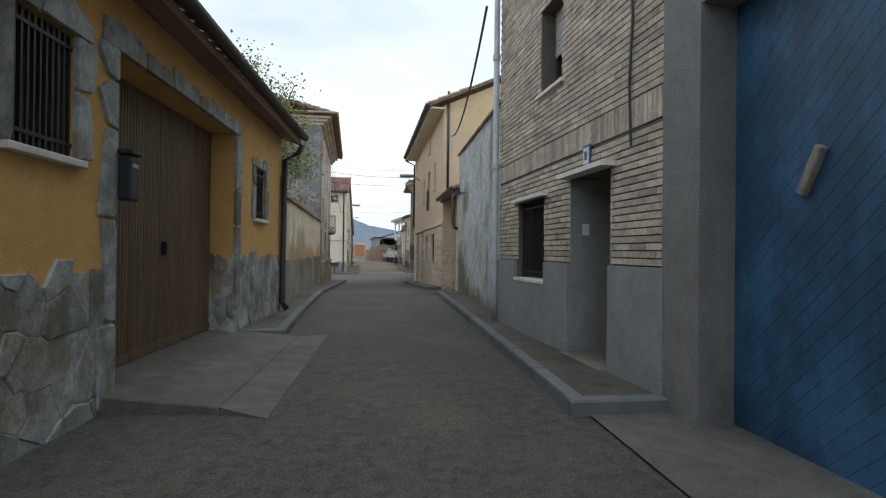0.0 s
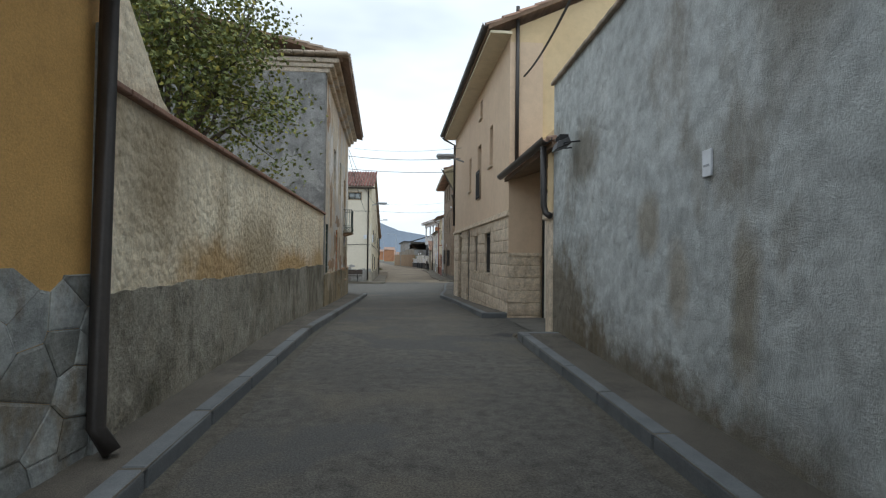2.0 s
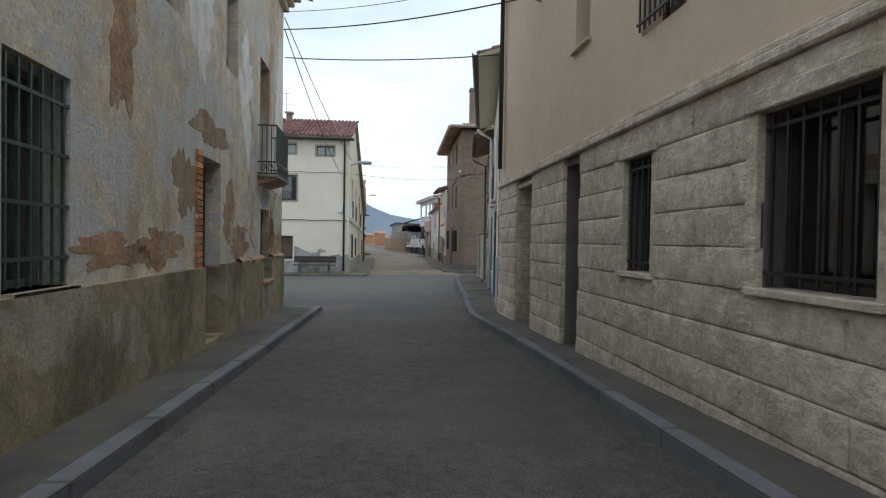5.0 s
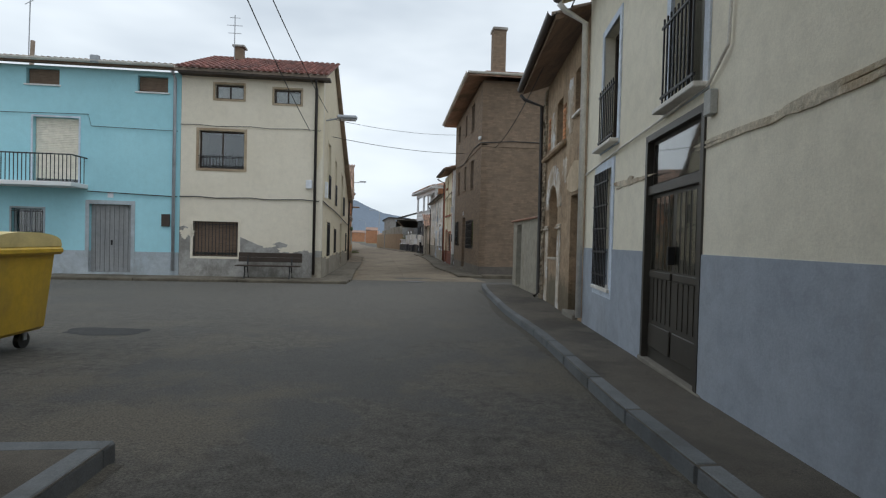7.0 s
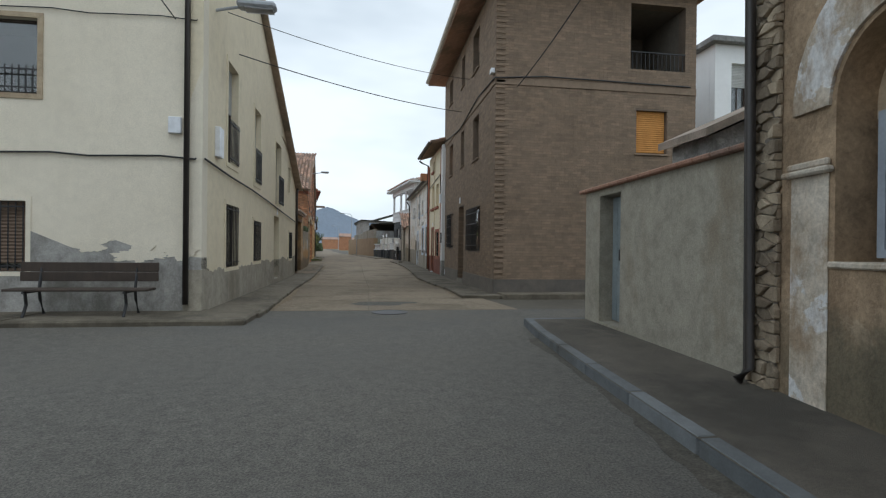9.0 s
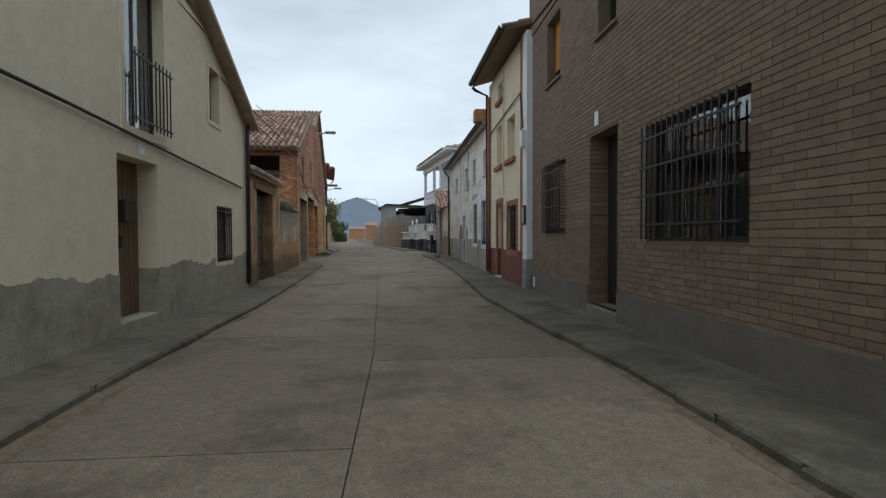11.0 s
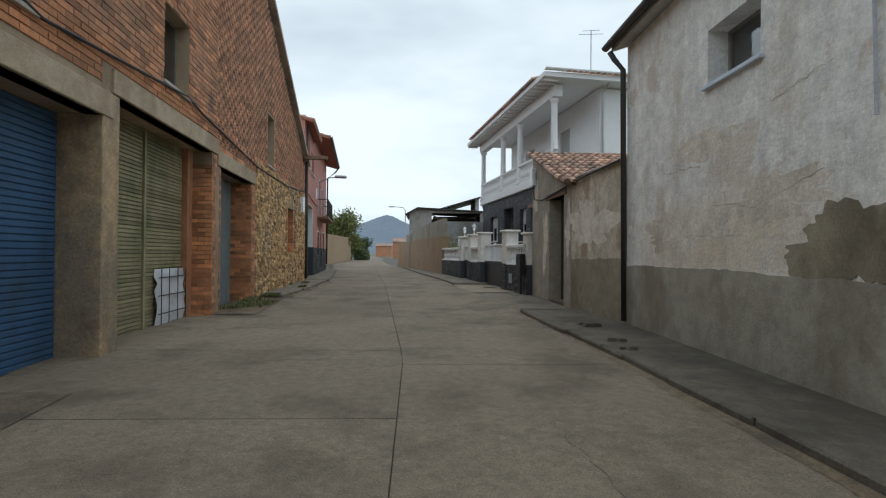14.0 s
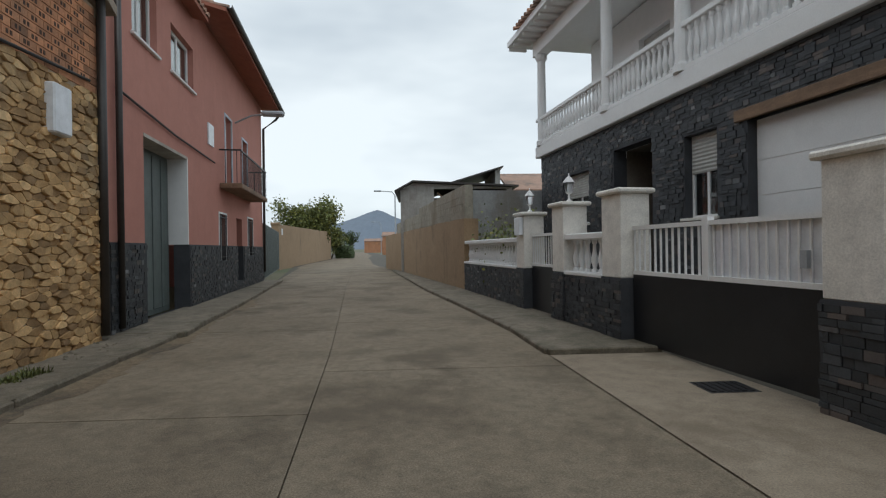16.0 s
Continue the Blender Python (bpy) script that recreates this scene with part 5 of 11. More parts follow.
def pavement(name, label, kerb, back, h=0.12, kw=0.15, mat="paving", kerbs=True, step=1.0, km="kerb"):
    """A raised pavement: surface between kerb line and wall line, kerb stones as pieces."""
    base = part(name, strip(*([(kerb, back) if kerb[0][0] < back[0][0] else (back, kerb)][0]), dz=h), M[mat])
    tagged(base, label, "pavement", kind="structure")
    sgn = 1 if kerb[0][0] < back[0][0] else -1
    y0, y1 = max(kerb[0][1], back[0][1]), min(kerb[-1][1], back[-1][1])
    y, k = y0, 0
    kr = random.Random(int(y0 * 10))
    while kerbs and y < y1 - 0.2:
        worn = km != "kerb"
        y2 = min(y + (step if not worn else kr.uniform(0.45, 1.3)), y1)
        xa, xb = px(kerb, y + 0.005) - sgn * worn * kr.uniform(0.0, 0.04), px(kerb, y2 - 0.005) - sgn * worn * kr.uniform(0.0, 0.04)
        za, zb = zr(y) - worn * kr.uniform(0, 0.012), zr(y2) - worn * kr.uniform(0, 0.012)
        bm = bmesh.new()
        hexa(bm, [(xa, y + 0.005, za - 0.05), (xa + sgn * kw, y + 0.005, za - 0.05), (xb + sgn * kw, y2 - 0.005, zb - 0.05), (xb, y2 - 0.005, zb - 0.05),
                  (xa, y + 0.005, za + h + 0.006), (xa + sgn * kw, y + 0.005, za + h + 0.006), (xb + sgn * kw, y2 - 0.005, zb + h + 0.006), (xb, y2 - 0.005, zb + h + 0.006)], bev=0.018)
        part("kerb_stone", bm, M[km], base)
        y = y2
    # closing faces at both ends
    for ye in (y0, y1):
        xa, xb = px(kerb, ye), px(back, ye)
        bm = bmesh.new()
        box(bm, min(xa, xb), max(xa, xb), ye - 0.07, ye + 0.07, zr(ye) - 0.05, zr(ye) + h + 0.004, bev=0.015)
        part("kerb_stone", bm, M[km], base)
    return base


pavement("pavement", "narrow brown gritty pavement with grey kerb by the brick house", [(1.36, 3.1), (1.42, 5.8), (1.5, 9), (1.58, 13.4)], [(2.3, 3.1), (2.1, 7.4), (2.25, 13.4)])
pavement("pavement", "brown gritty pavement with grey kerb by the limestone house", [(1.6, 17.3), (1.58, 20), (1.55, 24), (1.3, 27.2), (1.48, 29.5), (1.9, 33), (2.14, 36.5), (2.4, 39.5), (2.6, 41.4), (2.8, 42.6)], [(2.5, 17.3), (2.35, 24), (2.2, 27.6), (2.7, 30.5), (3.3, 34.2), (3.8, 38.5), (4.05, 42.6)])
pavement("pavement", "brown gritty pavement with grey kerb along the roughcast wall", [(-1.38, 6.7), (-1.5, 9.2), (-1.6, 14), (-1.72, 19), (-1.82, 23), (-1.9, 28.75)], [(-2.2, 6.7), (-2.1, 8.9), (-2.2, 12), (-2.45, 19.4), (-2.95, 28.75)])
pavement("pavement", "concrete pavement with worn kerb beside the cream corner house", [(-1.75, 44.0), (-2.0, 49.8), (-2.08, 54), (-2.2, 58)], [(-3.1, 44.0), (-3.2, 58)], h=0.075, mat="oldpave", km="oldpave")
pavement("pavement", "earthy broken pavement before the mud wall", [(-2.2, 58), (-2.4, 63), (-2.6, 66.2)], [(-3.2, 58), (-3.6, 66.2)], h=0.06, mat="dirt", km="oldpave")
bm = bmesh.new()
for x0_, x1_ in ((-18.4, -15.1), (-15.1, -11.9), (-11.9, -8.7), (-8.7, -5.4), (-5.4, -1.8)):
    box(bm, x0_ + 0.01, x1_ - 0.01, 43.0, 44.4, -1.0, zr(43.5) + 0.1, bev=0.03)
tagged(part("pavement", bm, M["oldpave"]), "concrete pavement in front of the blue and cream houses", "pavement", kind="structure")
pavement("pavement", "cracked concrete pavement with dark kerb by the brick and cream houses", [(2.62, 47.4), (2.66, 50), (2.48, 51.8), (2.3, 55.5), (2.4, 60), (2.42, 63.8), (2.38, 66.6), (2.25, 70.4), (2.05, 72.4), (1.93, 74.5)], [(3.8, 47.4), (3.8, 57), (3.6, 62), (3.5, 73.4), (3.4, 74.5)], mat="oldpave", km="oldpave", h=0.075)
bm = bmesh.new()
box(bm, 3.7, 12.0, 47.2, 48.0, -1.0, zr(47.5) + 0.12, bev=0.02)
tagged(part("pavement", bm, M["oldpave"]), "concrete side-street pavement by the brown brick house", "pavement", kind="structure")
pavement("pavement", "rough stony pavement in front of the rubble wall", [(-3.8, 77.5), (-3.95, 81), (-4.2, 85.2)], [(-4.8, 77.5), (-5.3, 85.2)], mat="stonypave", km="stonypave", h=0.08)
pavement("pavement", "concrete pavement by the red house", [(-4.15, 85.3), (-5.0, 91), (-6.2, 98.5)], [(-5.3, 85.3), (-6.1, 91.5), (-7.2, 98.5)], mat="stonypave", km="stonypave", h=0.09)
pavement("pavement", "concrete pavement along the balustrade wall", [(1.0, 83.5), (0.84, 85.5), (0.42, 88.2), (-0.35, 93), (-2.1, 107)], [(2.4, 83.5), (1.95, 86.5), (1.1, 92), (-1.9, 107)], mat="stonypave", km="stonypave", h=0.075)


def patch(name, label, quad, mat, dz=0.006, cat="paving", far=None):
    bm = bmesh.new()
    n = 6
    a, b, c, d = [Vector(q) for q in quad]
    vs = [[bm.verts.new((*(p.lerp(q, i / n)), zr(p.lerp(q, i / n).y) + hz)) for i in range(n + 1)] for p, q, hz in ((a, b, dz if far is None else far), (d, c, dz))]
    for i in range(n):
        bm.faces.new((vs[0][i], vs[0][i + 1], vs[1][i + 1], vs[1][i]))
    return tagged(part(name, bm, M[mat]), label, cat, kind="structure")


bm = bmesh.new()
hexa(bm, [(-2.62, 3.45, -0.3), (-2.45, 6.6, -0.3), (-1.2, 6.62, -0.3), (-1.28, 3.35, -0.3), (-2.62, 3.45, 0.185), (-2.45, 6.6, 0.185), (-1.2, 6.62, 0.045), (-1.28, 3.35, 0.06)], 0.012)
rampm = part("ramp", bm, M["rampdark"])
tagged(rampm, "grey screed ramp in front of the brown garage door", "paving", kind="structure")
bm = bmesh.new()
hexa(bm, [(-1.2, 6.62, -0.3), (-0.82, 6.9, -0.3), (-0.9, 3.2, -0.3), (-1.27, 3.35, -0.3), (-1.19, 6.62, 0.04), (-0.82, 6.9, 0.012), (-0.9, 3.2, 0.012), (-1.27, 3.35, 0.055)])
part("ramp_apron", bm, M["rampdark"], rampm)
patch("ramp", "grey screed ramp in front of the blue door", [(1.4, -1.5), (1.5, 3.05), (2.7, 3.05), (2.8, -1.5)], "rampdark", 0.02)
patch("ramp", "grey screed ramp in front of the beige garage door", [(2.0, 13.55), (2.1, 17.2), (3.1, 17.2), (3.1, 13.55)], "rampdark", 0.02)
patch("ramp", "pale concrete drive in front of the metal gate", [(1.25, 79.6), (1.0, 83.4), (2.4, 83.4), (2.85, 79.6)], "tandrive", 0.012)
patch("dirt_strip", "trodden dirt strip before the brick warehouse", [(-2.6, 65.5), (-3.1, 68.6), (-3.9, 68.6), (-3.6, 65.5)], "dirt", 0.008, "dirt")
patch("apron", "broken flush concrete apron before the old porch", [(1.95, 74.58), (1.45, 79.5), (2.95, 79.5), (3.4, 74.58)], "stonypave", 0.005)
patch("dirt_strip", "stony dirt strip before the rubble wall", [(-3.35, 73.9), (-3.75, 77.5), (-4.7, 77.5), (-4.3, 73.9)], "dirt", 0.014, "dirt")


def edge_dirt(line, side, width, seed, label="brown grit gathered along the kerb", mt="grit"):
    """A thin drift of grit along a kerb line, with a frayed edge."""
    r = random.Random(seed)
    bm = bmesh.new()
    y0, y1 = line[0][1], line[-1][1]
    n = int((y1 - y0) / 0.12)
    base_w, prev = 0.5, None
    for i in range(n + 1):
        y = y0 + (y1 - y0) * i / n
        base_w = min(1.0, max(0.12, base_w + r.uniform(-0.16, 0.16)))
        x = px(line, y)
        cur = [bm.verts.new((x + side * 0.01, y, zr(y) + 0.012)), bm.verts.new((x - side * width * base_w * r.uniform(0.8, 1.1), y, zr(y) + 0.003))]
        if prev:
            bm.faces.new((prev[0], prev[1], cur[1], cur[0]))
        prev = cur
    return tagged(part("dirt_strip", bm, M[mt]), label, "dirt", kind="structure")


edge_dirt([(1.36, 3.1), (1.42, 5.8), (1.5, 9), (1.58, 13.4)], 1, 0.16, 1)
edge_dirt([(1.6, 17.3), (1.58, 20), (1.55, 24), (1.3, 27.2), (1.48, 29.5), (1.9, 33), (2.14, 36.5), (2.4, 39.5), (2.6, 41.4)], 1, 0.18, 2)
edge_dirt([(-1.38, 6.7), (-1.5, 9.2), (-1.6, 14), (-1.72, 19), (-1.82, 23), (-1.9, 28.75)], -1, 0.16, 3)
edge_dirt([(-1.75, 44.9), (-2.0, 49.8), (-2.08, 54), (-2.2, 58), (-2.4, 63), (-2.6, 66.2)], -1, 0.2, 4, mt="dirt")
edge_dirt([(2.62, 47.4), (2.66, 50), (2.48, 51.8), (2.3, 55.5), (2.4, 60), (2.42, 63.8), (2.38, 66.6), (2.25, 70.4), (2.05, 72.4), (1.93, 74.5)], 1, 0.18, 5, mt="dirt")
edge_dirt([(-3.8, 77.5), (-3.95, 81), (-4.2, 85.2), (-5.0, 91)], -1, 0.4, 6, mt="dirt")


def road_patch(x, y, rx, ry, mat, seed, label):
    """A flat repair or worn spot on the road with an uneven outline."""
    r = random.Random(seed)
    ks = [(k, r.uniform(0, 6.28), 0.25 * r.uniform(0.5, 1.2) / k ** 0.8) for k in (2, 3, 4, 6, 9, 13)]
    bm = bmesh.new()
    ring = []
    for i in range(48):
        t = i * 6.2832 / 48
        q = 1 + sum(a * math.cos(k * t + p) for k, p, a in ks)
        ring.append(bm.verts.new((x + rx * q * math.cos(t), y + ry * q * math.sin(t), zr(y + ry * q * math.sin(t)) + 0.004)))
    mid = bm.verts.new((x, y, zr(y) + 0.004))
    for i in range(48):
        bm.faces.new((ring[i], ring[(i + 1) % 48], mid))
    return tagged(part("road_patch", bm, M[mat]), label, "paving", kind="structure")


road_patch(1.62, 13.9, 0.3, 0.22, "blackpatch", 7, "dark oily patch by the kerb end")
rb_ = random.Random(61)
for k in range(14):
    x_, y_ = rb_.choice(((1.7, 13.75), (2.45, 70.9), (2.3, 72.3), (2.7, 72.2), (2.35, 70.2)))
    x_, y_, l_ = x_ + rb_.uniform(-0.2, 0.2), y_ + rb_.uniform(-0.15, 0.15), rb_.uniform(0.05, 0.13)
    on_ = 0.075 if y_ > 60 and x_ > 2.3 else 0.0
    c_, f_ = stone_mesh(Facade((x_ - 1, y_), (x_ + 1, y_), (x_, y_ - 5)), [(x_ - l_, zr(y_) + on_ - 0.03), (x_ + l_ * 0.9, zr(y_) + on_ - 0.03), (x_ + l_ * 0.6, zr(y_) + on_ + l_ * 0.45), (x_ - l_ * 0.5, zr(y_) + on_ + l_ * 0.55)], 0.0, l_ * 0.9, rb_, 0.01, 0.12, 0.15)
    me = bpy.data.meshes.new("rubble_stone")
    me.from_pydata(c_, [], f_)
    face_out(me, None)
    me.materials.append(M["oldpave"])
    tagged(new("rubble_stone", me), "broken lump of grey concrete lying on the pavement edge", "rubble", "concrete rubble")
road_patch(-4.5, 33.6, 0.55, 0.4, "blackpatch", 1, "dark tar repair in the square's asphalt")
road_patch(0.5, 46.2, 0.8, 0.4, "asphalt", 5, "dark repair in the concrete")


def crack(pts, w, seed, label="dark crack in the road surface"):
    r = random.Random(seed)
    bm = bmesh.new()
    prev = None
    for (xa, ya), (xb, yb) in zip(pts, pts[1:]):
        n = max(3, int(math.hypot(xb - xa, yb - ya) / 0.1))
        for i in range(n):
            t = i / n
            x, y = xa + (xb - xa) * t + r.uniform(-0.025, 0.025), ya + (yb - ya) * t + r.uniform(-0.025, 0.025)
            d = Vector((yb - ya, xa - xb)).normalized() * w * r.uniform(0.25, 1.0)
            cur = [bm.verts.new((x - d.x, y - d.y, zr(y) + 0.0035)), bm.verts.new((x + d.x, y + d.y, zr(y) + 0.0035))]
            if prev:
                bm.faces.new((prev[0], prev[1], cur[1], cur[0]))
            prev = cur
    return tagged(part("crack", bm, M["joint"]), label, "crack", kind="structure")


for i, (pts, w) in enumerate((([(-1.7, 19.2), (-0.4, 19.0), (0.6, 19.3), (1.5, 18.9)], 0.006), ([(-1.8, 37.0), (-0.5, 36.2), (0.9, 36.6), (2.2, 36.0)], 0.008), ([(-0.6, 30.5), (0.1, 33), (-0.2, 36)], 0.006), ([(-2.0, 52.6), (-0.9, 52.0), (0.1, 52.4)], 0.007),
                              ([(0.2, 57.4), (1.1, 57.9), (2.5, 57.5)], 0.006), ([(-2.1, 61.0), (-1.0, 61.5), (-0.1, 61.2)], 0.008), ([(0.9, 61), (1.2, 64), (0.9, 68)], 0.005), ([(-0.3, 71.5), (1.2, 71.0), (3.0, 71.8)], 0.007), ([(-3.4, 72.5), (-2.0, 72.2), (-0.6, 72.6)], 0.007), ([(1.2, 73.4), (1.9, 77), (1.5, 80)], 0.008))):
    crack(pts, w, i)

# ---- right side: tan brick house and blue door ----
R1 = Facade((2.08, 4.4), (1.88, 7.39), (0, 5))
h = thing("brick_house", (3, 5.2, 0), "tan brick house with grey roughcast base and soldier-course band", "house")
W1, D1, U1 = (5.55, 6.52, 0.89, 1.97), (3.93, 4.8, 0.12, 2.08), (5.06, 5.72, 3.3, 4.4)
wl1 = part("wall", R1.wall(3.1, 7.42, Z0, 7.0, [W1, D1, U1]), M["mortar_dark"], h)
bricks(wl1, R1, 3.1, 7.42, 1.15, 2.35, [W1, D1], "brick_tan", "brick_tan_run", length=0.26, h=0.0655, joint=0.012, proud=0.018, near=(3.2, 6.4, 1.5, 2.4), vjoint=0.004, wob=0.004)
bricks(wl1, R1, 3.1, 7.42, 2.63, 6.9, [U1], "brick_tan", "brick_tan_run", length=0.26, h=0.0655, joint=0.012, proud=0.018, vjoint=0.004, wob=0.004)
for i in range(66):
    s = 3.1 + i * 0.0655
    if s + 0.06 < 7.42:
        part("soldier_brick", R1.block(s, s + 0.058, 0, 0.016, 2.36, 2.615), M["brick_tan"], wl1)
part("base_render", R1.wall(3.1, 7.42, Z0, 1.135, [(3.93, 4.8, 0.12, 1.2), (5.49, 6.58, 0.89, 1.2)], thick=0.05, w=0.05), M["roughcast_grey"], h, "grey roughcast base")
part("corner_pier", R1.block(2.7, 3.12, -0.45, 0.035, Z0, 7.0), M["roughcast_dark"], h, "grey roughcast pier")
window(h, R1, W1, 0.2, "wooddark", 1, sill="offwhite", bars=12, barw=-0.06)
part("lintel", R1.block(5.45, 6.62, 0, 0.1, 1.97, 2.01), M["offwhite"], h, "thin white concrete canopy")
d = plank_door(h, R1, (3.93, 4.8, 0.14, 2.06), 0.56, "doororange", 5, name="door", label="orange-brown panelled front door in a deep reveal")
for q in ((3.88, 3.93, 0.1, 2.1), (4.8, 4.85, 0.1, 2.1), (3.88, 4.85, 2.08, 2.13)):
    part("reveal", R1.block(q[0], q[1], -0.62, -0.28, q[2], q[3]), M["roughcast_grey"], h)
for a in (3.92, 4.787):
    part("reveal", R1.block(a, a + 0.023, -0.3, 0.016, 0.12, 2.078), M["roughcast_grey"], h)
part("lintel", R1.block(3.86, 4.87, 0, 0.16, 2.08, 2.13), M["offwhite"], h, "thin white concrete canopy")
part("step", R1.block(3.93, 4.8, -0.6, 0.12, 0.0, 0.145, bev=0.01), M["ramp"], h)
part("doorbell", R1.block(4.772, 4.788, -0.2, -0.12, 1.45, 1.58), M["plaque"], h)
window(h, R1, U1, 0.2, "wooddark", 1, sill="offwhite", blind="blindgrey", blind_h=0.6)
part("wall", shell(R1, 2.62, 7.42, 8, Z0, 7.0), M["roughcast_grey"], h)
roof(h, R1, 2.6, 7.45, 7.0, 0.4, 8, 0.25, "tile", tiles=False)
downpipe(h, [R1.P(7.44, 0.08, 6.9), R1.P(7.44, 0.08, 0.6), R1.P(7.44, 0.08, 0.16)], 0.05, "zinc")
for z in (2.6, 4.4):
    bm = bmesh.new()
    p = R1.P(7.44, 0.08, z)
    lathe(bm, p, [(0.062, 0), (0.066, 0.05), (0.062, 0.1)], 12)
    part("pipe_joint", bm, M["zinc"], h)
bm = tube([R1.P(3.55, 0.05, 2.2), R1.P(3.6, 0.04, 2.75), R1.P(3.55, 0.04, 3.4), R1.P(3.8, 0.04, 5.0)], 0.012, 6)
part("wall_cable", bm, M["cable"], h)
pl = thing("number_plaque", R1.P(4.42, 0.03, 2.15), "white enamel plaque with a blue rim above the door", "plaque")
part("plate", R1.block(4.31, 4.46, 0.03, 0.045, 2.15, 2.38, bev=0.004), M["barblue"], pl)
part("face", R1.block(4.33, 4.44, 0.045, 0.05, 2.18, 2.35), M["plaque"], pl)
part("bar_mark", R1.block(4.36, 4.41, 0.05, 0.053, 2.22, 2.31), M["barblue"], pl)

FB = Facade((2.44, -3), (2.44, 3.1), (0, 0))
bd = thing("metal_door", (2.6, 1.2, 0), "tall blue ribbed sheet-steel garage door, scuffed", "garage door")
leafb = part("leaf", FB.block(0.1, 3.1, -0.06, -0.02, 0.0, 3.05), M["bluedoor"], bd)
for a, b, sg_ in ((0.12, 1.59, -1), (1.61, 3.08, 1)):
    for k in range(36):
        c0 = k * 0.13
        # boards rise at 45 degrees from both jambs to the meeting edge of the leaves
        q = [(a, 0.02), (b, 0.02), (b, 3.03), (a, 3.03)]
        q = clip_poly(q, sg_, 1, sg_ * (b if sg_ > 0 else a) - 1.47 + c0 + 0.1265)
        q = clip_poly(q, -sg_, -1, -(sg_ * (b if sg_ > 0 else a) - 1.47 + c0)) if len(q) > 2 else q
        if len(q) > 2:
            bm = bmesh.new()
            lo_, hi_ = [bm.verts.new(FB.P(p[0], -0.021, p[1])) for p in q], [bm.verts.new(FB.P(p[0], -0.0165, p[1])) for p in q]
            bm.faces.new(hi_)
            for n_ in range(len(q)):
                bm.faces.new((lo_[n_], lo_[(n_ + 1) % len(q)], hi_[(n_ + 1) % len(q)], hi_[n_]))
            part("slanted_board", bm, M["bluedoor"], leafb)
bm = bmesh.new()
hexa(bm, [FB.P(1.96, -0.02, 1.87), FB.P(2.01, -0.02, 1.9), FB.P(2.01, 0.035, 1.9), FB.P(1.96, 0.035, 1.87), FB.P(2.1, -0.02, 1.6), FB.P(2.15, -0.02, 1.63), FB.P(2.15, 0.035, 1.63), FB.P(2.1, 0.035, 1.6)], 0.008)
part("handle", bm, M["woodgrey"], bd, "worn wooden pull handle")
gb = thing("garage_wall", (2.7, 0, 0), "grey roughcast wall over the blue garage door", "wall")
FBW = Facade((2.17, -8), (2.17, 2.9), (0, 0))
part("lintel", FBW.block(-8, 3.1, -0.6, 0.0, 3.05, 7.0), M["roughcast_grey"], gb)
part("wall", FBW.block(-8, 0.1, -0.6, 0.0, Z0, 3.05), M["roughcast_grey"], gb)
part("wall", FBW.block(-8, 3.1, -6, -5.8, Z0, 7.0), M["roughcast_grey"], gb)

# ---- grey streaked yard wall ----
R2 = Facade((1.92, 7.5), (2.22, 13.8), (0, 9))
h = thing("yard_wall", (2.1, 10.6, 0), "high grey cement-rendered yard wall with dark rain streaks", "wall")
part("wall", R2.wall(7.5, 13.78, Z0, [(7.5, 3.75), (10.5, 3.92), (13.78, 4.05)], thick=0.45), M["greywall"], h)
for i in range(21):
    s = 7.5 + i * 0.3
    z = 3.75 + (s - 7.5) * 0.048
    part("coping_tile", R2.block(s, s + 0.29, -0.5, 0.06, z, z + 0.05, bev=0.01), M["tile_old"], h)
lp = thing("wall_lamp", R2.P(12.6, 0.1, 2.9), "small black lamp on the grey wall", "wall lamp")
bm = bmesh.new()
hexa(bm, [R2.P(12.4, 0.1, 2.8), R2.P(12.72, 0.1, 2.8), R2.P(12.72, 0.3, 2.72), R2.P(12.4, 0.3, 2.72), R2.P(12.44, 0.12, 2.9), R2.P(12.68, 0.12, 2.9), R2.P(12.68, 0.27, 2.84), R2.P(12.44, 0.27, 2.84)], 0.012)
part("head", bm, M["iron"], lp)
for k in range(4):
    part("cooling_fin", R2.block(12.45 + k * 0.065, 12.46 + k * 0.065, 0.13, 0.25, 2.87, 2.93), M["iron"], lp)
part("bracket", tube([R2.P(12.36, 0.0, 2.82), R2.P(12.36, 0.2, 2.8), R2.P(12.76, 0.2, 2.8), R2.P(12.76, 0.0, 2.82)], 0.012, 6), M["iron"], lp)
sg = thing("notice_plate", R2.P(9.3, 0.0, 1.95), "small white weathered notice plate on the grey wall", "sign")
part("plate", R2.block(9.24, 9.35, 0.005, 0.02, 1.86, 2.05, bev=0.002), M["plaque"], sg)
part("bar_mark", R2.block(9.26, 9.33, 0.02, 0.023, 1.93, 1.945), M["steelgrey"], sg)

# ---- limestone house with beige garage ----
R4 = Facade((2.2, 17.2), (1.94, 27.58), (0, 22))
h = thing("limestone_house", (4, 22, 0), "salmon rendered house on a pale rock-faced limestone base", "house")
ops = [(19.35, 20.16, 0.83, 1.95), (21.45, 21.98, 0.83, 1.93), (23.16, 23.72, -0.3, 2.12), (19.2, 19.65, 3.75, 4.85), (21.0, 21.7, 3.05, 4.74), (22.95, 23.4, 3.55, 4.7), (20.85, 21.25, 5.5, 6.05), (25.2, 26.15, -0.4, 2.1)]
part("wall", R4.wall(17.2, 27.58, 2.3, 6.45, [o for o in ops if o[2] > 2.3]), M["salmon"], h)
base = part("wall", R4.wall(17.2, 27.58, Z0, 2.3, [o for o in ops if o[3] < 2.3], w=-0.04), M["mortar"], h)
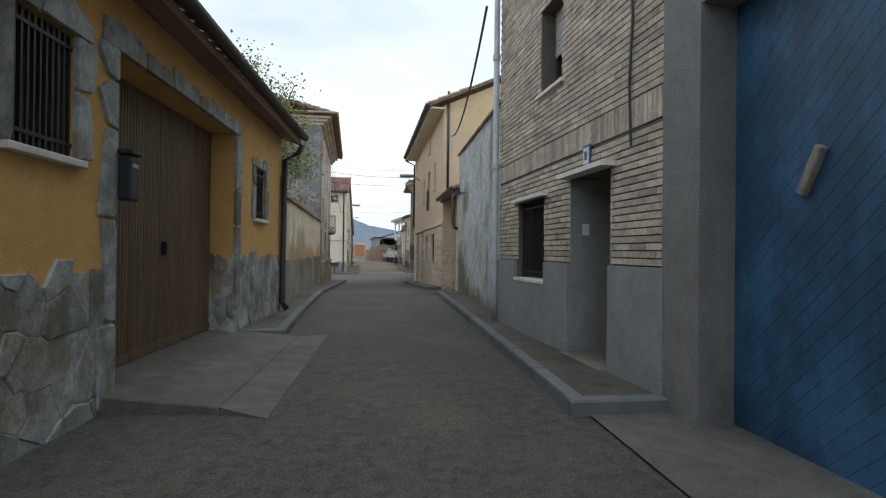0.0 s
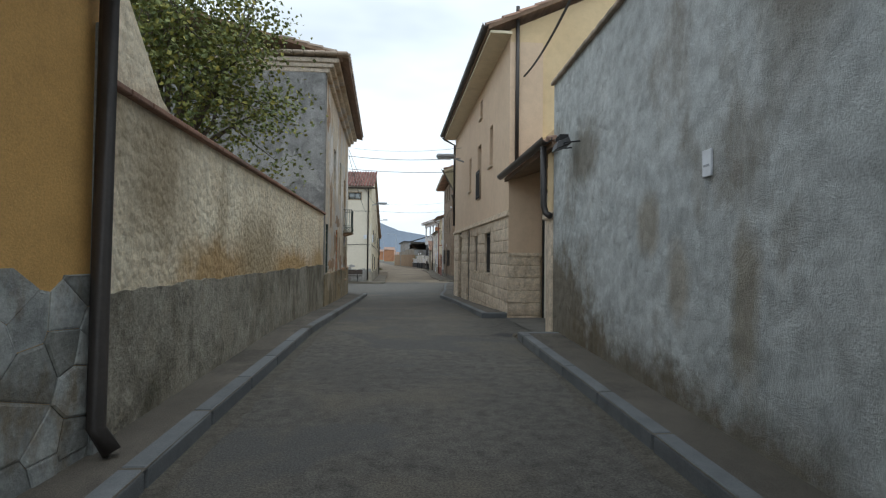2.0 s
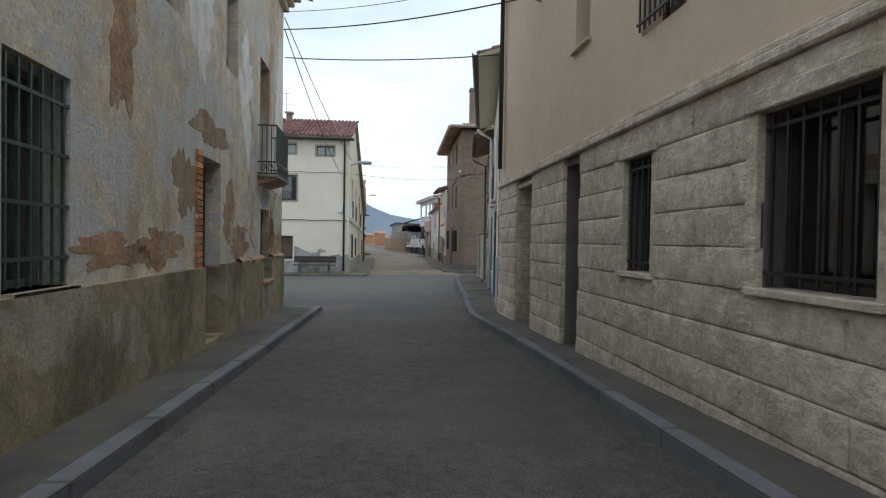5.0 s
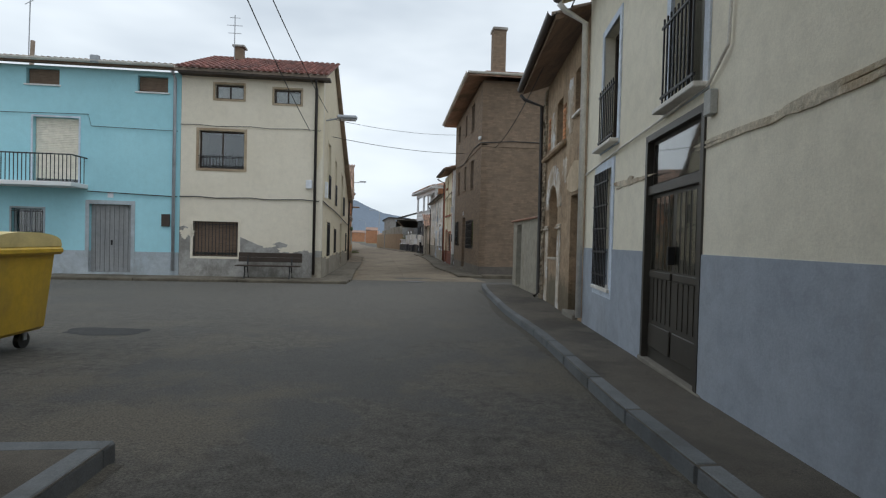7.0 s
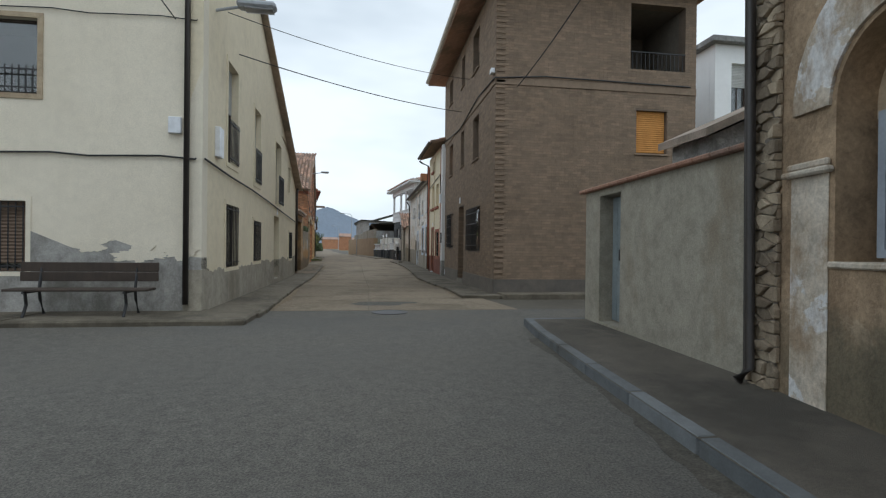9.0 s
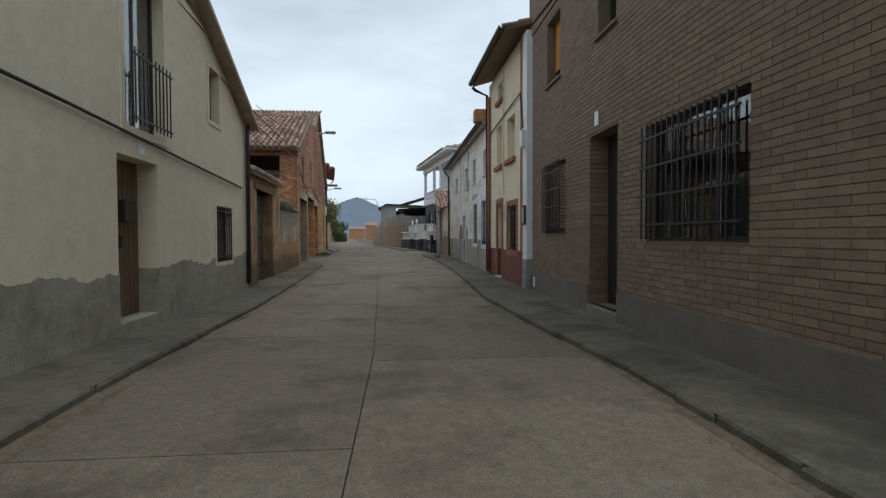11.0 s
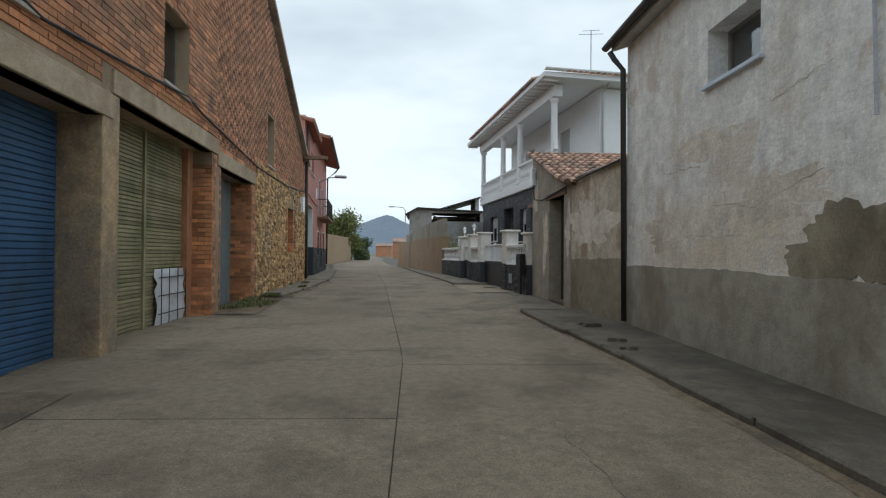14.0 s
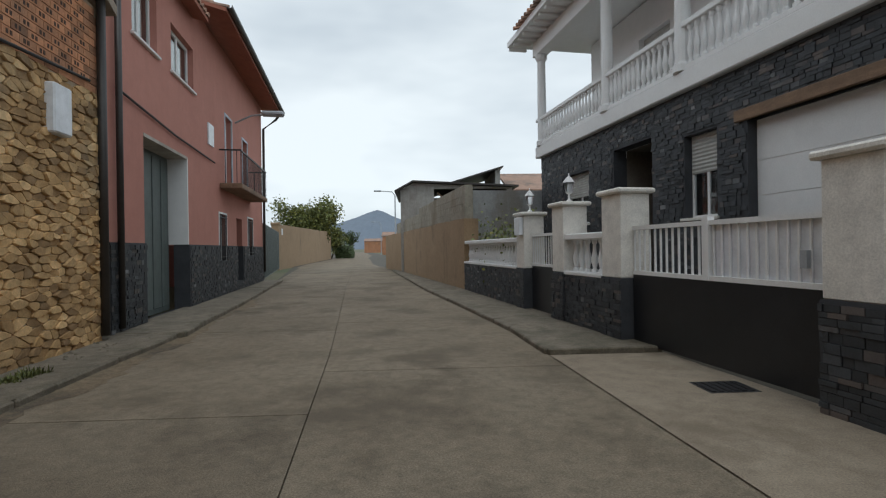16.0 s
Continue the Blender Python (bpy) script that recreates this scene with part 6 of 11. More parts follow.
rnd = random.Random(11)
z = -0.62
row = 0
while z < 2.2:
    zb = min(z + 0.285, 2.22)
    s = 17.2 - (0.3 if row % 2 else 0.0)
    while s < 27.55:
        ln = rnd.uniform(0.55, 1.05)
        a, b = max(s, 17.2), min(s + ln, 27.56)
        s += ln
        segs = [(a, b)]
        for o in ops:
            if o[3] < 2.3 and z < o[3] - 0.02 and zb > o[2] + 0.02:
                segs = [q for p in segs for q in ([p] if p[1] <= o[0] or p[0] >= o[1] else [(p[0], o[0]), (o[1], p[1])]) if q[1] - q[0] > 0.05]
        for p, q in segs:
            part("limestone_block", rock_block(R4, p + 0.001, q - 0.001, z + 0.002, zb - 0.002, -0.045, 0.012 + rnd.uniform(0.0, 0.012), rnd), M["ashlar"], base, smooth=True)
    z += 0.285
    row += 1
part("string_course", R4.block(17.15, 27.58, -0.02, 0.07, 2.22, 2.3, bev=0.015), M["ashlar"], h)
part("string_course", R4.block(17.15, 27.58, -0.02, 0.04, 2.3, 2.36, bev=0.015), M["ashlar"], h)
for o, kw in ((ops[0], dict(bars=7, barw=-0.05, trim="ashlar", trim_w=0.1)), (ops[1], dict(bars=5, barw=-0.05, trim="ashlar", trim_w=0.08)), (ops[3], {}), (ops[5], {}), (ops[6], {})):
    window(h, R4, o, 0.22, "wooddark", 1, sill="ashlar", **kw)
w_ = window(h, R4, ops[4], 0.2, "wooddark", 1, bars=8, barw=0.05, barz=(3.07, 3.95))
part("lintel", R4.block(19.25, 20.26, 0, 0.05, 1.95, 2.08, bev=0.01), M["ashlar"], h)
part("lintel", R4.block(21.36, 22.06, 0, 0.05, 1.93, 2.05, bev=0.01), M["ashlar"], h)
d = plank_door(h, R4, (23.16, 23.72, -0.3, 2.12), 0.25, "wooddark", 4)
d = plank_door(h, R4, (25.2, 26.15, -0.4, 2.1), 0.5, "wooddark", 5, label="dark wooden door in a deep limestone reveal")
for k in range(9):
    for a in (25.17, 26.13):
        part("reveal_block", R4.block(a, a + 0.05, -0.5, -0.012, -0.62 + k * 0.302, -0.325 + k * 0.302, bev=0.006), M["ashlar"], base)
part("reveal_block", R4.block(25.2, 26.15, -0.5, -0.012, 2.08, 2.14), M["ashlar"], base)
part("wall", shell(R4, 17.25, 27.58, 9, Z0, 6.45), M["yellow"], h)
GB = Facade((2.2, 17.2), (11.2, 17.2), (2, 10))
part("gable", GB.wall(2.2, 11.2, -0.5, [(2.2, 6.5), (6.7, 8.5), (11.2, 6.5)], thick=0.24, w=0.0), M["yellow"], h, "plain pale yellow gable")
roof(h, R4, 17.0, 27.6, 6.4, 0.55, 4.6, 0.44, "tile", tile_rows=1.0)
gutter(h, R4, 17.0, 27.6, 0.6, 6.4)
part("eave_soffit", R4.block(17.05, 27.58, 0, 0.5, 6.34, 6.4), M["cream"], h)
downpipe(h, [R4.P(27.2, 0.6, 6.34), R4.P(27.2, 0.5, 6.25), R4.P(27.25, 0.08, 6.05), R4.P(27.25, 0.08, 2.6)], 0.045)
downpipe(h, [GB.P(2.35, 0.07, 7.0), GB.P(2.35, 0.07, 3.2)], 0.045)
bm = bmesh.new()
for q in ((2.1, 6.7, 6.62, 8.68), (6.7, 11.3, 8.68, 6.62)):
    hexa(bm, [GB.P(q[0], 0.14, q[2]), GB.P(q[1], 0.14, q[3]), GB.P(q[1], -0.2, q[3]), GB.P(q[0], -0.2, q[2]), GB.P(q[0], 0.14, q[2] + 0.1), GB.P(q[1], 0.14, q[3] + 0.1), GB.P(q[1], -0.2, q[3] + 0.1), GB.P(q[0], -0.2, q[2] + 0.1)])
part("verge", bm, M["tile"], h)

g_ = thing("garage", (3, 15.4, 0), "recessed garage bay with tiled canopy and beige sectional door", "garage")
GF = Facade((2.95, 13.8), (2.95, 17.2), (0, 15))
part("wall", GF.wall(13.6, 17.25, Z0, 4.0, [(14.25, 17.1, -0.1, 2.72)], w=-0.02), M["yellow"], g_)
part("jamb", GB.block(2.185, 2.95, 0, 0.05, 1.35, 6.2), M["salmon"], g_)
jb_ = part("jamb_base", GB.block(2.2, 2.95, 0, 0.045, -0.5, 1.3), M["ashlar"], g_, "pale limestone jamb")
rj_ = random.Random(9)
for k in range(7):
    z_ = -0.62 + k * 0.285
    part("limestone_block", rock_block(GB, 2.165, 2.93, max(z_, -0.3) + 0.002, min(z_ + 0.283, 1.3), 0.03, 0.06 + rj_.uniform(0, 0.008), rj_), M["ashlar"], jb_, smooth=True)
part("impost", GB.block(2.2, 2.97, 0, 0.09, 1.3, 1.38, bev=0.015), M["ashlar"], g_)
NJ = Facade((2.2, 13.85), (2.95, 13.85), (2.5, 16))
part("pier", NJ.block(2.2, 2.95, -0.05, 0.3, -0.3, 1.95, bev=0.02), M["ashlar"], g_, "rough limestone pier")
part("pier_top", NJ.block(2.22, 2.95, -0.05, 0.28, 1.95, 3.0), M["yellow"], g_)
part("impost", NJ.block(2.15, 2.95, -0.06, 0.36, 1.9, 2.02, bev=0.02), M["ashlar"], g_)
gd = part("garage_door", GF.block(14.25, 17.1, -0.1, -0.07, -0.1, 2.72), M["gatebeige"], g_, "beige sectional door")
for i in range(14):
    z = -0.1 + i * 0.2
    part("door_section", GF.block(14.26, 17.09, -0.07, -0.045, z + 0.002, min(z + 0.198, 2.72), bev=0.004), M["gatebeige"], gd)
for q in ((14.97, 15.0, 0.2, 1.95), (15.72, 15.75, 0.2, 1.95), (14.97, 15.75, 0.2, 0.24), (14.97, 15.75, 1.91, 1.95)):
    part("wicket_frame", GF.block(q[0], q[1], -0.045, -0.025, q[2], q[3]), M["steelgrey"], gd)
part("handle", GF.block(15.03, 15.06, -0.045, 0.0, 0.95, 1.2, bev=0.005), M["iron"], gd)
part("handle", GF.block(15.03, 15.2, -0.01, 0.01, 1.13, 1.16), M["iron"], gd)
for q in ((14.22, 14.26, -0.1, 2.75), (17.09, 17.13, -0.1, 2.75), (14.22, 17.13, 2.72, 2.78)):
    part("door_seal", GF.block(q[0], q[1], -0.06, -0.005, q[2], q[3]), M["iron"], g_)
CF = Facade((2.22, 13.7), (2.2, 17.3), (0, 15))
roof(g_, CF, 13.55, 17.3, 3.0, 0.1, 1.0, 0.3, "tile")
gutter(g_, CF, 13.55, 17.35, 0.18, 3.02)
downpipe(g_, [CF.P(13.75, 0.18, 3.05), CF.P(13.75, 0.17, 2.1), CF.P(13.72, 0.14, 1.98), CF.P(13.62, 0.1, 1.93)], 0.05)

# ---- cream and blue-grey house ----
R5 = Facade((1.94, 27.58), (3.03, 34.14), (0, 31))
h = thing("cream_house", (4.5, 31, 0), "cream house with blue-grey painted base and glazed brown door", "house")
DO, WL, WU, WU2 = (29.72, 31.06, -0.45, 1.97), (32.5, 33.3, 0.17, 1.9), (32.3, 33.1, 2.28, 3.95), (29.75, 30.5, 2.22, 3.9)
part("wall", R5.wall(27.6, 34.14, 0.74, 5.0, [DO, WL, WU, WU2]), M["paleyellow"], h)
part("wall", R5.wall(27.6, 34.14, Z0, 0.74, [(29.72, 31.06, -0.45, 0.8), (32.5, 33.3, 0.17, 0.8)], w=0.012, thick=0.31), M["bluegrey"], h, "blue-grey painted base")
part("edge_strip", R5.block(27.6, 27.69, -0.02, 0.025, -0.6, 4.9, bev=0.008), M["tanpipe"], h)
dd = part("door", R5.block(29.72, 31.06, -0.1, -0.05, -0.45, 1.97), M["bronze"], h, "dark brown metal door with glazed slots")
for a, b in ((29.78, 30.36), (30.42, 31.0)):
    for i in range(5):
        s = a + (b - a) * (i + 0.2) / 5
        part("slot_pane", R5.block(s, s + 0.075, -0.05, -0.042, 0.55, 1.32), M["glass"], dd)
        part("slot_pane", R5.block(s, s + 0.075, -0.05, -0.042, 0.0, 0.45), M["bronze"], dd)
    part("panel", R5.block(a, b, -0.05, -0.03, -0.3, -0.05, bev=0.006), M["bronze"], dd)
    part("rail", R5.block(a, b, -0.05, -0.025, 0.46, 0.53, bev=0.006), M["bronze"], dd)
part("transom", R5.block(29.72, 31.06, -0.05, 0.0, 1.36, 1.46, bev=0.006), M["bronze"], dd)
part("transom_pane", R5.block(29.8, 30.98, -0.05, -0.04, 1.48, 1.9), M["glass"], dd)
part("handle", R5.block(30.37, 30.41, -0.05, 0.02, 0.62, 0.8, bev=0.005), M["iron"], dd)
for q in ((29.68, 29.74, -0.45, 2.0), (31.04, 31.1, -0.45, 2.0), (29.68, 31.1, 1.95, 2.02)):
    part("door_frame", R5.block(q[0], q[1], -0.06, 0.02, q[2], q[3]), M["bronze"], dd)
part("threshold", R5.block(29.6, 31.15, -0.1, 0.03, -0.6, -0.435, bev=0.01), M["ramp"], h)
window(h, R5, WL, 0.18, "white", 1, sill="offwhite", bars=9, barw=0.06, rails=5, trim="bluewhite", trim_w=0.13)
window(h, R5, WU, 0.15, "wooddark", 1, bars=8, barw=0.07, barz=(2.25, 3.1), rails=2, trim="bluewhite", trim_w=0.1, curtain="curtain")
window(h, R5, WU2, 0.15, "wooddark", 1, bars=9, barw=0.09, barz=(2.2, 3.05), rails=2, trim="bluewhite", trim_w=0.1, curtain="curtain")
for (a, b, z) in ((32.2, 33.2, 2.2), (29.65, 30.6, 2.14)):
    part("balcony_ledge", R5.block(a, b, 0, 0.14, z, z + 0.05, bev=0.008), M["offwhite"], h)
part("meter_box", R5.block(29.5, 29.62, 0, 0.06, 1.88, 2.08, bev=0.006), M["blindgrey"], h)
flake(h, R5, 28.6, 1.66, 0.9, 0.045, "creamflake", 201, "ledge_scar", 0.014, label="broken render ledge", fray=0.55)
flake(h, R5, 31.8, 1.6, 0.55, 0.05, "dirtyplaster", 202, "ledge_scar", 0.012, label="broken render ledge", fray=0.5)
part("wall_cable", tube([R5.P(34.1, 0.02, 2.0), R5.P(32.0, 0.03, 2.08), R5.P(30.9, 0.03, 2.1), R5.P(29.6, 0.03, 2.15), R5.P(29.3, 0.03, 2.35), R5.P(29.25, 0.03, 3.1), R5.P(28.9, 0.03, 3.25), R5.P(27.7, 0.03, 3.4)], 0.014, 6), M["offwhite"], h)
part("wall", shell(R5, 27.6, 34.14, 8, Z0, 5.0), M["paleyellow"], h)
roof(h, R5, 27.6, 34.2, 4.98, 0.5, 8, 0.3, "tile", under="cream", tile_rows=0.8)
gutter(h, R5, 27.6, 34.3, 0.56, 5.0)
downpipe(h, [R5.P(34.1, 0.56, 4.95), R5.P(34.1, 0.45, 4.82), R5.P(34.12, 0.1, 4.62), R5.P(34.12, 0.08, -0.48)], 0.05, "offwhite")

# ---- old stone house ----
R6 = Facade((3.03, 34.14), (3.62, 38.5), (0, 36))
h = thing("old_stone_house", (5, 36, 0), "crumbling brown plastered house with a round-arched window niche", "house")
NI, DR, UA, UB = (36.6, 37.62, 0.45, 2.12), (34.62, 35.3, -0.52, 1.75), (36.3, 36.95, 3.0, 4.0), (34.65, 35.15, 3.28, 4.13)
part("wall", R6.wall(34.16, 38.5, Z0, 4.75, [NI, DR, UA, UB], thick=0.4), M["brownplaster"], h)
c, rr = 37.11, 0.51
for sg_ in (-1, 1):
    bm = bmesh.new()
    pts = [(c + sg_ * rr, 2.12)] + [(c + sg_ * rr * math.cos(t), 1.61 + 0.51 * math.sin(t)) for t in [i * math.pi / 16 for i in range(9)]]
    poly(bm, [R6.P(s, 0.0, z) for s, z in pts])
    poly(bm, [R6.P(s, -0.38, z) for s, z in pts])
    for (s1_, z1_), (s2_, z2_) in zip(pts[1:], pts[2:]):
        poly(bm, [R6.P(s1_, 0, z1_), R6.P(s2_, 0, z2_), R6.P(s2_, -0.38, z2_), R6.P(s1_, -0.38, z1_)])
    part("arch_spandrel", bm, M["brownplaster"], h)
bm = bmesh.new()
prev = None
for i in range(17):
    t = i * math.pi / 16
    q = [(c - 0.55 * math.cos(t), 1.61 + 0.55 * math.sin(t)), (c - 0.92 * math.cos(t), 1.61 + 1.0 * math.sin(t))]
    cur = [bm.verts.new(R6.P(s, 0.025, z)) for s, z in q] + [bm.verts.new(R6.P(s, -0.01, z)) for s, z in q]
    if prev:
        bm.faces.new((prev[0], prev[1], cur[1], cur[0]))
        bm.faces.new((prev[1], prev[3], cur[3], cur[1]))
        bm.faces.new((prev[0], cur[0], cur[2], prev[2]))
    prev = cur
part("arch_band", bm, M["limewash"], h, "flaking grey-white arch band")
for i, (s, z, rs, rz) in enumerate(((37.35, 3.4, 0.28, 0.45), (35.55, 3.6, 0.3, 0.5), (35.95, 2.35, 0.2, 0.28))):
    flake(h, R6, s, z, rs, rz, "limewash", 60 + i, th=0.005, label="remaining pale plaster", fray=0.25)
flake(h, R6, 34.95, 2.08, 0.8, 0.26, "sandplaster", 64, "lintel_plaster", 0.014, label="smooth sand-coloured plaster over the door", fray=0.12, lim=(34.18, 35.75, 1.752, 2.5))
for i in range(9):
    part("exposed_brick", R6.block(37.72, 37.95 - 0.03 * (i % 3), 0.0, 0.016, 3.12 + i * 0.085, 3.18 + i * 0.085), M["brick_red"], h)
    part("exposed_brick", R6.block(35.95 + 0.03 * (i % 2), 36.2, 0.0, 0.016, 3.02 + i * 0.085, 3.08 + i * 0.085), M["brick_red"], h)
for a, b in ((36.2, 36.55), (37.67, 38.05)):
    part("pilaster", R6.block(a, b, 0, 0.012, -0.66, 1.12, bev=0.004), M["limewash"], h, "pilaster with worn limewash")
    part("impost", R6.block(a - 0.05, b + 0.05, 0, 0.07, 1.12, 1.17, bev=0.015), M["limewash"], h)
    part("impost", R6.block(a - 0.02, b + 0.02, 0, 0.045, 1.17, 1.23, bev=0.015), M["limewash"], h)
part("niche_fill", R6.block(36.6, 37.62, -0.42, -0.3, 1.5, 2.12), M["sandplaster"], h, "pale plaster over the niche window")
part("niche_fill", R6.block(36.6, 37.62, -0.42, -0.36, 0.45, 1.5), M["brownplaster"], h)
part("niche_sill", R6.block(36.56, 37.66, -0.36, 0.03, 0.42, 0.47, bev=0.012), M["limewash"], h)
nw = window(h, R6, (36.72, 37.5, 0.5, 1.52), 0.2, "bluegrey", 1, cross=1, fw=0.06)
for a, b in ((36.78, 37.09), (37.14, 37.45)):
    for z_ in (0.57, 1.04):
        part("shutter_panel", R6.block(a, b, -0.245, -0.232, z_, z_ + 0.4, bev=0.004), M["white"], nw, "white inner shutter")
    for i in range(5):
        part("shutter_slat", R6.block(a + 0.05, b - 0.05, -0.232, -0.224, 0.62 + i * 0.06, 0.65 + i * 0.06), M["greydoor"], nw)
d = plank_door(h, R6, (34.65, 35.27, -0.5, 1.72), 0.35, "greydoor", 5, label="peeling blue-grey wooden door")
part("cornice", R6.block(35.85, 38.45, 0, 0.1, 2.86, 2.98, bev=0.03), M["brownplaster"], h)
part("door_pane", R6.block(34.74, 35.18, -0.352, -0.342, 0.62, 1.6), M["glass"], d, "dark glazed upper panel")
part("door_panel", R6.block(34.74, 35.18, -0.352, -0.335, -0.38, 0.42, bev=0.01), M["greydoor"], d)
part("door_rail", R6.block(34.66, 35.26, -0.352, -0.325, 0.46, 0.58, bev=0.008), M["greydoor"], d)
part("door_step", R6.block(34.5, 35.4, -0.35, 0.1, -0.72, -0.5, bev=0.015), M["ramp"], h)
for o in (UA, UB):
    window(h, R6, o, 0.25, "woodgrey", 1, sill="offwhite")
q_ = part("quoin", R6.block(38.2, 38.52, -0.3, 0.02, Z0, 4.7), M["mortar"], h)
stones(q_, R6, 38.16, 38.53, -0.7, 4.7, [], "quoinstone", "rubble_run", 0.15, 0.095, w0=0.02, depth=0.03, jit=0.42, seed=4, rough=0.03, gap=0.007)
part("wall", shell(R6, 34.2, 38.5, 8, Z0, 4.75), M["brownplaster"], h)
roof(h, R6, 34.2, 38.6, 4.7, 0.6, 8, 0.32, "tile_old", tile_rows=0.8)
gutter(h, R6, 34.2, 38.7, 0.66, 4.72)
downpipe(h, [R6.P(38.6, 0.66, 4.68), R6.P(38.58, 0.55, 4.55), R6.P(38.45, 0.12, 4.35), R6.P(38.42, 0.1, -0.5), R6.P(38.42, 0.2, -0.6)], 0.045)

# ---- low grey wall with blue-grey door ----
R7 = Facade((3.65, 38.6), (3.85, 42.6), (0, 40))
h = thing("low_wall", (3.8, 40.5, -0.7), "low grey rendered yard wall with clay coping", "wall")
part("wall", R7.wall(38.55, 42.55, Z0, 1.48, [(41.25, 41.98, -0.6, 1.38)], thick=0.4), M["palecement"], h)
part("wall", Facade((3.85, 42.55), (9, 42.55), (4, 45)).wall(3.9, 9, Z0, 1.48, thick=0.3), M["palecement"], h)
for i in range(14):
    s = 38.5 + i * 0.3
    part("coping_tile", R7.block(s, s + 0.29, -0.5, 0.08, 1.48, 1.54, bev=0.015), M["coping"], h)
plank_door(h, R7, (41.28, 41.95, -0.58, 1.36), 0.2, "sheetblue", 4, label="faded blue-grey plank door")

# ---- brown brick corner house ----
R8 = Facade((3.6, 47.88), (3.6, 57.1), (0, 50))
S8 = Facade((3.6, 47.88), (9.6, 47.88), (5, 45))
h = thing("corner_house", (6, 52, -0.8), "three-storey brown brick corner house with iron window grilles", "house")
o8 = [(49.65, 51.5, 0.43, 1.85), (49.95, 50.85, 3.4, 4.8), (50.0, 50.95, 6.3, 7.6), (52.4, 53.05, 3.55, 4.85), (54.85, 55.7, 3.55, 4.85), (55.0, 55.75, 6.6, 7.6), (52.3, 53.38, -0.6, 2.08), (54.55, 55.75, 0.53, 1.93), (52.4, 53.0, 6.5, 7.6)]
fw8 = part("wall", R8.wall(47.9, 57.1, Z0, 8.0, o8), M["mortar_brown"], h)
bricks(fw8, R8, 47.9, 57.1, -0.35, 7.95, o8, "brick_brown", "brick_brown_run", length=0.25, h=0.075, joint=0.009, proud=0.008, vjoint=0.006, near=(49.0, 55.0, 1.0, 1.9))
part("base_render", R8.wall(47.9, 57.1, Z0, -0.32, [(52.3, 53.38, -0.6, 0)], w=0.03, thick=0.1), M["mortar"], h, "dark damp cement base")
sw8 = part("wall", S8.wall(3.6, 9.6, Z0, 8.0, [(7.75, 8.7, 3.3, 4.55), (7.55, 9.25, 5.72, 7.6)], w=0.0), M["mortar_brown"], h)
bricks(sw8, S8, 3.6, 9.6, -0.35, 7.95, [(7.75, 8.7, 3.3, 4.55), (7.55, 9.25, 5.72, 7.6)], "brick_brown", "brick_brown_run", length=0.25, h=0.075, joint=0.009, proud=0.008, vjoint=0.006)
part("base_render", S8.block(3.58, 9.6, 0, 0.03, Z0, -0.32), M["mortar_dark"], h, "dark damp base course")
for k in range(52):
    z = -0.3 + k * 0.15
    part("corner_brick", S8.block(3.585, 3.86, 0.0, 0.035, z, z + 0.062), M["brick_brown"], sw8)
for F_, a, b in ((R8, 47.88, 57.1), (S8, 3.6, 9.6)):
    part("brick_band", F_.block(a, b, 0, 0.035, 5.05, 5.25, bev=0.006), M["brick_brown"], h)
window(h, R8, o8[0], 0.1, "wooddark", 2, bars=16, barw=0.1, rails=4)
window(h, R8, o8[7], 0.1, "wooddark", 1, bars=11, barw=0.1, rails=4, blind="woodbrown", blind_h=1.3)
for o in (o8[1], o8[2], o8[3], o8[5], o8[8]):
    window(h, R8, o, 0.18, "wooddark", 1, blind="blindbrown", blind_h=0.5, sill="brick_brown")
window(h, R8, o8[4], 0.18, "wooddark", 1, blind="orange", blind_h=1.0, sill="brick_brown")
window(h, S8, (7.75, 8.7, 3.3, 4.55), 0.12, "wooddark", 0, blind="orange", blind_h=1.2, sill="brick_brown")
# loggia lining coloured dark for its shade
lg = interior(h, S8, 7.55, 9.25, 5.72, 7.6, -0.31, 2.0, "dark")
for i in range(13):
    part("railing_bar", S8.block(7.6 + i * 0.13, 7.615 + i * 0.13, 0.0, 0.015, 5.72, 6.2), M["iron"], h)
part("railing_bar", S8.block(7.55, 9.25, -0.01, 0.02, 6.2, 6.23), M["iron"], h)
for sj in (52.3, 53.36):
    for k in range(36):
        part("jamb_brick", R8.block(sj - 0.01, sj + 0.03, -0.3, 0.006, -0.6 + k * 0.075, -0.534 + k * 0.075), M["brick_brown"], fw8)
d = plank_door(h, R8, o8[6], 0.3, "gutterdark", 6, label="dark wooden double door")
part("step", R8.block(52.27, 53.41, -0.3, 0.05, -0.85, -0.62, bev=0.01), M["ramp"], h)
part("number_plate", R8.block(52.98, 53.12, 0.012, 0.03, 2.2, 2.42, bev=0.003), M["plaque"], h)
part("vent_plate", R8.block(56.5, 56.64, 0.03, 0.045, -0.66, -0.44, bev=0.004), M["plaque"], h)
part("lamp_box", R8.block(47.95, 48.15, 0.01, 0.12, 5.38, 5.52, bev=0.01), M["plaque"], h)
part("wall_cable", tube([R8.P(57, 0.05, 5.3), R8.P(53, 0.05, 5.0), R8.P(50, 0.05, 5.28), R8.P(48, 0.06, 5.2), S8.P(3.55, 0.06, 5.2), S8.P(5, 0.05, 5.32), S8.P(9.4, 0.05, 5.28)], 0.02, 6), M["cable"], h)
part("wall", S8.block(3.9, 9.6, -9.2, -9.0, Z0, 8.0), M["brick_brown_run"], h)
part("wall", S8.block(9.4, 9.6, -9.0, -0.3, Z0, 8.0), M["brick_brown_run"], h)
bm = bmesh.new()
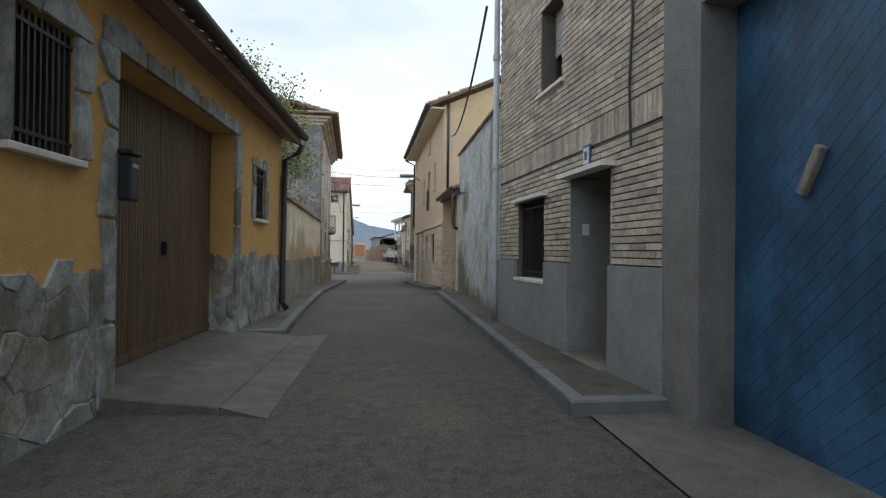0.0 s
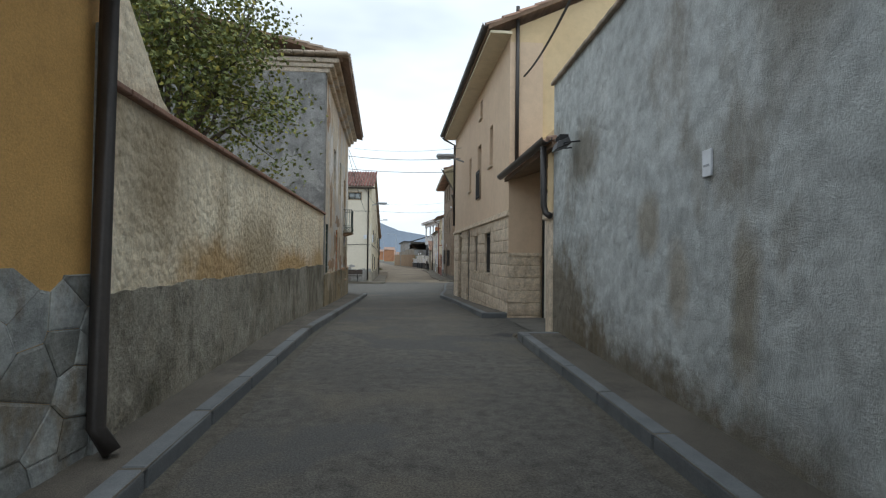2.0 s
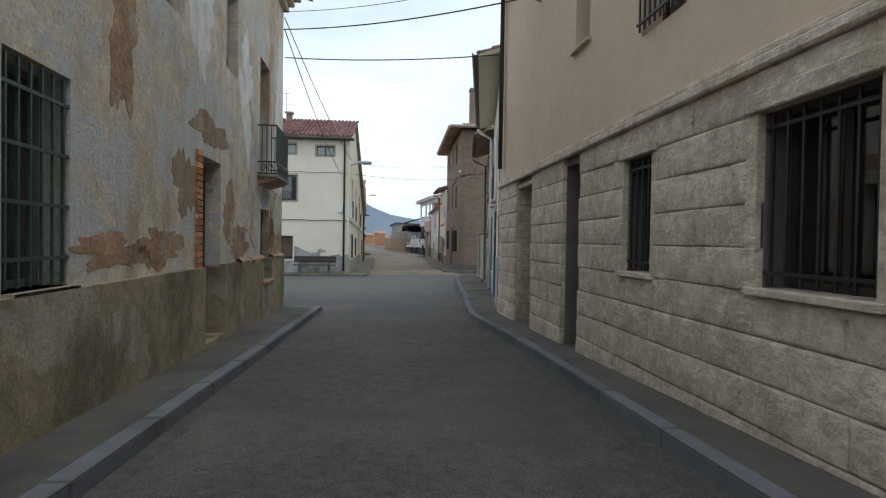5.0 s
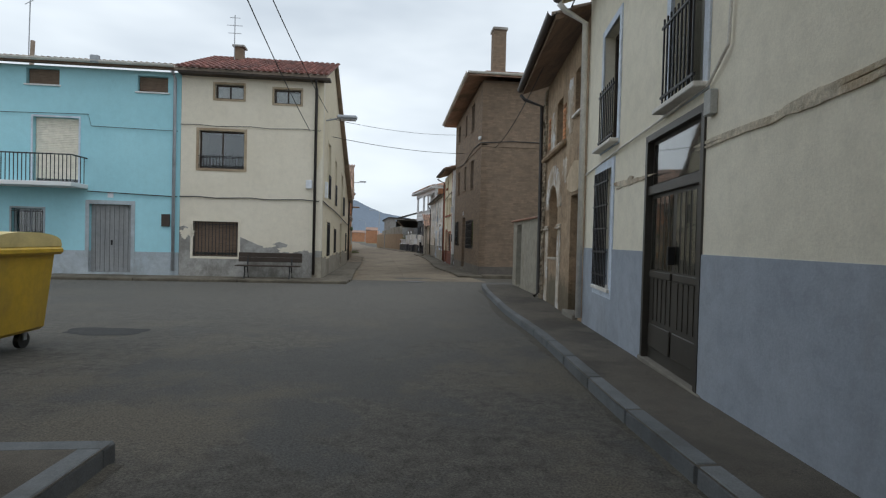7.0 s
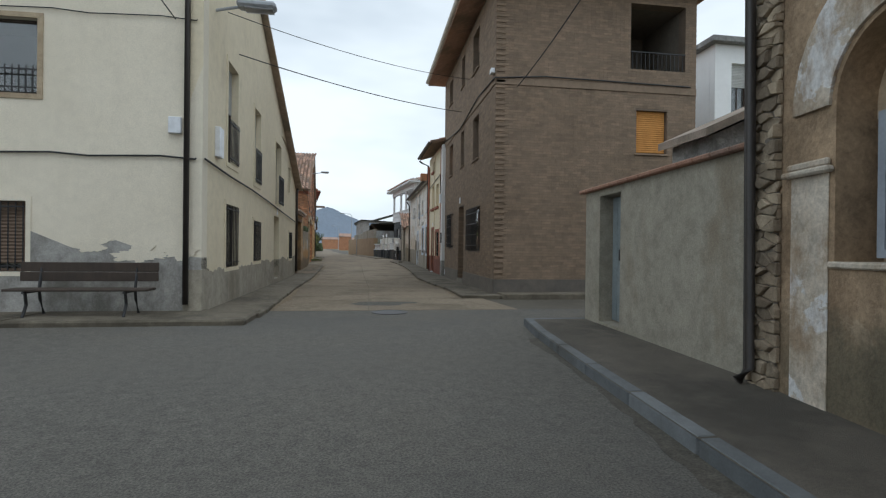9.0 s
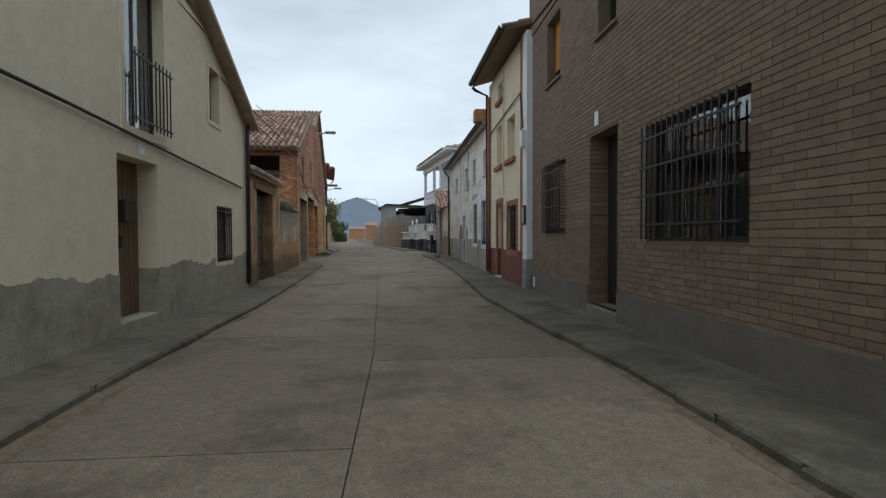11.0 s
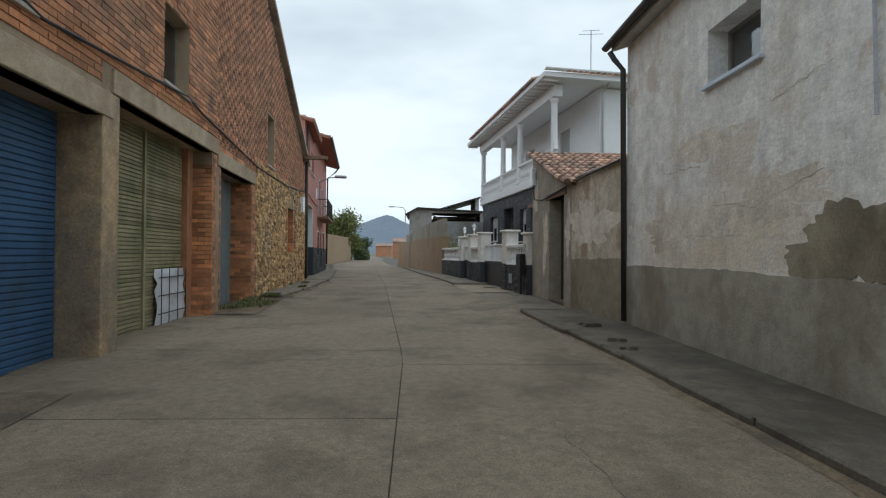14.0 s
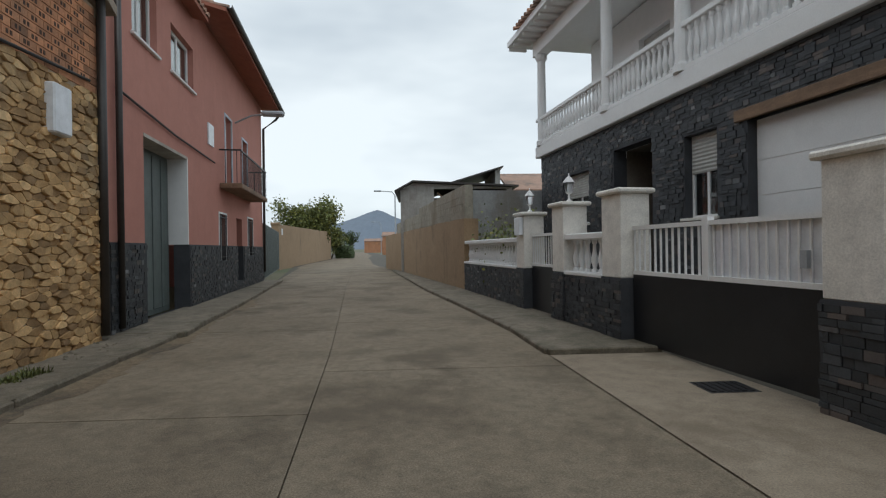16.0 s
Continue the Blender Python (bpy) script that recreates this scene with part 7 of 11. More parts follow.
e8 = [(2.85, 47.3, 8.0), (10.0, 47.3, 8.0), (10.0, 57.5, 8.0), (2.85, 57.5, 8.0)]
r8 = [(6.5, 50.8, 9.15), (6.5, 54, 9.15)]
for q in ([e8[0], e8[1], r8[0]], [e8[1], e8[2], r8[1], r8[0]], [e8[2], e8[3], r8[1]], [e8[3], e8[0], r8[0], r8[1]]):
    poly(bm, q)
    poly(bm, [(p[0], p[1], p[2] + 0.12) for p in q])
for a, b in zip(e8, e8[1:] + e8[:1]):
    poly(bm, [a, b, (b[0], b[1], 8.12), (a[0], a[1], 8.12)])
rf = part("roof", bm, M["tile"], h)
T8 = lambda s, q: Vector((s, 47.3 + (1.0 - q) * 1.0, 8.13 + (1.0 - q) * 0.34))
tagged(part("tiling", roof_tiles(T8, 3.6, 9.5, 0.2, 1.05), M["tile"], rf), kind="stuff")
gutter(h, S8, 2.8, 10.0, 0.62, 8.02, "offwhite")
gutter(h, R8, 47.25, 57.5, 0.79, 8.02, "offwhite")
ch_ = part("chimney", S8.block(4.34, 4.94, -2.2, -1.6, 8.0, 11.0), M["mortar_brown"], h)
for F_, a_, b_, w_ in ((S8, 4.34, 4.94, -1.6), (Facade((4.34, 49.48), (4.34, 50.08), (0, 50)), 49.48, 50.08, 0.0)):
    bricks(ch_, F_, a_, b_, 8.2, 10.95, [], "brick_brown", "brick_brown_run", length=0.25, h=0.075, joint=0.009, proud=0.008, vjoint=0.006, w0=w_)
part("chimney_cap", S8.block(4.28, 5.0, -2.26, -1.54, 10.95, 11.08, bev=0.02), M["concrete"], ch_)

# ---- cream and red house ----
R9 = Facade((3.47, 56.9), (3.4, 61.2), (0, 59))
h = thing("cream_red_house", (5, 59, -0.8), "cream house with brick-red base and window surrounds", "house")
D9, W9, UA, UB, T9 = (59.4, 60.02, -0.7, 1.42), (57.8, 58.7, 0.12, 1.28), (59.4, 60.1, 2.5, 3.65), (57.98, 58.78, 2.5, 3.6), (59.3, 59.9, 4.35, 4.85)
part("wall", R9.wall(57.15, 61.2, 0.12, 5.2, [D9, W9, UA, UB, T9]), M["cream"], h)
part("wall", R9.wall(57.15, 61.2, Z0, 0.12, [(59.4, 60.02, -0.7, 0.2), (57.8, 58.7, 0.1, 0.2)], w=0.01, thick=0.31), M["redbase"], h, "dark red painted base")
part("edge_strip", R9.block(56.8, 57.16, -0.3, 0.02, -0.05, 5.2), M["white"], h)
part("edge_strip", R9.block(56.8, 57.16, -0.3, 0.03, Z0, -0.05), M["plinthgrey"], h)
part("edge_strip", R9.block(57.16, 57.34, -0.05, 0.03, 0.12, 5.2), M["redpaint"], h)
window(h, R9, W9, 0.16, "wooddark", 1, bars=9, barw=-0.04, rails=3, trim="redpaint", trim_w=0.14, curtain="curtain")
for o in (UA, UB):
    window(h, R9, o, 0.2, "white", 1, blind="cream", blind_h=0.95)
    part("sill", R9.block(o[0] - 0.1, o[1] + 0.1, 0, 0.09, o[2] - 0.12, o[2] - 0.0, bev=0.01), M["redpaint"], h)
window(h, R9, T9, 0.2, "white", 0)
part("sill", R9.block(T9[0] - 0.1, T9[1] + 0.1, 0, 0.09, T9[2] - 0.12, T9[2], bev=0.01), M["redpaint"], h)
d = plank_door(h, R9, D9, 0.4, "greendoor", 4, label="dark green front door in a deep reveal")
for q in ((59.26, 59.4, -0.72, 1.56), (60.02, 60.16, -0.72, 1.56), (59.4, 60.02, 1.42, 1.56)):
    part("surround", R9.block(q[0], q[1], -0.02, 0.025, q[2], q[3]), M["redpaint"], h)
part("step", R9.block(59.4, 60.02, -0.35, 0.08, -0.78, -0.66), M["cyanplinth"], h)
part("number_plate", R9.block(59.68, 59.8, 0.0, 0.02, 1.62, 1.8, bev=0.003), M["plaque"], h)
part("meter_box", R9.block(59.0, 59.18, 0, 0.015, 0.9, 1.35, bev=0.004), M["sandplaster"], h)
part("meter_box", R9.block(56.86, 57.06, 0.02, 0.12, 2.55, 2.95, bev=0.01), M["plaque"], h)
mb_ = part("meter_box", R9.block(56.84, 57.08, 0.02, 0.07, 0.75, 1.2, bev=0.01), M["wooddark"], h)
part("meter_window", R9.block(56.87, 57.05, 0.07, 0.074, 0.79, 1.16), M["steelgrey"], mb_)
part("wall_cable", tube([R9.P(61.1, 0.05, 3.6), R9.P(60, 0.03, 3.72), R9.P(58.9, 0.03, 3.8), R9.P(57.3, 0.04, 3.9), R9.P(57, 0.06, 3.0)], 0.018, 6), M["cable"], h)
part("wall_cable", tube([R9.P(59.15, 0.02, 1.6), R9.P(59.18, 0.02, 2.4), R9.P(59.15, 0.02, 5.0)], 0.02, 6), M["cream"], h)
part("wall", shell(R9, 57.0, 61.2, 8, Z0, 5.2), M["cream"], h)
roof(h, R9, 56.9, 61.3, 5.2, 0.5, 8, 0.3, "tile", tile_rows=0.7)
gutter(h, R9, 56.9, 61.4, 0.56, 5.2)
downpipe(h, [R9.P(61.15, 0.56, 5.15), R9.P(61.15, 0.45, 5.05), R9.P(61.18, 0.08, 4.9), R9.P(61.2, 0.07, -0.62)], 0.045, "gutterdark")
downpipe(h, [R9.P(61.0, 0.06, 4.8), R9.P(61.02, 0.06, -0.6)], 0.05, "redpaint")

# ---- peeling white house ----
R10 = Facade((3.38, 61.3), (3.33, 72.4), (0, 66))
h = thing("white_house", (5, 67, -0.7), "long low house with peeling whitewash and bare cement base", "house")
o10 = [(61.72, 62.5, 0.2, 1.68), (63.5, 64.3, 0.22, 1.66), (66.5, 67.2, -0.55, 1.35), (63.8, 64.5, 2.45, 3.35), (65.95, 66.65, 2.45, 3.3), (69.1, 70.05, 2.58, 3.25), (61.6, 62.2, 2.5, 3.35)]
part("wall", R10.wall(61.25, 72.45, 0.3, 4.05, o10), M["whiteold"], h)
part("wall", R10.wall(61.25, 72.45, Z0, ragged(61.25, 72.45, 0.36, 0.03, 0.12, 5), [(66.5, 67.2, -0.55, 0.6), (61.72, 62.5, 0.2, 0.6), (63.5, 64.3, 0.22, 0.6)], w=0.012, thick=0.31), M["beigecement"], h, "bare cement base")
for i, (s, z, rs, rz, mt) in enumerate(((62.95, 0.95, 0.3, 0.25, "whitepeel"), (63.1, 2.3, 0.5, 0.12, "whitepeel"), (64.85, 0.9, 0.4, 0.25, "whitepeel"), (65.2, 1.75, 0.6, 0.12, "whitepeel"), (65.3, 1.2, 0.4, 0.16, "whitepeel"),
                                        (68.9, 1.1, 0.7, 0.2, "whitepeel"), (70.8, 0.8, 0.8, 0.25, "whitepeel"), (64.1, 1.95, 0.7, 0.09, "palecement"), (70.2, 1.9, 0.7, 0.15, "whitepeel"))):
    flake(h, R10, s, z, rs, rz, mt, 40 + i, th=0.003, fray=0.45, label="flaked whitewash showing older plaster")
for o in o10[:2]:
    window(h, R10, o, 0.22, "wooddark", 1, bars=5, barw=-0.05, rails=3, trim="bluewhite", trim_w=0.14, barx=0.006)
for o in o10[3:]:
    window(h, R10, o, 0.25, "woodgrey", 0, sill="bluewhite")
d = plank_door(h, R10, o10[2], 0.2, "woodgrey", 4, label="weathered grey plank door")
part("kick_plate", R10.block(66.55, 67.15, -0.19, -0.18, -0.5, 0.2), M["greydoor"], d)
for q in ((66.34, 66.5, -0.6, 1.58), (67.2, 67.36, -0.6, 1.58), (66.5, 67.2, 1.35, 1.58)):
    part("surround", R10.block(q[0], q[1], -0.02, 0.02, q[2], q[3]), M["bluewhite"], h)
part("number_plate", R10.block(66.8, 66.95, 0.02, 0.035, 1.4, 1.53, bev=0.002), M["plaque"], h)
for i, (a, b, z, hh) in enumerate(((67.4, 68.7, 0.22, 0.75), (65.85, 66.4, 0.3, 0.55))):
    flake(h, R10, (a + b) / 2, z + hh / 2, (b - a) / 2, hh / 2, "cementplinth", i + 3, "render_patch", 0.01, label="dark cement repair patch", fray=0.3)
for k, (pts, wd) in enumerate((([(61.5, 2.5), (62.1, 2.25), (62.8, 2.2), (63.3, 2.0), (64.2, 1.95), (65.0, 1.8)], 0.014), ([(64.4, 2.3), (65.2, 2.15), (65.4, 1.95)], 0.01), ([(62.6, 1.0), (63.0, 1.3), (63.4, 1.35)], 0.01), ([(64.4, 0.75), (65.2, 0.7), (65.9, 0.85)], 0.009), ([(68.3, 1.3), (69.2, 1.05), (70.0, 1.15)], 0.01), ([(69.6, 0.75), (70.6, 0.8), (71.4, 0.7)], 0.009), ([(68.2, 2.2), (69.0, 2.05)], 0.008), ([(70.2, 1.65), (71.2, 1.7)], 0.008))):
    wall_crack(h, R10, pts, wd, 400 + k, "dirtyplaster")
part("meter_box", R10.block(65.4, 65.65, 0, 0.1, 2.3, 2.75, bev=0.01), M["steelgrey"], h)
part("wall_cable", tube([R10.P(65.45, 0.04, 3.9), R10.P(65.5, 0.04, 2.2), R10.P(65.7, 0.03, 2.0), R10.P(65.9, 0.03, 1.9)], 0.015, 6), M["cable"], h)
part("wall_cable", tube([R10.P(67.8, 0.04, 3.9), R10.P(67.75, 0.04, 1.6)], 0.015, 6), M["zinc"], h)
part("wall", shell(R10, 61.25, 72.45, 8, Z0, 4.05), M["whiteold"], h)
roof(h, R10, 61.2, 72.6, 4.02, 0.22, 8, 0.33, "tile_old", tile_rows=0.8, under="lintel")
gutter(h, R10, 61.2, 72.7, 0.29, 4.0, r=0.07)
downpipe(h, [R10.P(72.5, 0.29, 3.98), R10.P(72.48, 0.22, 3.85), R10.P(72.42, 0.09, 3.65), R10.P(72.38, 0.08, -0.55)], 0.045)
bm = R10.block(61.2, 61.55, -0.3, 0.45, 4.1, 4.5, bev=0.02)
part("chimney_stub", bm, M["brick_red_run"], h)

# ---- ruined porch with tile roof ----
R11 = Facade((3.33, 72.4), (3.05, 78.8), (0, 75))
h = thing("old_porch", (4, 75.5, -0.65), "old mud-plastered outbuilding with sloping clay-tile roof and dark doorway", "outbuilding")
part("wall", R11.wall(72.5, 75.25, Z0, [(72.5, 2.12), (75.25, 2.22)], thick=0.4), M["dirtyplaster"], h)
part("base_render", R11.wall(72.5, 75.25, Z0, ragged(72.5, 75.25, 0.45, 0.05, 0.1, 6), thick=0.02, w=0.012), M["cementplinth"], h, "bare cement base")
flake(h, R11, 74.2, 1.15, 0.95, 0.5, "whitepeel", 70, th=0.004, fray=0.5, label="pale newer plaster patch")
flake(h, R11, 75.5, 1.1, 0.16, 0.5, "whitepeel", 71, th=0.008, fray=0.35, label="remaining whitewash")
flake(h, R11, 78.3, 2.2, 0.18, 0.5, "oldplaster", 72, th=0.006, label="remaining pale plaster", fray=0.15)
flake(h, R11, 77.35, 0.9, 0.2, 0.7, "whitepeel", 73, th=0.008, fray=0.4, label="remaining whitewash")
part("wall", R11.wall(75.25, 78.7, Z0, [(75.25, 2.2), (78.7, 3.4)], [(75.8, 77.0, -0.62, 1.95)], thick=0.4), M["beigecement"], h)
plank_door(h, R11, (75.78, 77.02, -0.64, 1.97), 0.32, "wooddark", 7, label="dark old plank door")
part("threshold", R11.block(75.8, 77.0, -0.35, 0.02, Z0, -0.6), M["dirt"], h)
part("lintel", R11.block(75.6, 77.25, -0.35, 0.03, 1.95, 2.1, bev=0.01), M["woodbeam"], h)
T11 = lambda s, q: Vector((s, 78.75 - q, 3.5 - q * 0.36))
bm = bmesh.new()
hexa(bm, [(2.98, 78.8, 3.42), (7.5, 78.8, 3.42), (7.5, 75.0, 2.07), (2.98, 75.0, 2.07), (2.98, 78.8, 3.5), (7.5, 78.8, 3.5), (7.5, 75.0, 2.13), (2.98, 75.0, 2.13)])
rf = part("roof", bm, M["woodbeam"], h)
tagged(part("tiling", roof_tiles(T11, 2.85, 7.5, 0.0, 3.9, jitter=0.025), M["tile"], rf), kind="stuff")
part("wall", R11.block(72.5, 78.7, -5.0, -4.8, Z0, 2.1), M["adobe"], h)
for i in range(8):
    s = 72.5 + i * 0.34
    part("coping_tile", R11.block(s, s + 0.33, -0.45, 0.05, 2.13 + i * 0.01, 2.2 + i * 0.01, bev=0.02), M["tile_old"], h)
part("meter_box", R11.block(78.3, 78.6, 0, 0.12, 2.5, 3.0, bev=0.02), M["plaque"], h)
part("wall_cable", tube([R11.P(78.4, 0.06, 2.5), R11.P(78.3, 0.06, 2.1), R11.P(77.5, 0.05, 2.0), R11.P(76, 0.05, 2.08), R11.P(75.2, 0.06, 2.12), R11.P(74, 0.07, 2.16), R11.P(72.6, 0.07, 2.17)], 0.02, 6), M["cable"], h)

# ---- villa ----
FV = Facade((3.1, 92.0), (4.6, 82.0), (0, 85))
h = thing("villa", (6, 87, -0.65), "white two-storey villa with dark slate ground floor and columned balcony", "villa")
vo = [(86.75, 88.1, -0.65, 2.7), (85.1, 85.85, 1.1, 2.5), (82.3, 84.5, -0.65, 2.45), (89.2, 90.5, 1.2, 2.48)]
vw = part("wall", FV.wall(81.9, 92.0, Z0, 3.25, vo), M["slate_back"], h)


def slate_clad(parent, F, s0, s1, z0, z1, ops, seed, w0=0.0):
    """Split slate strips over a wall, as one mass."""
    rnd = random.Random(seed)
    verts, faces = [], []
    z = z0
    while z < z1 - 0.03:
        hh = min(rnd.choice([0.045, 0.06, 0.08]), z1 - z)
        s = s0
        while s < s1:
            ln = rnd.uniform(0.07, 0.19)
            a, b = s + 0.003, min(s + ln, s1) - 0.004
            s += ln
            if b - a < 0.03 or any(a < o[1] and b > o[0] and z < o[3] and z + hh > o[2] for o in ops):
                continue
            pr = w0 + rnd.uniform(0.008, 0.028)
            i = len(verts)
            verts += [F.P(a, w0, z), F.P(b, w0, z), F.P(b, pr, z), F.P(a, pr, z), F.P(a, w0, z + hh - 0.005), F.P(b, w0, z + hh - 0.005), F.P(b, pr, z + hh - 0.005), F.P(a, pr, z + hh - 0.005)]
            faces += [tuple(i + k for k in f) for f in ((3, 2, 6, 7), (0, 3, 7, 4), (2, 1, 5, 6), (7, 6, 5, 4), (0, 1, 2, 3))]
        z += hh
    me = bpy.data.meshes.new("slate_cladding")
    me.from_pydata(verts, [], faces)
    me.materials.append(M["slate"])
    return tagged(hang(new("slate_cladding", me), parent), kind="stuff")


slate_clad(vw, FV, 81.9, 92.0, -0.65, 3.25, vo, 21)
# doorway box with the shade put into its wall colour
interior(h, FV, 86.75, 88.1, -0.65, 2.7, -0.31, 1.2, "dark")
window(h, FV, vo[1], 0.15, "white", 1, sill="offwhite", blind="blindgrey", blind_h=0.65)
window(h, FV, vo[3], 0.15, "white", 1, sill="offwhite", blind="blindgrey", blind_h=0.6)
vg = part("garage_door", FV.block(82.3, 84.5, -0.2, -0.16, -0.65, 2.45), M["white"], h, "plain white garage door")
for i in range(6):
    part("door_section", FV.block(82.32, 84.48, -0.16, -0.15, -0.64 + i * 0.5, -0.16 + i * 0.5), M["white"], vg)
part("lintel", FV.block(82.1, 84.7, -0.1, 0.06, 2.45, 2.62, bev=0.01), M["woodbeam"], h, "brown timber lintel")
part("balcony_slab", FV.block(81.8, 92.15, -1.6, 0.14, 3.25, 3.58, bev=0.02), M["white"], h)
part("handrail", FV.block(81.85, 92.1, -0.02, 0.14, 4.3, 4.4, bev=0.015), M["white"], h)
part("handrail", FV.block(81.85, 92.1, 0.0, 0.12, 3.58, 3.66, bev=0.01), M["white"], h)
bal = None


def baluster_mesh(hh):
    bm = bmesh.new()
    k = hh / 0.64
    lathe(bm, (0, 0, 0), [(0.05, 0), (0.05, 0.05 * k), (0.028, 0.08 * k), (0.05, 0.2 * k), (0.055, 0.26 * k), (0.03, 0.42 * k), (0.026, 0.54 * k), (0.045, 0.58 * k), (0.05, 0.64 * k)], 8)
    me = bpy.data.meshes.new("baluster")
    bmesh.ops.recalc_face_normals(bm, faces=bm.faces)
    bm.to_mesh(me)
    bm.free()
    me.materials.append(M["white"])
    return me


bal = baluster_mesh(0.64)
cols = [82.1, 85.8, 88.25, 91.85]
for i in range(62):
    s = 82.0 + i * 0.163
    if all(abs(s - c) > 0.17 for c in cols):
        ob = new("baluster", bal)
        ob.location = FV.P(s, 0.06, 3.66)
        hang(ob, h)
for c in cols:
    bm = bmesh.new()
    lathe(bm, FV.P(c, 0.04, 3.58), [(0.17, 0), (0.17, 0.12), (0.13, 0.16), (0.125, 1.3), (0.115, 2.42), (0.15, 2.48), (0.17, 2.52), (0.17, 2.62)], 14)
    part("column", bm, M["white"], h, smooth=False)
part("beam", FV.block(81.8, 92.1, -0.14, 0.2, 6.2, 6.62, bev=0.01), M["white"], h)
VB = Facade(FV.P(92, -1.6, 0).xy, FV.P(82, -1.6, 0).xy, (0, 85))
part("wall", VB.wall(82.3, 92.0, 3.4, 6.62, [(84.6, 85.6, 3.6, 5.8), (88.6, 89.8, 3.6, 5.8)]), M["white"], h)
for o in ((84.6, 85.6, 3.6, 5.8), (88.6, 89.8, 3.6, 5.8)):
    window(h, VB, o, 0.15, "wooddark", 1, blind="blindgrey", blind_h=1.2)
e0, e1, e2, e3 = FV.P(81.9, 0, 0), FV.P(92.0, 0, 0), FV.P(92.0, -9, 0), FV.P(81.9, -9, 0)
SV = Facade(e0.xy, e3.xy, (4, 70))
part("wall", SV.wall(min(e0.x, e3.x) + 1.6, max(e0.x, e3.x), Z0, 6.62, thick=0.3), M["white"], h)
part("wall", SV.wall(min(e0.x, e3.x), min(e0.x, e3.x) + 1.6, Z0, 3.25, thick=0.3), M["white"], h)
SW = Facade(e1.xy, e2.xy, (4, 110))
part("wall", SW.wall(min(e1.x, e2.x), max(e1.x, e2.x), Z0, 3.25, thick=0.3), M["slate_back"], h)
part("wall", SW.wall(min(e1.x, e2.x) + 1.6, max(e1.x, e2.x), 3.25, 6.62, thick=0.3), M["white"], h)
bm = bmesh.new()
ev = [FV.P(81.2, 0.8, 6.66), FV.P(92.6, 0.8, 6.66), FV.P(92.6, -9.6, 6.66), FV.P(81.2, -9.6, 6.66)]
rd = [FV.P(86.0, -4.4, 8.6), FV.P(88.0, -4.4, 8.6)]
up = Vector((0, 0, 0.16))
poly(bm, ev, 0)
for a, b in zip(ev, ev[1:] + ev[:1]):
    poly(bm, [a, b, b + up, a + up], 0)
for q in ([ev[0], ev[1], rd[1], rd[0]], [ev[1], ev[2], rd[1]], [ev[2], ev[3], rd[0], rd[1]], [ev[3], ev[0], rd[0]]):
    poly(bm, [p + up for p in q], 1)
rf = part("roof", bm, [M["white"], M["tile"]], h)
for i in range(30):
    s = 81.4 + i * 0.385
    part("rafter_end", FV.block(s, s + 0.08, 0.2, 0.74, 6.58, 6.655), M["white"], rf)
TV = lambda s, q: FV.P(s, 0.8 - q, 6.84 + q * 0.37)
tagged(part("tiling", roof_tiles(lambda s, q: TV(s, -q), 82.0, 91.8, -0.7, 0.05), M["tile"], rf), kind="stuff")
SE = Facade(ev[0].xy, ev[3].xy, (4, 70))
x0_, x1_ = min(ev[0].x, ev[3].x), max(ev[0].x, ev[3].x)
tagged(part("tiling", roof_tiles(lambda s, q: SE.P(s, q, 6.84 - q * 0.4), x0_ + 0.75, x1_ - 0.75, -0.7, 0.05), M["tile"], rf), kind="stuff")
gutter(h, SE, x0_, x1_, 0.06, 6.8, "white")
downpipe(h, [SV.P(min(e0.x, e3.x) + 1.7, 0.5, 6.7), SV.P(min(e0.x, e3.x) + 1.7, 0.08, 6.4), SV.P(min(e0.x, e3.x) + 1.7, 0.08, 1.0)], 0.05, "white")
an = thing("roof_antenna", (6.5, 84, 7.6), "thin metal television antenna on the villa roof", "antenna")
part("mast", tube([(6.5, 84, 7.3), (6.5, 84, 9.6)], 0.02, 6), M["steelgrey"], an)
for z, l in ((9.55, 0.35), (9.4, 0.5)):
    part("dipole", tube([(6.5 - l, 84, z), (6.5 + l, 84, z + 0.05)], 0.012, 5), M["steelgrey"], an)

# ---- fence of the villa ----
FF = Facade((2.26, 83.0), (0.82, 92.3), (0, 88))
h = thing("garden_wall", (1.5, 86, -0.65), "slate garden wall with white balustrade and white pillars", "wall")


def pillar(s0, s1, ztop, lantern=False):
    p = part("pillar", FF.block(s0, s1, -0.42, 0.03, Z0, 0.23), M["slate_back"], h, "dark slate pillar base")
    slate_clad(p, FF, s0, s1, -0.65, 0.22, [], int(s0 * 10), 0.03)
    part("pillar_shaft", FF.block(s0 + 0.01, s1 - 0.01, -0.41, 0.02, 0.23, ztop - 0.07, bev=0.01), M["offwhite"], p)
    part("pillar_cap", FF.block(s0 - 0.05, s1 + 0.05, -0.47, 0.08, ztop - 0.07, ztop, bev=0.02), M["offwhite"], p)
    if lantern:
        c = FF.P((s0 + s1) / 2, -0.2, ztop)
        la = thing("lantern", c, "small white lantern standing on a garden pillar", "lantern", "pillar lanterns")
        bm = bmesh.new()
        lathe(bm, c, [(0.05, 0), (0.05, 0.03), (0.02, 0.06), (0.02, 0.14), (0.06, 0.17)], 8)
        part("stem", bm, M["white"], la)
        bm = bmesh.new()
        lathe(bm, c, [(0.06, 0.17), (0.09, 0.34)], 6)
        part("glass_body", bm, M["frostglass"], la)
        bm = bmesh.new()
        lathe(bm, c, [(0.11, 0.34), (0.05, 0.42), (0.015, 0.45), (0.01, 0.5)], 6)
        part("cap", bm, M["white"], la)


bal2 = baluster_mesh(0.5)


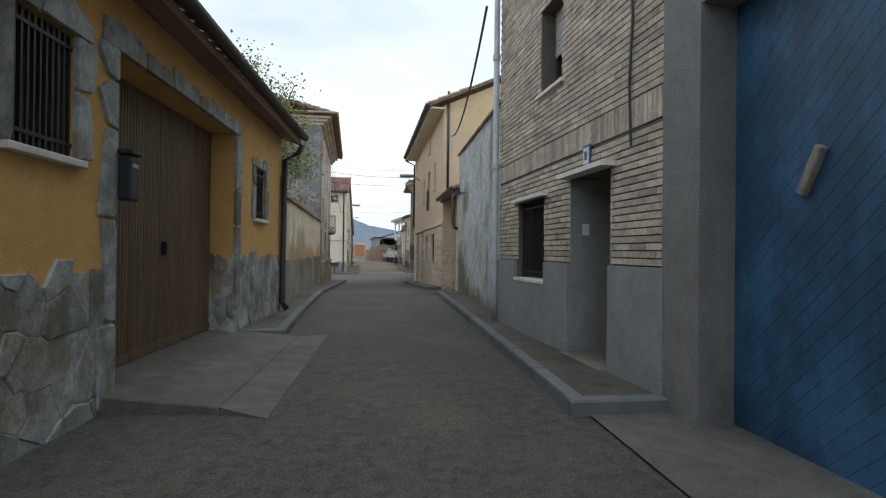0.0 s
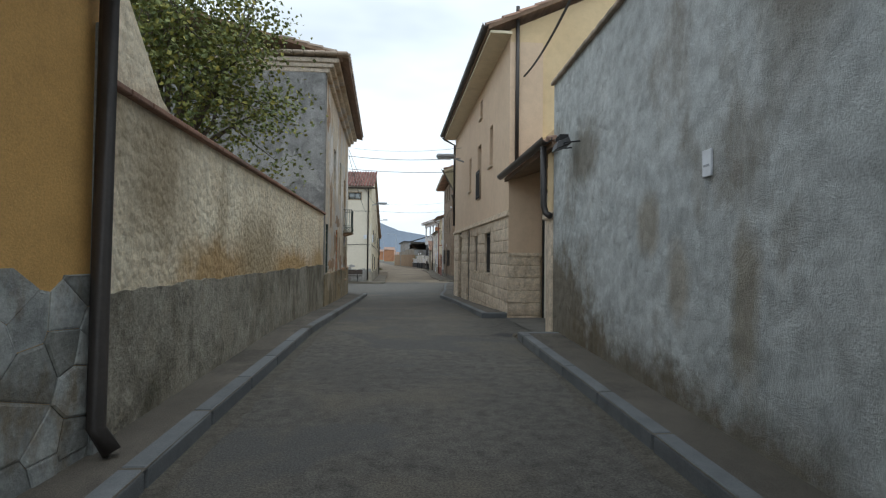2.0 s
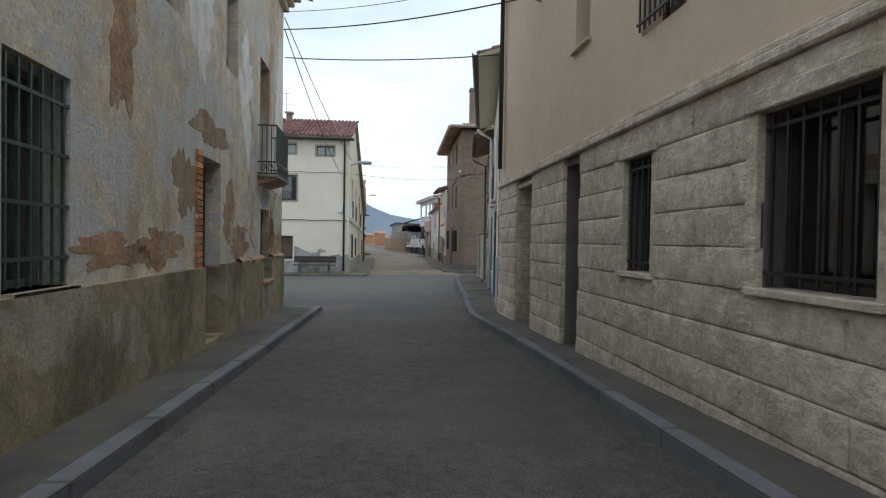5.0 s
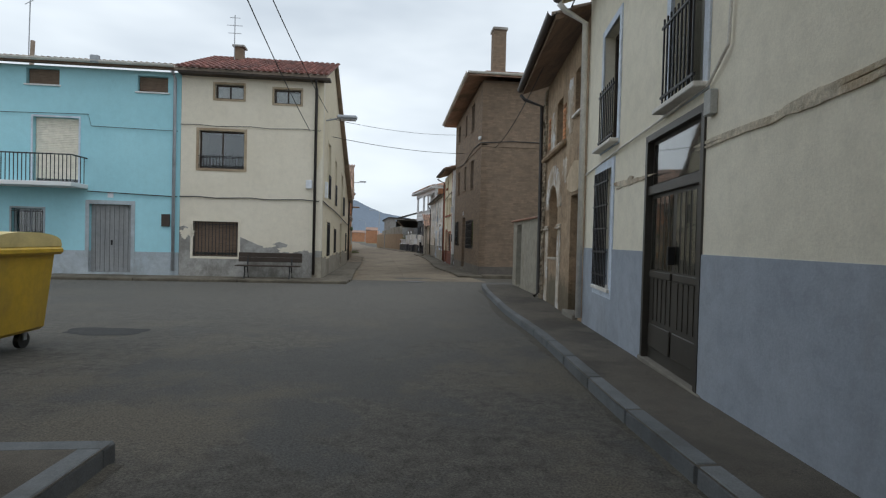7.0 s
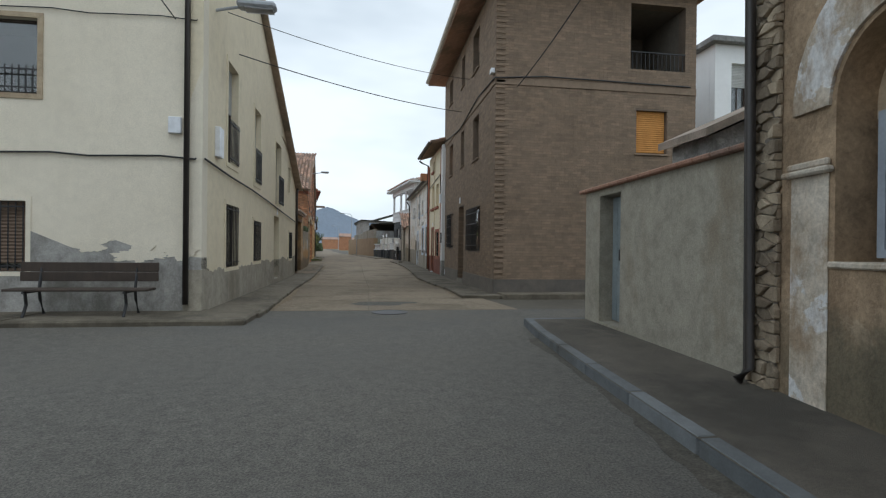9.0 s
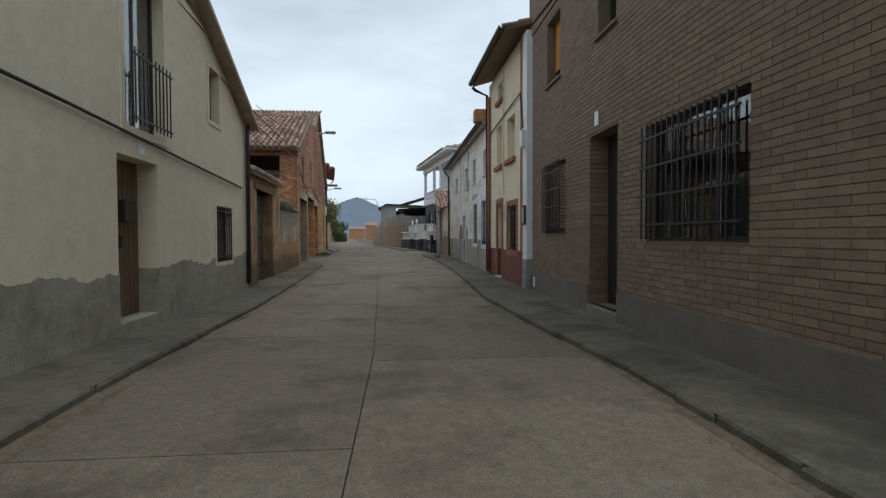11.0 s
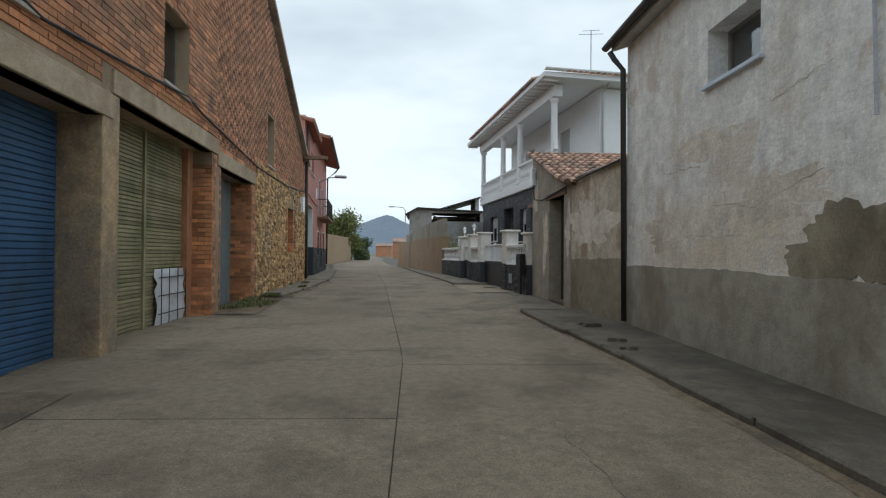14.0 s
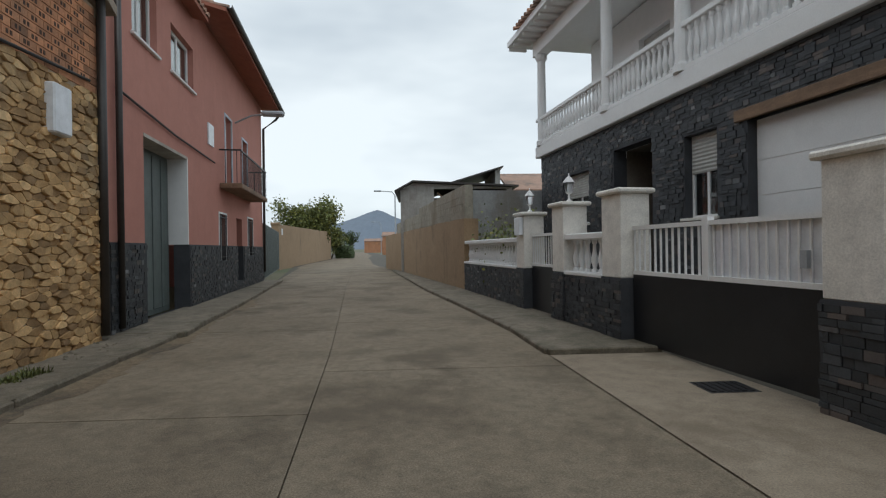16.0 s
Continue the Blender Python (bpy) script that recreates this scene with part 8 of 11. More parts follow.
def balustrade(s0, s1):
    b = part("low_wall", FF.block(s0, s1, -0.3, 0.0, Z0, 0.2), M["slate_back"], h, "dark slate low wall")
    slate_clad(b, FF, s0, s1, -0.65, 0.2, [], int(s0 * 10), 0.0)
    part("coping", FF.block(s0, s1, -0.33, 0.03, 0.2, 0.26, bev=0.01), M["white"], b)
    part("handrail", FF.block(s0, s1, -0.3, 0.0, 0.76, 0.86, bev=0.015), M["white"], b)
    n = int((s1 - s0) / 0.19)
    for i in range(n):
        ob = new("baluster", bal2)
        ob.location = FF.P(s0 + (i + 0.5) * (s1 - s0) / n, -0.15, 0.26)
        hang(ob, b)


balustrade(87.85, 92.3)
pillar(87.4, 87.85, 1.36, True)
pillar(85.62, 86.08, 1.4, True)
balustrade(84.42, 85.62)
pillar(83.92, 84.42, 1.42)
pillar(80.7, 81.18, 1.36)
balustrade(79.1, 80.7)
pillar(78.7, 79.1, 1.2)
for s0, s1, nm in ((86.1, 87.38, "gate"), (81.2, 83.9, "drive_gate")):
    gt = thing(nm, FF.P((s0 + s1) / 2, -0.15, -0.65), "white barred metal gate with black sheet lower half", "gate")
    part("lower_panel", FF.block(s0, s1, -0.18, -0.14, -0.6, 0.28), M["blackpanel"], gt)
    for z in (0.28, 0.86):
        part("rail", FF.block(s0, s1, -0.19, -0.13, z, z + 0.05), M["white"], gt)
    n = int((s1 - s0) / 0.105)
    for i in range(n + 1):
        s = s0 + (s1 - s0) * i / n
        part("bar", FF.block(s - 0.009, s + 0.009, -0.175, -0.155, 0.3, 0.9), M["white"], gt)
    if nm == "drive_gate":
        part("backing_sheet", FF.block(s0, s0 + 1.35, -0.2, -0.182, 0.3, 0.9), M["plaque"], gt)
        part("lock", FF.block(s0 + 0.2, s0 + 0.26, -0.14, -0.1, 0.45, 0.6), M["steelgrey"], gt)
        part("post", FF.block(s0 + 1.33, s0 + 1.42, -0.2, -0.12, 0.28, 0.95), M["white"], gt)
rs_ = random.Random(23)
for x_, y_, hh_ in ((1.75, 90.6, 0.55), (1.55, 91.6, 0.4), (1.95, 89.4, 0.35)):
    sh_ = thing("shrub", (x_, y_, -0.65), "small green garden shrub behind the balustrade", "shrub", "garden shrubs")
    part("stem", tube([(x_, y_, -0.7), (x_ + 0.03, y_, 0.3), (x_, y_ + 0.03, 0.6)], [0.03, 0.02, 0.012], 6), M["bark"], sh_)
    verts, faces = [], []
    for i in range(700):
        c_ = Vector((x_ + rs_.gauss(0, 0.22), y_ + rs_.gauss(0, 0.3), 0.55 + rs_.gauss(0, 0.25) * (1 + hh_)))
        a_ = Vector((rs_.gauss(0, 1), rs_.gauss(0, 1), rs_.gauss(0, 1))).normalized() * rs_.uniform(0.05, 0.12)
        b_ = a_.orthogonal() * 0.35
        k = len(verts)
        verts += [c_, c_ + a_ * 0.5 + b_, c_ + a_, c_ + a_ * 0.5 - b_]
        faces.append((k, k + 1, k + 2, k + 3))
    me = bpy.data.meshes.new("foliage")
    me.from_pydata(verts, [], faces)
    me.materials.append(M["leafmid"])
    hang(new("foliage", me), sh_)
mb = thing("meter_cabinet", FF.P(78.9, 0.1, -0.5), "tall dark letterbox cabinet beside the garden wall", "letterbox")
part("body", FF.block(78.75, 79.15, 0.06, 0.22, -0.08, 0.56, bev=0.02), M["blackpanel"], mb)
part("leg", FF.block(78.92, 78.98, 0.1, 0.16, -0.66, -0.06), M["iron"], mb)
part("panel", FF.block(79.14, 79.165, 0.09, 0.19, 0.0, 0.45), M["steelgrey"], mb)
pl_ = thing("intercom", FF.P(80.9, 0.03, 0.9), "steel intercom plate on a garden pillar", "intercom")
part("plate", FF.block(78.82, 79.0, 0.025, 0.045, 0.62, 0.86, bev=0.004), M["steelgrey"], pl_)
pl_ = thing("meter_hatch", FF.P(80.2, 0.02, -0.2), "small silver meter hatch in the slate wall", "hatch")
part("door", FF.block(80.05, 80.35, 0.03, 0.045, -0.38, -0.08, bev=0.004), M["steelgrey"], pl_)
lb = thing("letterbox", FF.P(87.5, 0.05, 1.0), "white letterbox on a garden pillar", "letterbox")
part("body", FF.block(87.42, 87.7, 0.035, 0.12, 0.9, 1.25, bev=0.01), M["plaque"], lb)
dr = thing("drain_cover", (2.2, 81.9, -0.64), "dark iron drain grate in the concrete drive", "drain cover")
bm = bmesh.new()
for i in range(6):
    box(bm, 2.0 + i * 0.07, 2.04 + i * 0.07, 81.75, 82.05, -0.645, -0.628)
box(bm, 1.97, 2.43, 81.72, 82.08, -0.65, -0.636)
part("grate", bm, M["iron"], dr)

# ---- beyond the villa ----
FR = Facade((0.82, 92.3), (-2.15, 108.6), (-6, 100))
h = thing("earth_wall", (-0.6, 100, -0.65), "long rammed-earth boundary wall with grey block courses on top", "wall")
part("wall", FR.wall(92.35, 112, Z0, ragged(92.35, 112, 1.54, 0.03, 0.3, 8), thick=0.45), M["earthwall"], h)
cb = part("block_courses", FR.wall(92.4, 107, 1.5, [(92.4, 2.55), (96, 2.5), (99.5, 2.42), (99.6, 2.2), (107, 2.1)], thick=0.25, w=-0.06), M["palecement"], h, "grey-brown cement block courses")
for k in range(4):
    for q in range(34):
        s_ = 92.45 + q * 0.42 + (0.2 if k % 2 else 0)
        if s_ + 0.4 < 106.8 and 1.56 + k * 0.22 + 0.2 < np.interp(s_, [92.4, 99.5, 99.6, 107], [2.55, 2.42, 2.2, 2.1]):
            part("block", FR.block(s_, s_ + 0.405, -0.06, -0.045, 1.56 + k * 0.22, 1.765 + k * 0.22), M["palecement"], cb)
h = thing("block_wall", (2, 93, -0.65), "grey cement block yard wall", "wall")
part("wall", Facade((0.85, 92.6), (4, 92.9), (2, 80)).wall(0.85, 4.0, Z0, 2.4, thick=0.25), M["cementpatch"], h)
h = thing("open_shed", (1.5, 106, -0.65), "grey block farm shed, open-fronted under a dark sheet roof", "shed")
FS2 = Facade((-1.45, 104), (4.5, 104), (0, 80))
part("wall", FS2.wall(-1.45, 4.5, Z0, [(-1.45, 3.75), (-0.8, 4.12), (4.5, 3.85)], [(0.32, 4.2, 2.55, 3.8)], thick=0.3), M["concrete"], h)
bm = bmesh.new()
for xa, za, xb, zb in ((-1.75, 3.62, -0.8, 4.14), (-0.8, 4.14, 4.8, 3.86)):
    hexa(bm, [(xa, 103.7, za), (xb, 103.7, zb), (xb, 110, zb), (xa, 110, za), (xa, 103.7, za + 0.09), (xb, 103.7, zb + 0.09), (xb, 110, zb + 0.09), (xa, 110, za + 0.09)])
part("roof", bm, M["gutterdark"], h)
# back and far side coloured dark for the shade under the roof
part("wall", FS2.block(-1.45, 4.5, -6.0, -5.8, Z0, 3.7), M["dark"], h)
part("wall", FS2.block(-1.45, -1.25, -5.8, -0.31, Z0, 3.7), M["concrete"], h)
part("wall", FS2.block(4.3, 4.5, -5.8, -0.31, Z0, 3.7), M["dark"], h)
bm = bmesh.new()
hexa(bm, [(0.3, 107.2, 4.15), (4.6, 107.2, 5.45), (4.6, 112.5, 5.45), (0.3, 112.5, 4.15), (0.3, 107.2, 4.24), (4.6, 107.2, 5.54), (4.6, 112.5, 5.54), (0.3, 112.5, 4.24)])
part("lean_to_roof", bm, M["gutterdark"], h, "dark sheet roof sloping up behind")
bm = bmesh.new()
box(bm, 4.15, 4.45, 107.5, 112.3, Z0, 5.38)
part("wall", bm, M["concrete"], h)
# rear wall of the lean-to, again with shade in its colour
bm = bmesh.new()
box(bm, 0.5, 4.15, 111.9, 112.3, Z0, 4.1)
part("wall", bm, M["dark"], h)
part("strut", tube([(0.5, 104.1, 3.6), (1.7, 104.2, 2.6)], 0.05, 6), M["woodbeam"], h)
h = thing("far_house", (9, 112, -0.65), "low house with pale clay-tile roof behind the sheds", "house")
bm = bmesh.new()
box(bm, 5.5, 12, 108, 116, Z0, 4.0)
part("wall", bm, M["cream"], h)
bm = bmesh.new()
hexa(bm, [(5, 107.5, 4.0), (12.5, 107.5, 4.0), (12.5, 112, 5.6), (5, 112, 5.6), (5, 107.5, 4.15), (12.5, 107.5, 4.15), (12.5, 112, 5.75), (5, 112, 5.75)])
part("roof", bm, M["tile"], h)

# ---- left side: ochre house ----
L1 = Facade((-2.04, 6.0), (-1.9, 8.91), (0, 5))
h = thing("ochre_house", (-4, 4.5, 0), "ochre rendered house with irregular grey flagstone base and trims", "house")
G1, A1, B1 = (3.6, 6.42, -0.2, 2.8), (2.53, 3.12, 1.84, 2.7), (7.31, 7.86, 1.72, 2.52)
wl = part("wall", L1.wall(-4, 8.95, Z0, 3.3, [G1, A1, B1], thick=0.4), M["ochre"], h)
stones(wl, L1, 6.42, 8.95, 0.0, 1.22, [], "flag", "flag", 0.2, 0.2, depth=0.01, jit=0.5, gap=0.002, name="flagstone", seed=2, top="ragged", rough=0.008, drop=0.3, chamfer=0.015)
stones(wl, L1, 0.8, 3.6, -0.1, 1.15, [], "flag", "flag", 0.18, 0.22, depth=0.012, jit=0.5, gap=0.002, name="flagstone", seed=8, top="ragged", rough=0.01, drop=0.3, chamfer=0.015)


def trim_stones(F, s0, s1, z0, z1, width, seed, sides="lrt"):
    """Rough pale slabs round an opening, with wavy outer edges."""
    r = random.Random(seed)

    def slab(q):
        c, f = stone_mesh(F, q, 0.0, 0.03, r, 0.006, 0.06, 0.04)
        me = bpy.data.meshes.new("trim_stone")
        me.from_pydata(c, [], f)
        face_out(me, F)
        me.materials.append(M["flag"])
        hang(new("trim_stone", me), wl)

    wob = lambda: width + r.uniform(-0.35, 0.3) * width
    for k, e, sd in (("l", s0, -1), ("r", s1, 1)):
        z = z0
        while k in sides and z < z1 - 0.02:
            zb = min(z + r.uniform(0.35, 0.85), z1)
            if z1 - zb < 0.15:
                zb = z1
            m = (z + zb) / 2 + r.uniform(-0.08, 0.08)
            slab([(e - sd * 0.004, z + 0.006), (e + sd * wob() * 0.9, z + 0.006 + r.uniform(0, 0.03)), (e + sd * wob(), m), (e + sd * wob() * 0.9, zb - 0.006 - r.uniform(0, 0.03)), (e - sd * 0.004, zb - 0.006)])
            z = zb
    s = s0 - width
    while "t" in sides and s < s1 + width - 0.05:
        b = min(s + r.uniform(0.35, 0.8), s1 + width)
        if s1 + width - b < 0.15:
            b = s1 + width
        slab([(s + 0.006, z1), (b - 0.006, z1), (b - 0.006 - r.uniform(0, 0.03), z1 + wob() * 0.9), ((s + b) / 2, z1 + wob()), (s + 0.006 + r.uniform(0, 0.03), z1 + wob() * 0.9)])
        s = b


trim_stones(L1, 3.6, 6.42, 0.0, 2.8, 0.2, 5)
trim_stones(L1, 2.53, 3.12, 1.84, 2.7, 0.17, 6)
trim_stones(L1, 7.31, 7.86, 1.72, 2.52, 0.16, 7)
window(h, L1, A1, 0.14, "wooddark", 1, sill="offwhite", bars=11, barw=-0.03)
window(h, L1, B1, 0.14, "wooddark", 1, sill="offwhite", bars=9, barw=-0.03)
gd = part("garage_door", L1.block(3.6, 6.42, -0.36, -0.33, 0.18, 2.8), M["woodbrown"], h, "brown ribbed double garage door")
for lf in (0, 1):
    a = 3.62 + lf * 1.4
    for i in range(26):
        s = a + i * 0.0535
        part("board", L1.block(s + 0.004, s + 0.05, -0.33, -0.312, 0.26, 2.78, bev=0.004), M["woodbrown"], gd)
part("bottom_rail", L1.block(3.62, 6.4, -0.33, -0.3, 0.18, 0.27), M["woodbrown"], gd)
part("handle", L1.block(5.06, 5.1, -0.31, -0.26, 1.18, 1.32, bev=0.006), M["iron"], gd)
RV = Facade((L1.P(6.42, 0, 0).x, L1.P(6.42, 0, 0).y), (L1.P(6.42, -0.33, 0).x, L1.P(6.42, -0.33, 0).y), (-1, 3))
xa_, xb_ = sorted((RV.a.x, RV.b.x))
stones(wl, RV, xa_, xb_, 0.05, 1.2, [], "flag", "flag", 0.17, 0.3, depth=0.02, jit=0.3, gap=0.007, name="flagstone", seed=31, rough=0.008)
mbx = thing("mailbox", L1.P(3.64, 0.04, 1.6), "black metal letterbox on the stone jamb", "letterbox")
part("body", L1.block(3.58, 3.72, 0.03, 0.13, 1.62, 1.98, bev=0.015), M["iron"], mbx)
part("slot", L1.block(3.61, 3.69, 0.13, 0.135, 1.88, 1.91), M["steelgrey"], mbx)
part("hood", L1.block(3.57, 3.73, 0.03, 0.15, 1.98, 2.02, bev=0.01), M["iron"], mbx)
roof(h, L1, -4, 9.15, 3.22, 0.32, 5, 0.35, "tile", tile_rows=0.8)
gutter(h, L1, -4, 9.2, 0.38, 3.27, r=0.08)
downpipe(h, [L1.P(9.0, 0.38, 3.2), L1.P(8.98, 0.3, 3.05), L1.P(8.9, 0.08, 2.9), L1.P(8.87, 0.07, 0.3), L1.P(8.87, 0.16, 0.16)], 0.05)
part("quoin_slab", L1.block(8.9, 9.0, -0.2, 0.03, 0.0, 2.6, bev=0.01), M["flag"], h)
part("wall", Facade((-1.95, 8.95), (-9, 8.95), (-4, 12)).wall(-9, -2.35, Z0, [(-9, 5.2), (-2.35, 3.3)], thick=0.3), M["cream_rough"], h)
part("wall", L1.block(-4, -3.8, -7, -0.4, Z0, 3.3), M["cream_rough"], h)
part("wall", L1.block(-4, 8.95, -7.2, -7.0, Z0, 5.0), M["cream_rough"], h)

# ---- roughcast yard wall and tree ----
L2 = Facade((-1.95, 9.0), (-2.34, 19.45), (0, 14))
h = thing("roughcast_wall", (-2.1, 14, 0), "cream roughcast yard wall with thin red clay coping", "wall")
part("wall", L2.wall(9.0, 19.5, 0.9, [(9.0, 2.3), (19.5, 2.36)], thick=0.35), M["cream_rough"], h)
bm = L2.wall(9.0, 19.5, Z0, ragged(9.0, 19.5, 1.03, 0.03, 0.06, 14), thick=0.37, w=0.02)
part("base_render", bm, M["cementband"], h, "stained grey cement base")
part("upper_wall", L2.wall(9.02, 10.5, 2.2, [(9.02, 3.5), (9.5, 3.05), (10.05, 2.5), (10.5, 2.3)], thick=0.25, w=-0.08), M["cream_rough"], h)
for i in range(35):
    s = 9.0 + i * 0.3
    part("coping_tile", L2.block(s, s + 0.292, -0.4, 0.06, 2.3 + (s - 9) * 0.0057, 2.345 + (s - 9) * 0.0057, bev=0.008), M["coping"], h)


def tree(name, label, base, trunk_h, crown, n_leaf, leafm, seed, lean=(0, 0), size=0.07, trunk_r=0.12):
    """Trunk with forking limbs; leaves as many small bent blades hung round the twigs."""
    r = random.Random(seed)
    t = thing(name, base, label, "tree")
    b = Vector(base)
    top = b + Vector((lean[0], lean[1], trunk_h))
    tips = []
    bm = tube([b - Vector((0, 0, 0.1)), b.lerp(top, 0.5) + Vector((0.05, -0.04, 0)), top], [trunk_r, trunk_r * 0.8, trunk_r * 0.6], 8)
    cx, cy, cz, rx, ry, rz = crown
    for i in range(11):
        d = Vector((r.uniform(-1, 1) * rx, r.uniform(-1, 1) * ry, r.uniform(-0.5, 1) * rz))
        e = Vector((cx, cy, cz)) + d * 0.85
        mid = top.lerp(e, 0.5) + Vector((r.uniform(-0.2, 0.2), r.uniform(-0.2, 0.2), r.uniform(0, 0.25)))
        tube([top, mid, e], [trunk_r * 0.5, trunk_r * 0.3, trunk_r * 0.12], 6, bm)
        tips += [e, mid.lerp(e, 0.5)]
        for k in range(5):
            e2 = mid.lerp(e, r.uniform(0.2, 1)) + Vector((r.uniform(-1, 1) * rx, r.uniform(-1, 1) * ry, r.uniform(-0.8, 0.9) * rz)) * 0.42
            tube([mid.lerp(e, 0.4), e2], [trunk_r * 0.14, trunk_r * 0.04], 4, bm)
            tips += [e2, e2, mid.lerp(e2, 0.6)]
    part("trunk", bm, M["bark"], t, smooth=True)
    verts, faces = [], []
    for i in range(n_leaf):
        c = r.choice(tips) + Vector((r.gauss(0, 0.2), r.gauss(0, 0.2), r.gauss(-0.06, 0.17))) * (rx / 1.4)
        a = Vector((r.gauss(0, 1), r.gauss(0, 1), r.gauss(0, 0.7))).normalized()
        w_ = a.orthogonal().normalized()
        w_ = (Matrix.Rotation(r.uniform(0, 6.28), 3, a) @ w_)
        l, wd = size * r.uniform(0.6, 1.3), size * r.uniform(0.28, 0.5)
        nn = a.cross(w_) * 0.15 * size
        i0 = len(verts)
        verts += [c, c + a * l * 0.5 + w_ * wd + nn, c + a * l, c + a * l * 0.5 - w_ * wd + nn]
        faces += [(i0, i0 + 1, i0 + 2), (i0, i0 + 2, i0 + 3)]
    me = bpy.data.meshes.new("crown")
    me.from_pydata(verts, [], faces)
    me.materials.append(M[leafm])
    hang(new("crown", me), t)
    return t


tree("tree", "loose olive-green garden tree behind the roughcast wall", (-4.2, 14.3, 0), 2.4, (-3.7, 14.1, 4.75, 2.0, 1.6, 2.1), 12500, "leaf", 4, (0.2, 0), 0.085)

# ---- old flaking house with balcony ----
L3 = Facade((-2.36, 19.45), (-2.83, 28.97), (0, 24))
S3 = Facade((-2.36, 19.45), (-9, 19.45), (-4, 15))
h = thing("old_house", (-5, 24, 0), "old two-storey house with flaking plaster, cornice and small balcony", "house")
o3 = [(20.15, 20.8, 0.76, 2.17), (23.4, 24.2, -0.2, 2.1), (26.62, 27.4, 0.3, 1.65), (22.2, 22.85, 3.45, 4.72), (26.5, 27.3, 2.28, 4.4), (24.4, 25.0, 3.5, 4.7)]
part("wall", L3.wall(19.45, 28.72, 0.7, 6.3, o3, thick=0.4), M["oldplaster"], h)
part("wall", L3.wall(19.45, 28.72, Z0, 0.74, [(23.4, 24.2, -0.2, 1), (26.62, 27.4, 0.3, 1), (20.15, 20.8, 0.76, 1)], w=0.07, thick=0.47), M["mossplinth"], h, "olive brown cement plinth")
for a, b in ((25.0, 26.62), (27.4, 28.73)):
    bm = bmesh.new()
    n = max(3, int((b - a) / 0.11))
    r_ = random.Random(int(a * 9))
    prev = None
    for i in range(n + 1):
        s = a + (b - a) * i / n
        k = r_.uniform(-0.018, 0.018)
        cur = [bm.verts.new(L3.P(s, w_, z_ + k)) for w_, z_ in ((0.075, 0.69), (0.085 + k, 0.735), (0.05, 0.77), (0.0, 0.79))]
        if prev:
            for q in range(3):
                bm.faces.new((prev[q], prev[q + 1], cur[q + 1], cur[q]))
        prev = cur
    part("plinth_ledge", bm, M["redearth"], h, "crumbling earthy ledge on the plinth")
for i, (s, z, rs, rz, mt, th_) in enumerate(((28.1, 1.05, 0.75, 0.38, "redearth", 0.004), (28.66, 1.8, 0.12, 0.9, "redearth", 0.004), (27.55, 1.2, 0.14, 0.55, "redearth", 0.004), (25.2, 1.0, 0.55, 0.22, "redearth", 0.004), (24.6, 1.5, 0.25, 0.4, "redearth", 0.004),
                                             (21.4, 0.98, 0.5, 0.14, "redearth", 0.004), (22.3, 1.0, 0.5, 0.18, "redearth", 0.004), (22.9, 1.7, 0.3, 0.35, "brownplaster", 0.004), (21.5, 2.9, 0.25, 0.7, "redearth", 0.004), (23.8, 2.45, 0.6, 0.2, "brownplaster", 0.004),
                                             (19.6, 1.9, 0.1, 0.7, "redearth", 0.004), (19.55, 3.6, 0.08, 0.8, "brownplaster", 0.004), (25.5, 3.4, 0.4, 0.8, "whiteold", 0.004), (21.3, 4.2, 0.5, 0.8, "whiteold", 0.004), (23.4, 4.0, 0.4, 0.9, "whiteold", 0.004), (20.5, 5.3, 0.4, 0.4, "redearth", 0.004),
                                             (28.45, 3.7, 0.55, 1.3, "whiteold", 0.005), (25.9, 1.5, 0.4, 0.5, "creamflake", 0.012))):
    flake(h, L3, s, z, rs, rz, mt, 80 + i, th=th_, lim=(27.41 if s > 27 and z < 2 else 19.46, 28.715, 0.76, 6.2), label="fallen plaster showing the earth core" if mt == "redearth" else "older plaster showing through")
flake(h, L3, 28.08, 1.62, 0.42, 0.46, "creamflake", 311, "plaster_flake", 0.024, label="thick cream plaster with a broken edge", fray=0.16, lim=(27.6, 28.56, 1.12, 2.06))
flake(h, L3, 27.0, 1.88, 0.42, 0.17, "bluefleck", 312, "plaster_flake", 0.01, label="blue-flecked old limewash", fray=0.2, lim=(26.55, 27.5, 1.66, 2.1))
wall_crack(h, L3, [(27.5, 2.08), (28.1, 2.0), (28.6, 1.95)], 0.02, 5, "redearth", 0.02)
wall_crack(h, L3, [(26.2, 0.8), (26.35, 1.5), (26.25, 2.05)], 0.012, 6, "brownplaster", 0.004)
part("wall", S3.wall(-9, -2.34, Z0, 6.35, thick=0.3, w=0.045), M["oldgrey"], h, "plain grey cement gable")
part("wall", Facade((-2.818, 28.72), (-9, 29.05), (-4, 35)).wall(-9, -2.82, Z0, 6.3, thick=0.35), M["oldplaster"], h)
part("wall", S3.block(-9.3, -9.0, -9.5, 0, Z0, 6.3), M["oldgrey"], h)
for i, (ww, zz) in enumerate(((0.12, 6.18), (0.24, 6.3), (0.38, 6.42))):
    part("cornice", L3.block(19.4, 28.75, -0.05, ww, zz, zz + 0.12, bev=0.02), M["oldplaster"], h)
    part("cornice", S3.block(-9, -2.36 + ww, 0.0, 0.06 + 0.05 * i, zz - 0.03, zz + 0.09, bev=0.015), M["brick_tan_run"], h)
roof(h, L3, 19.35, 28.85, 6.52, 0.62, 6.5, 0.24, "tile_old", tile_rows=1.2)
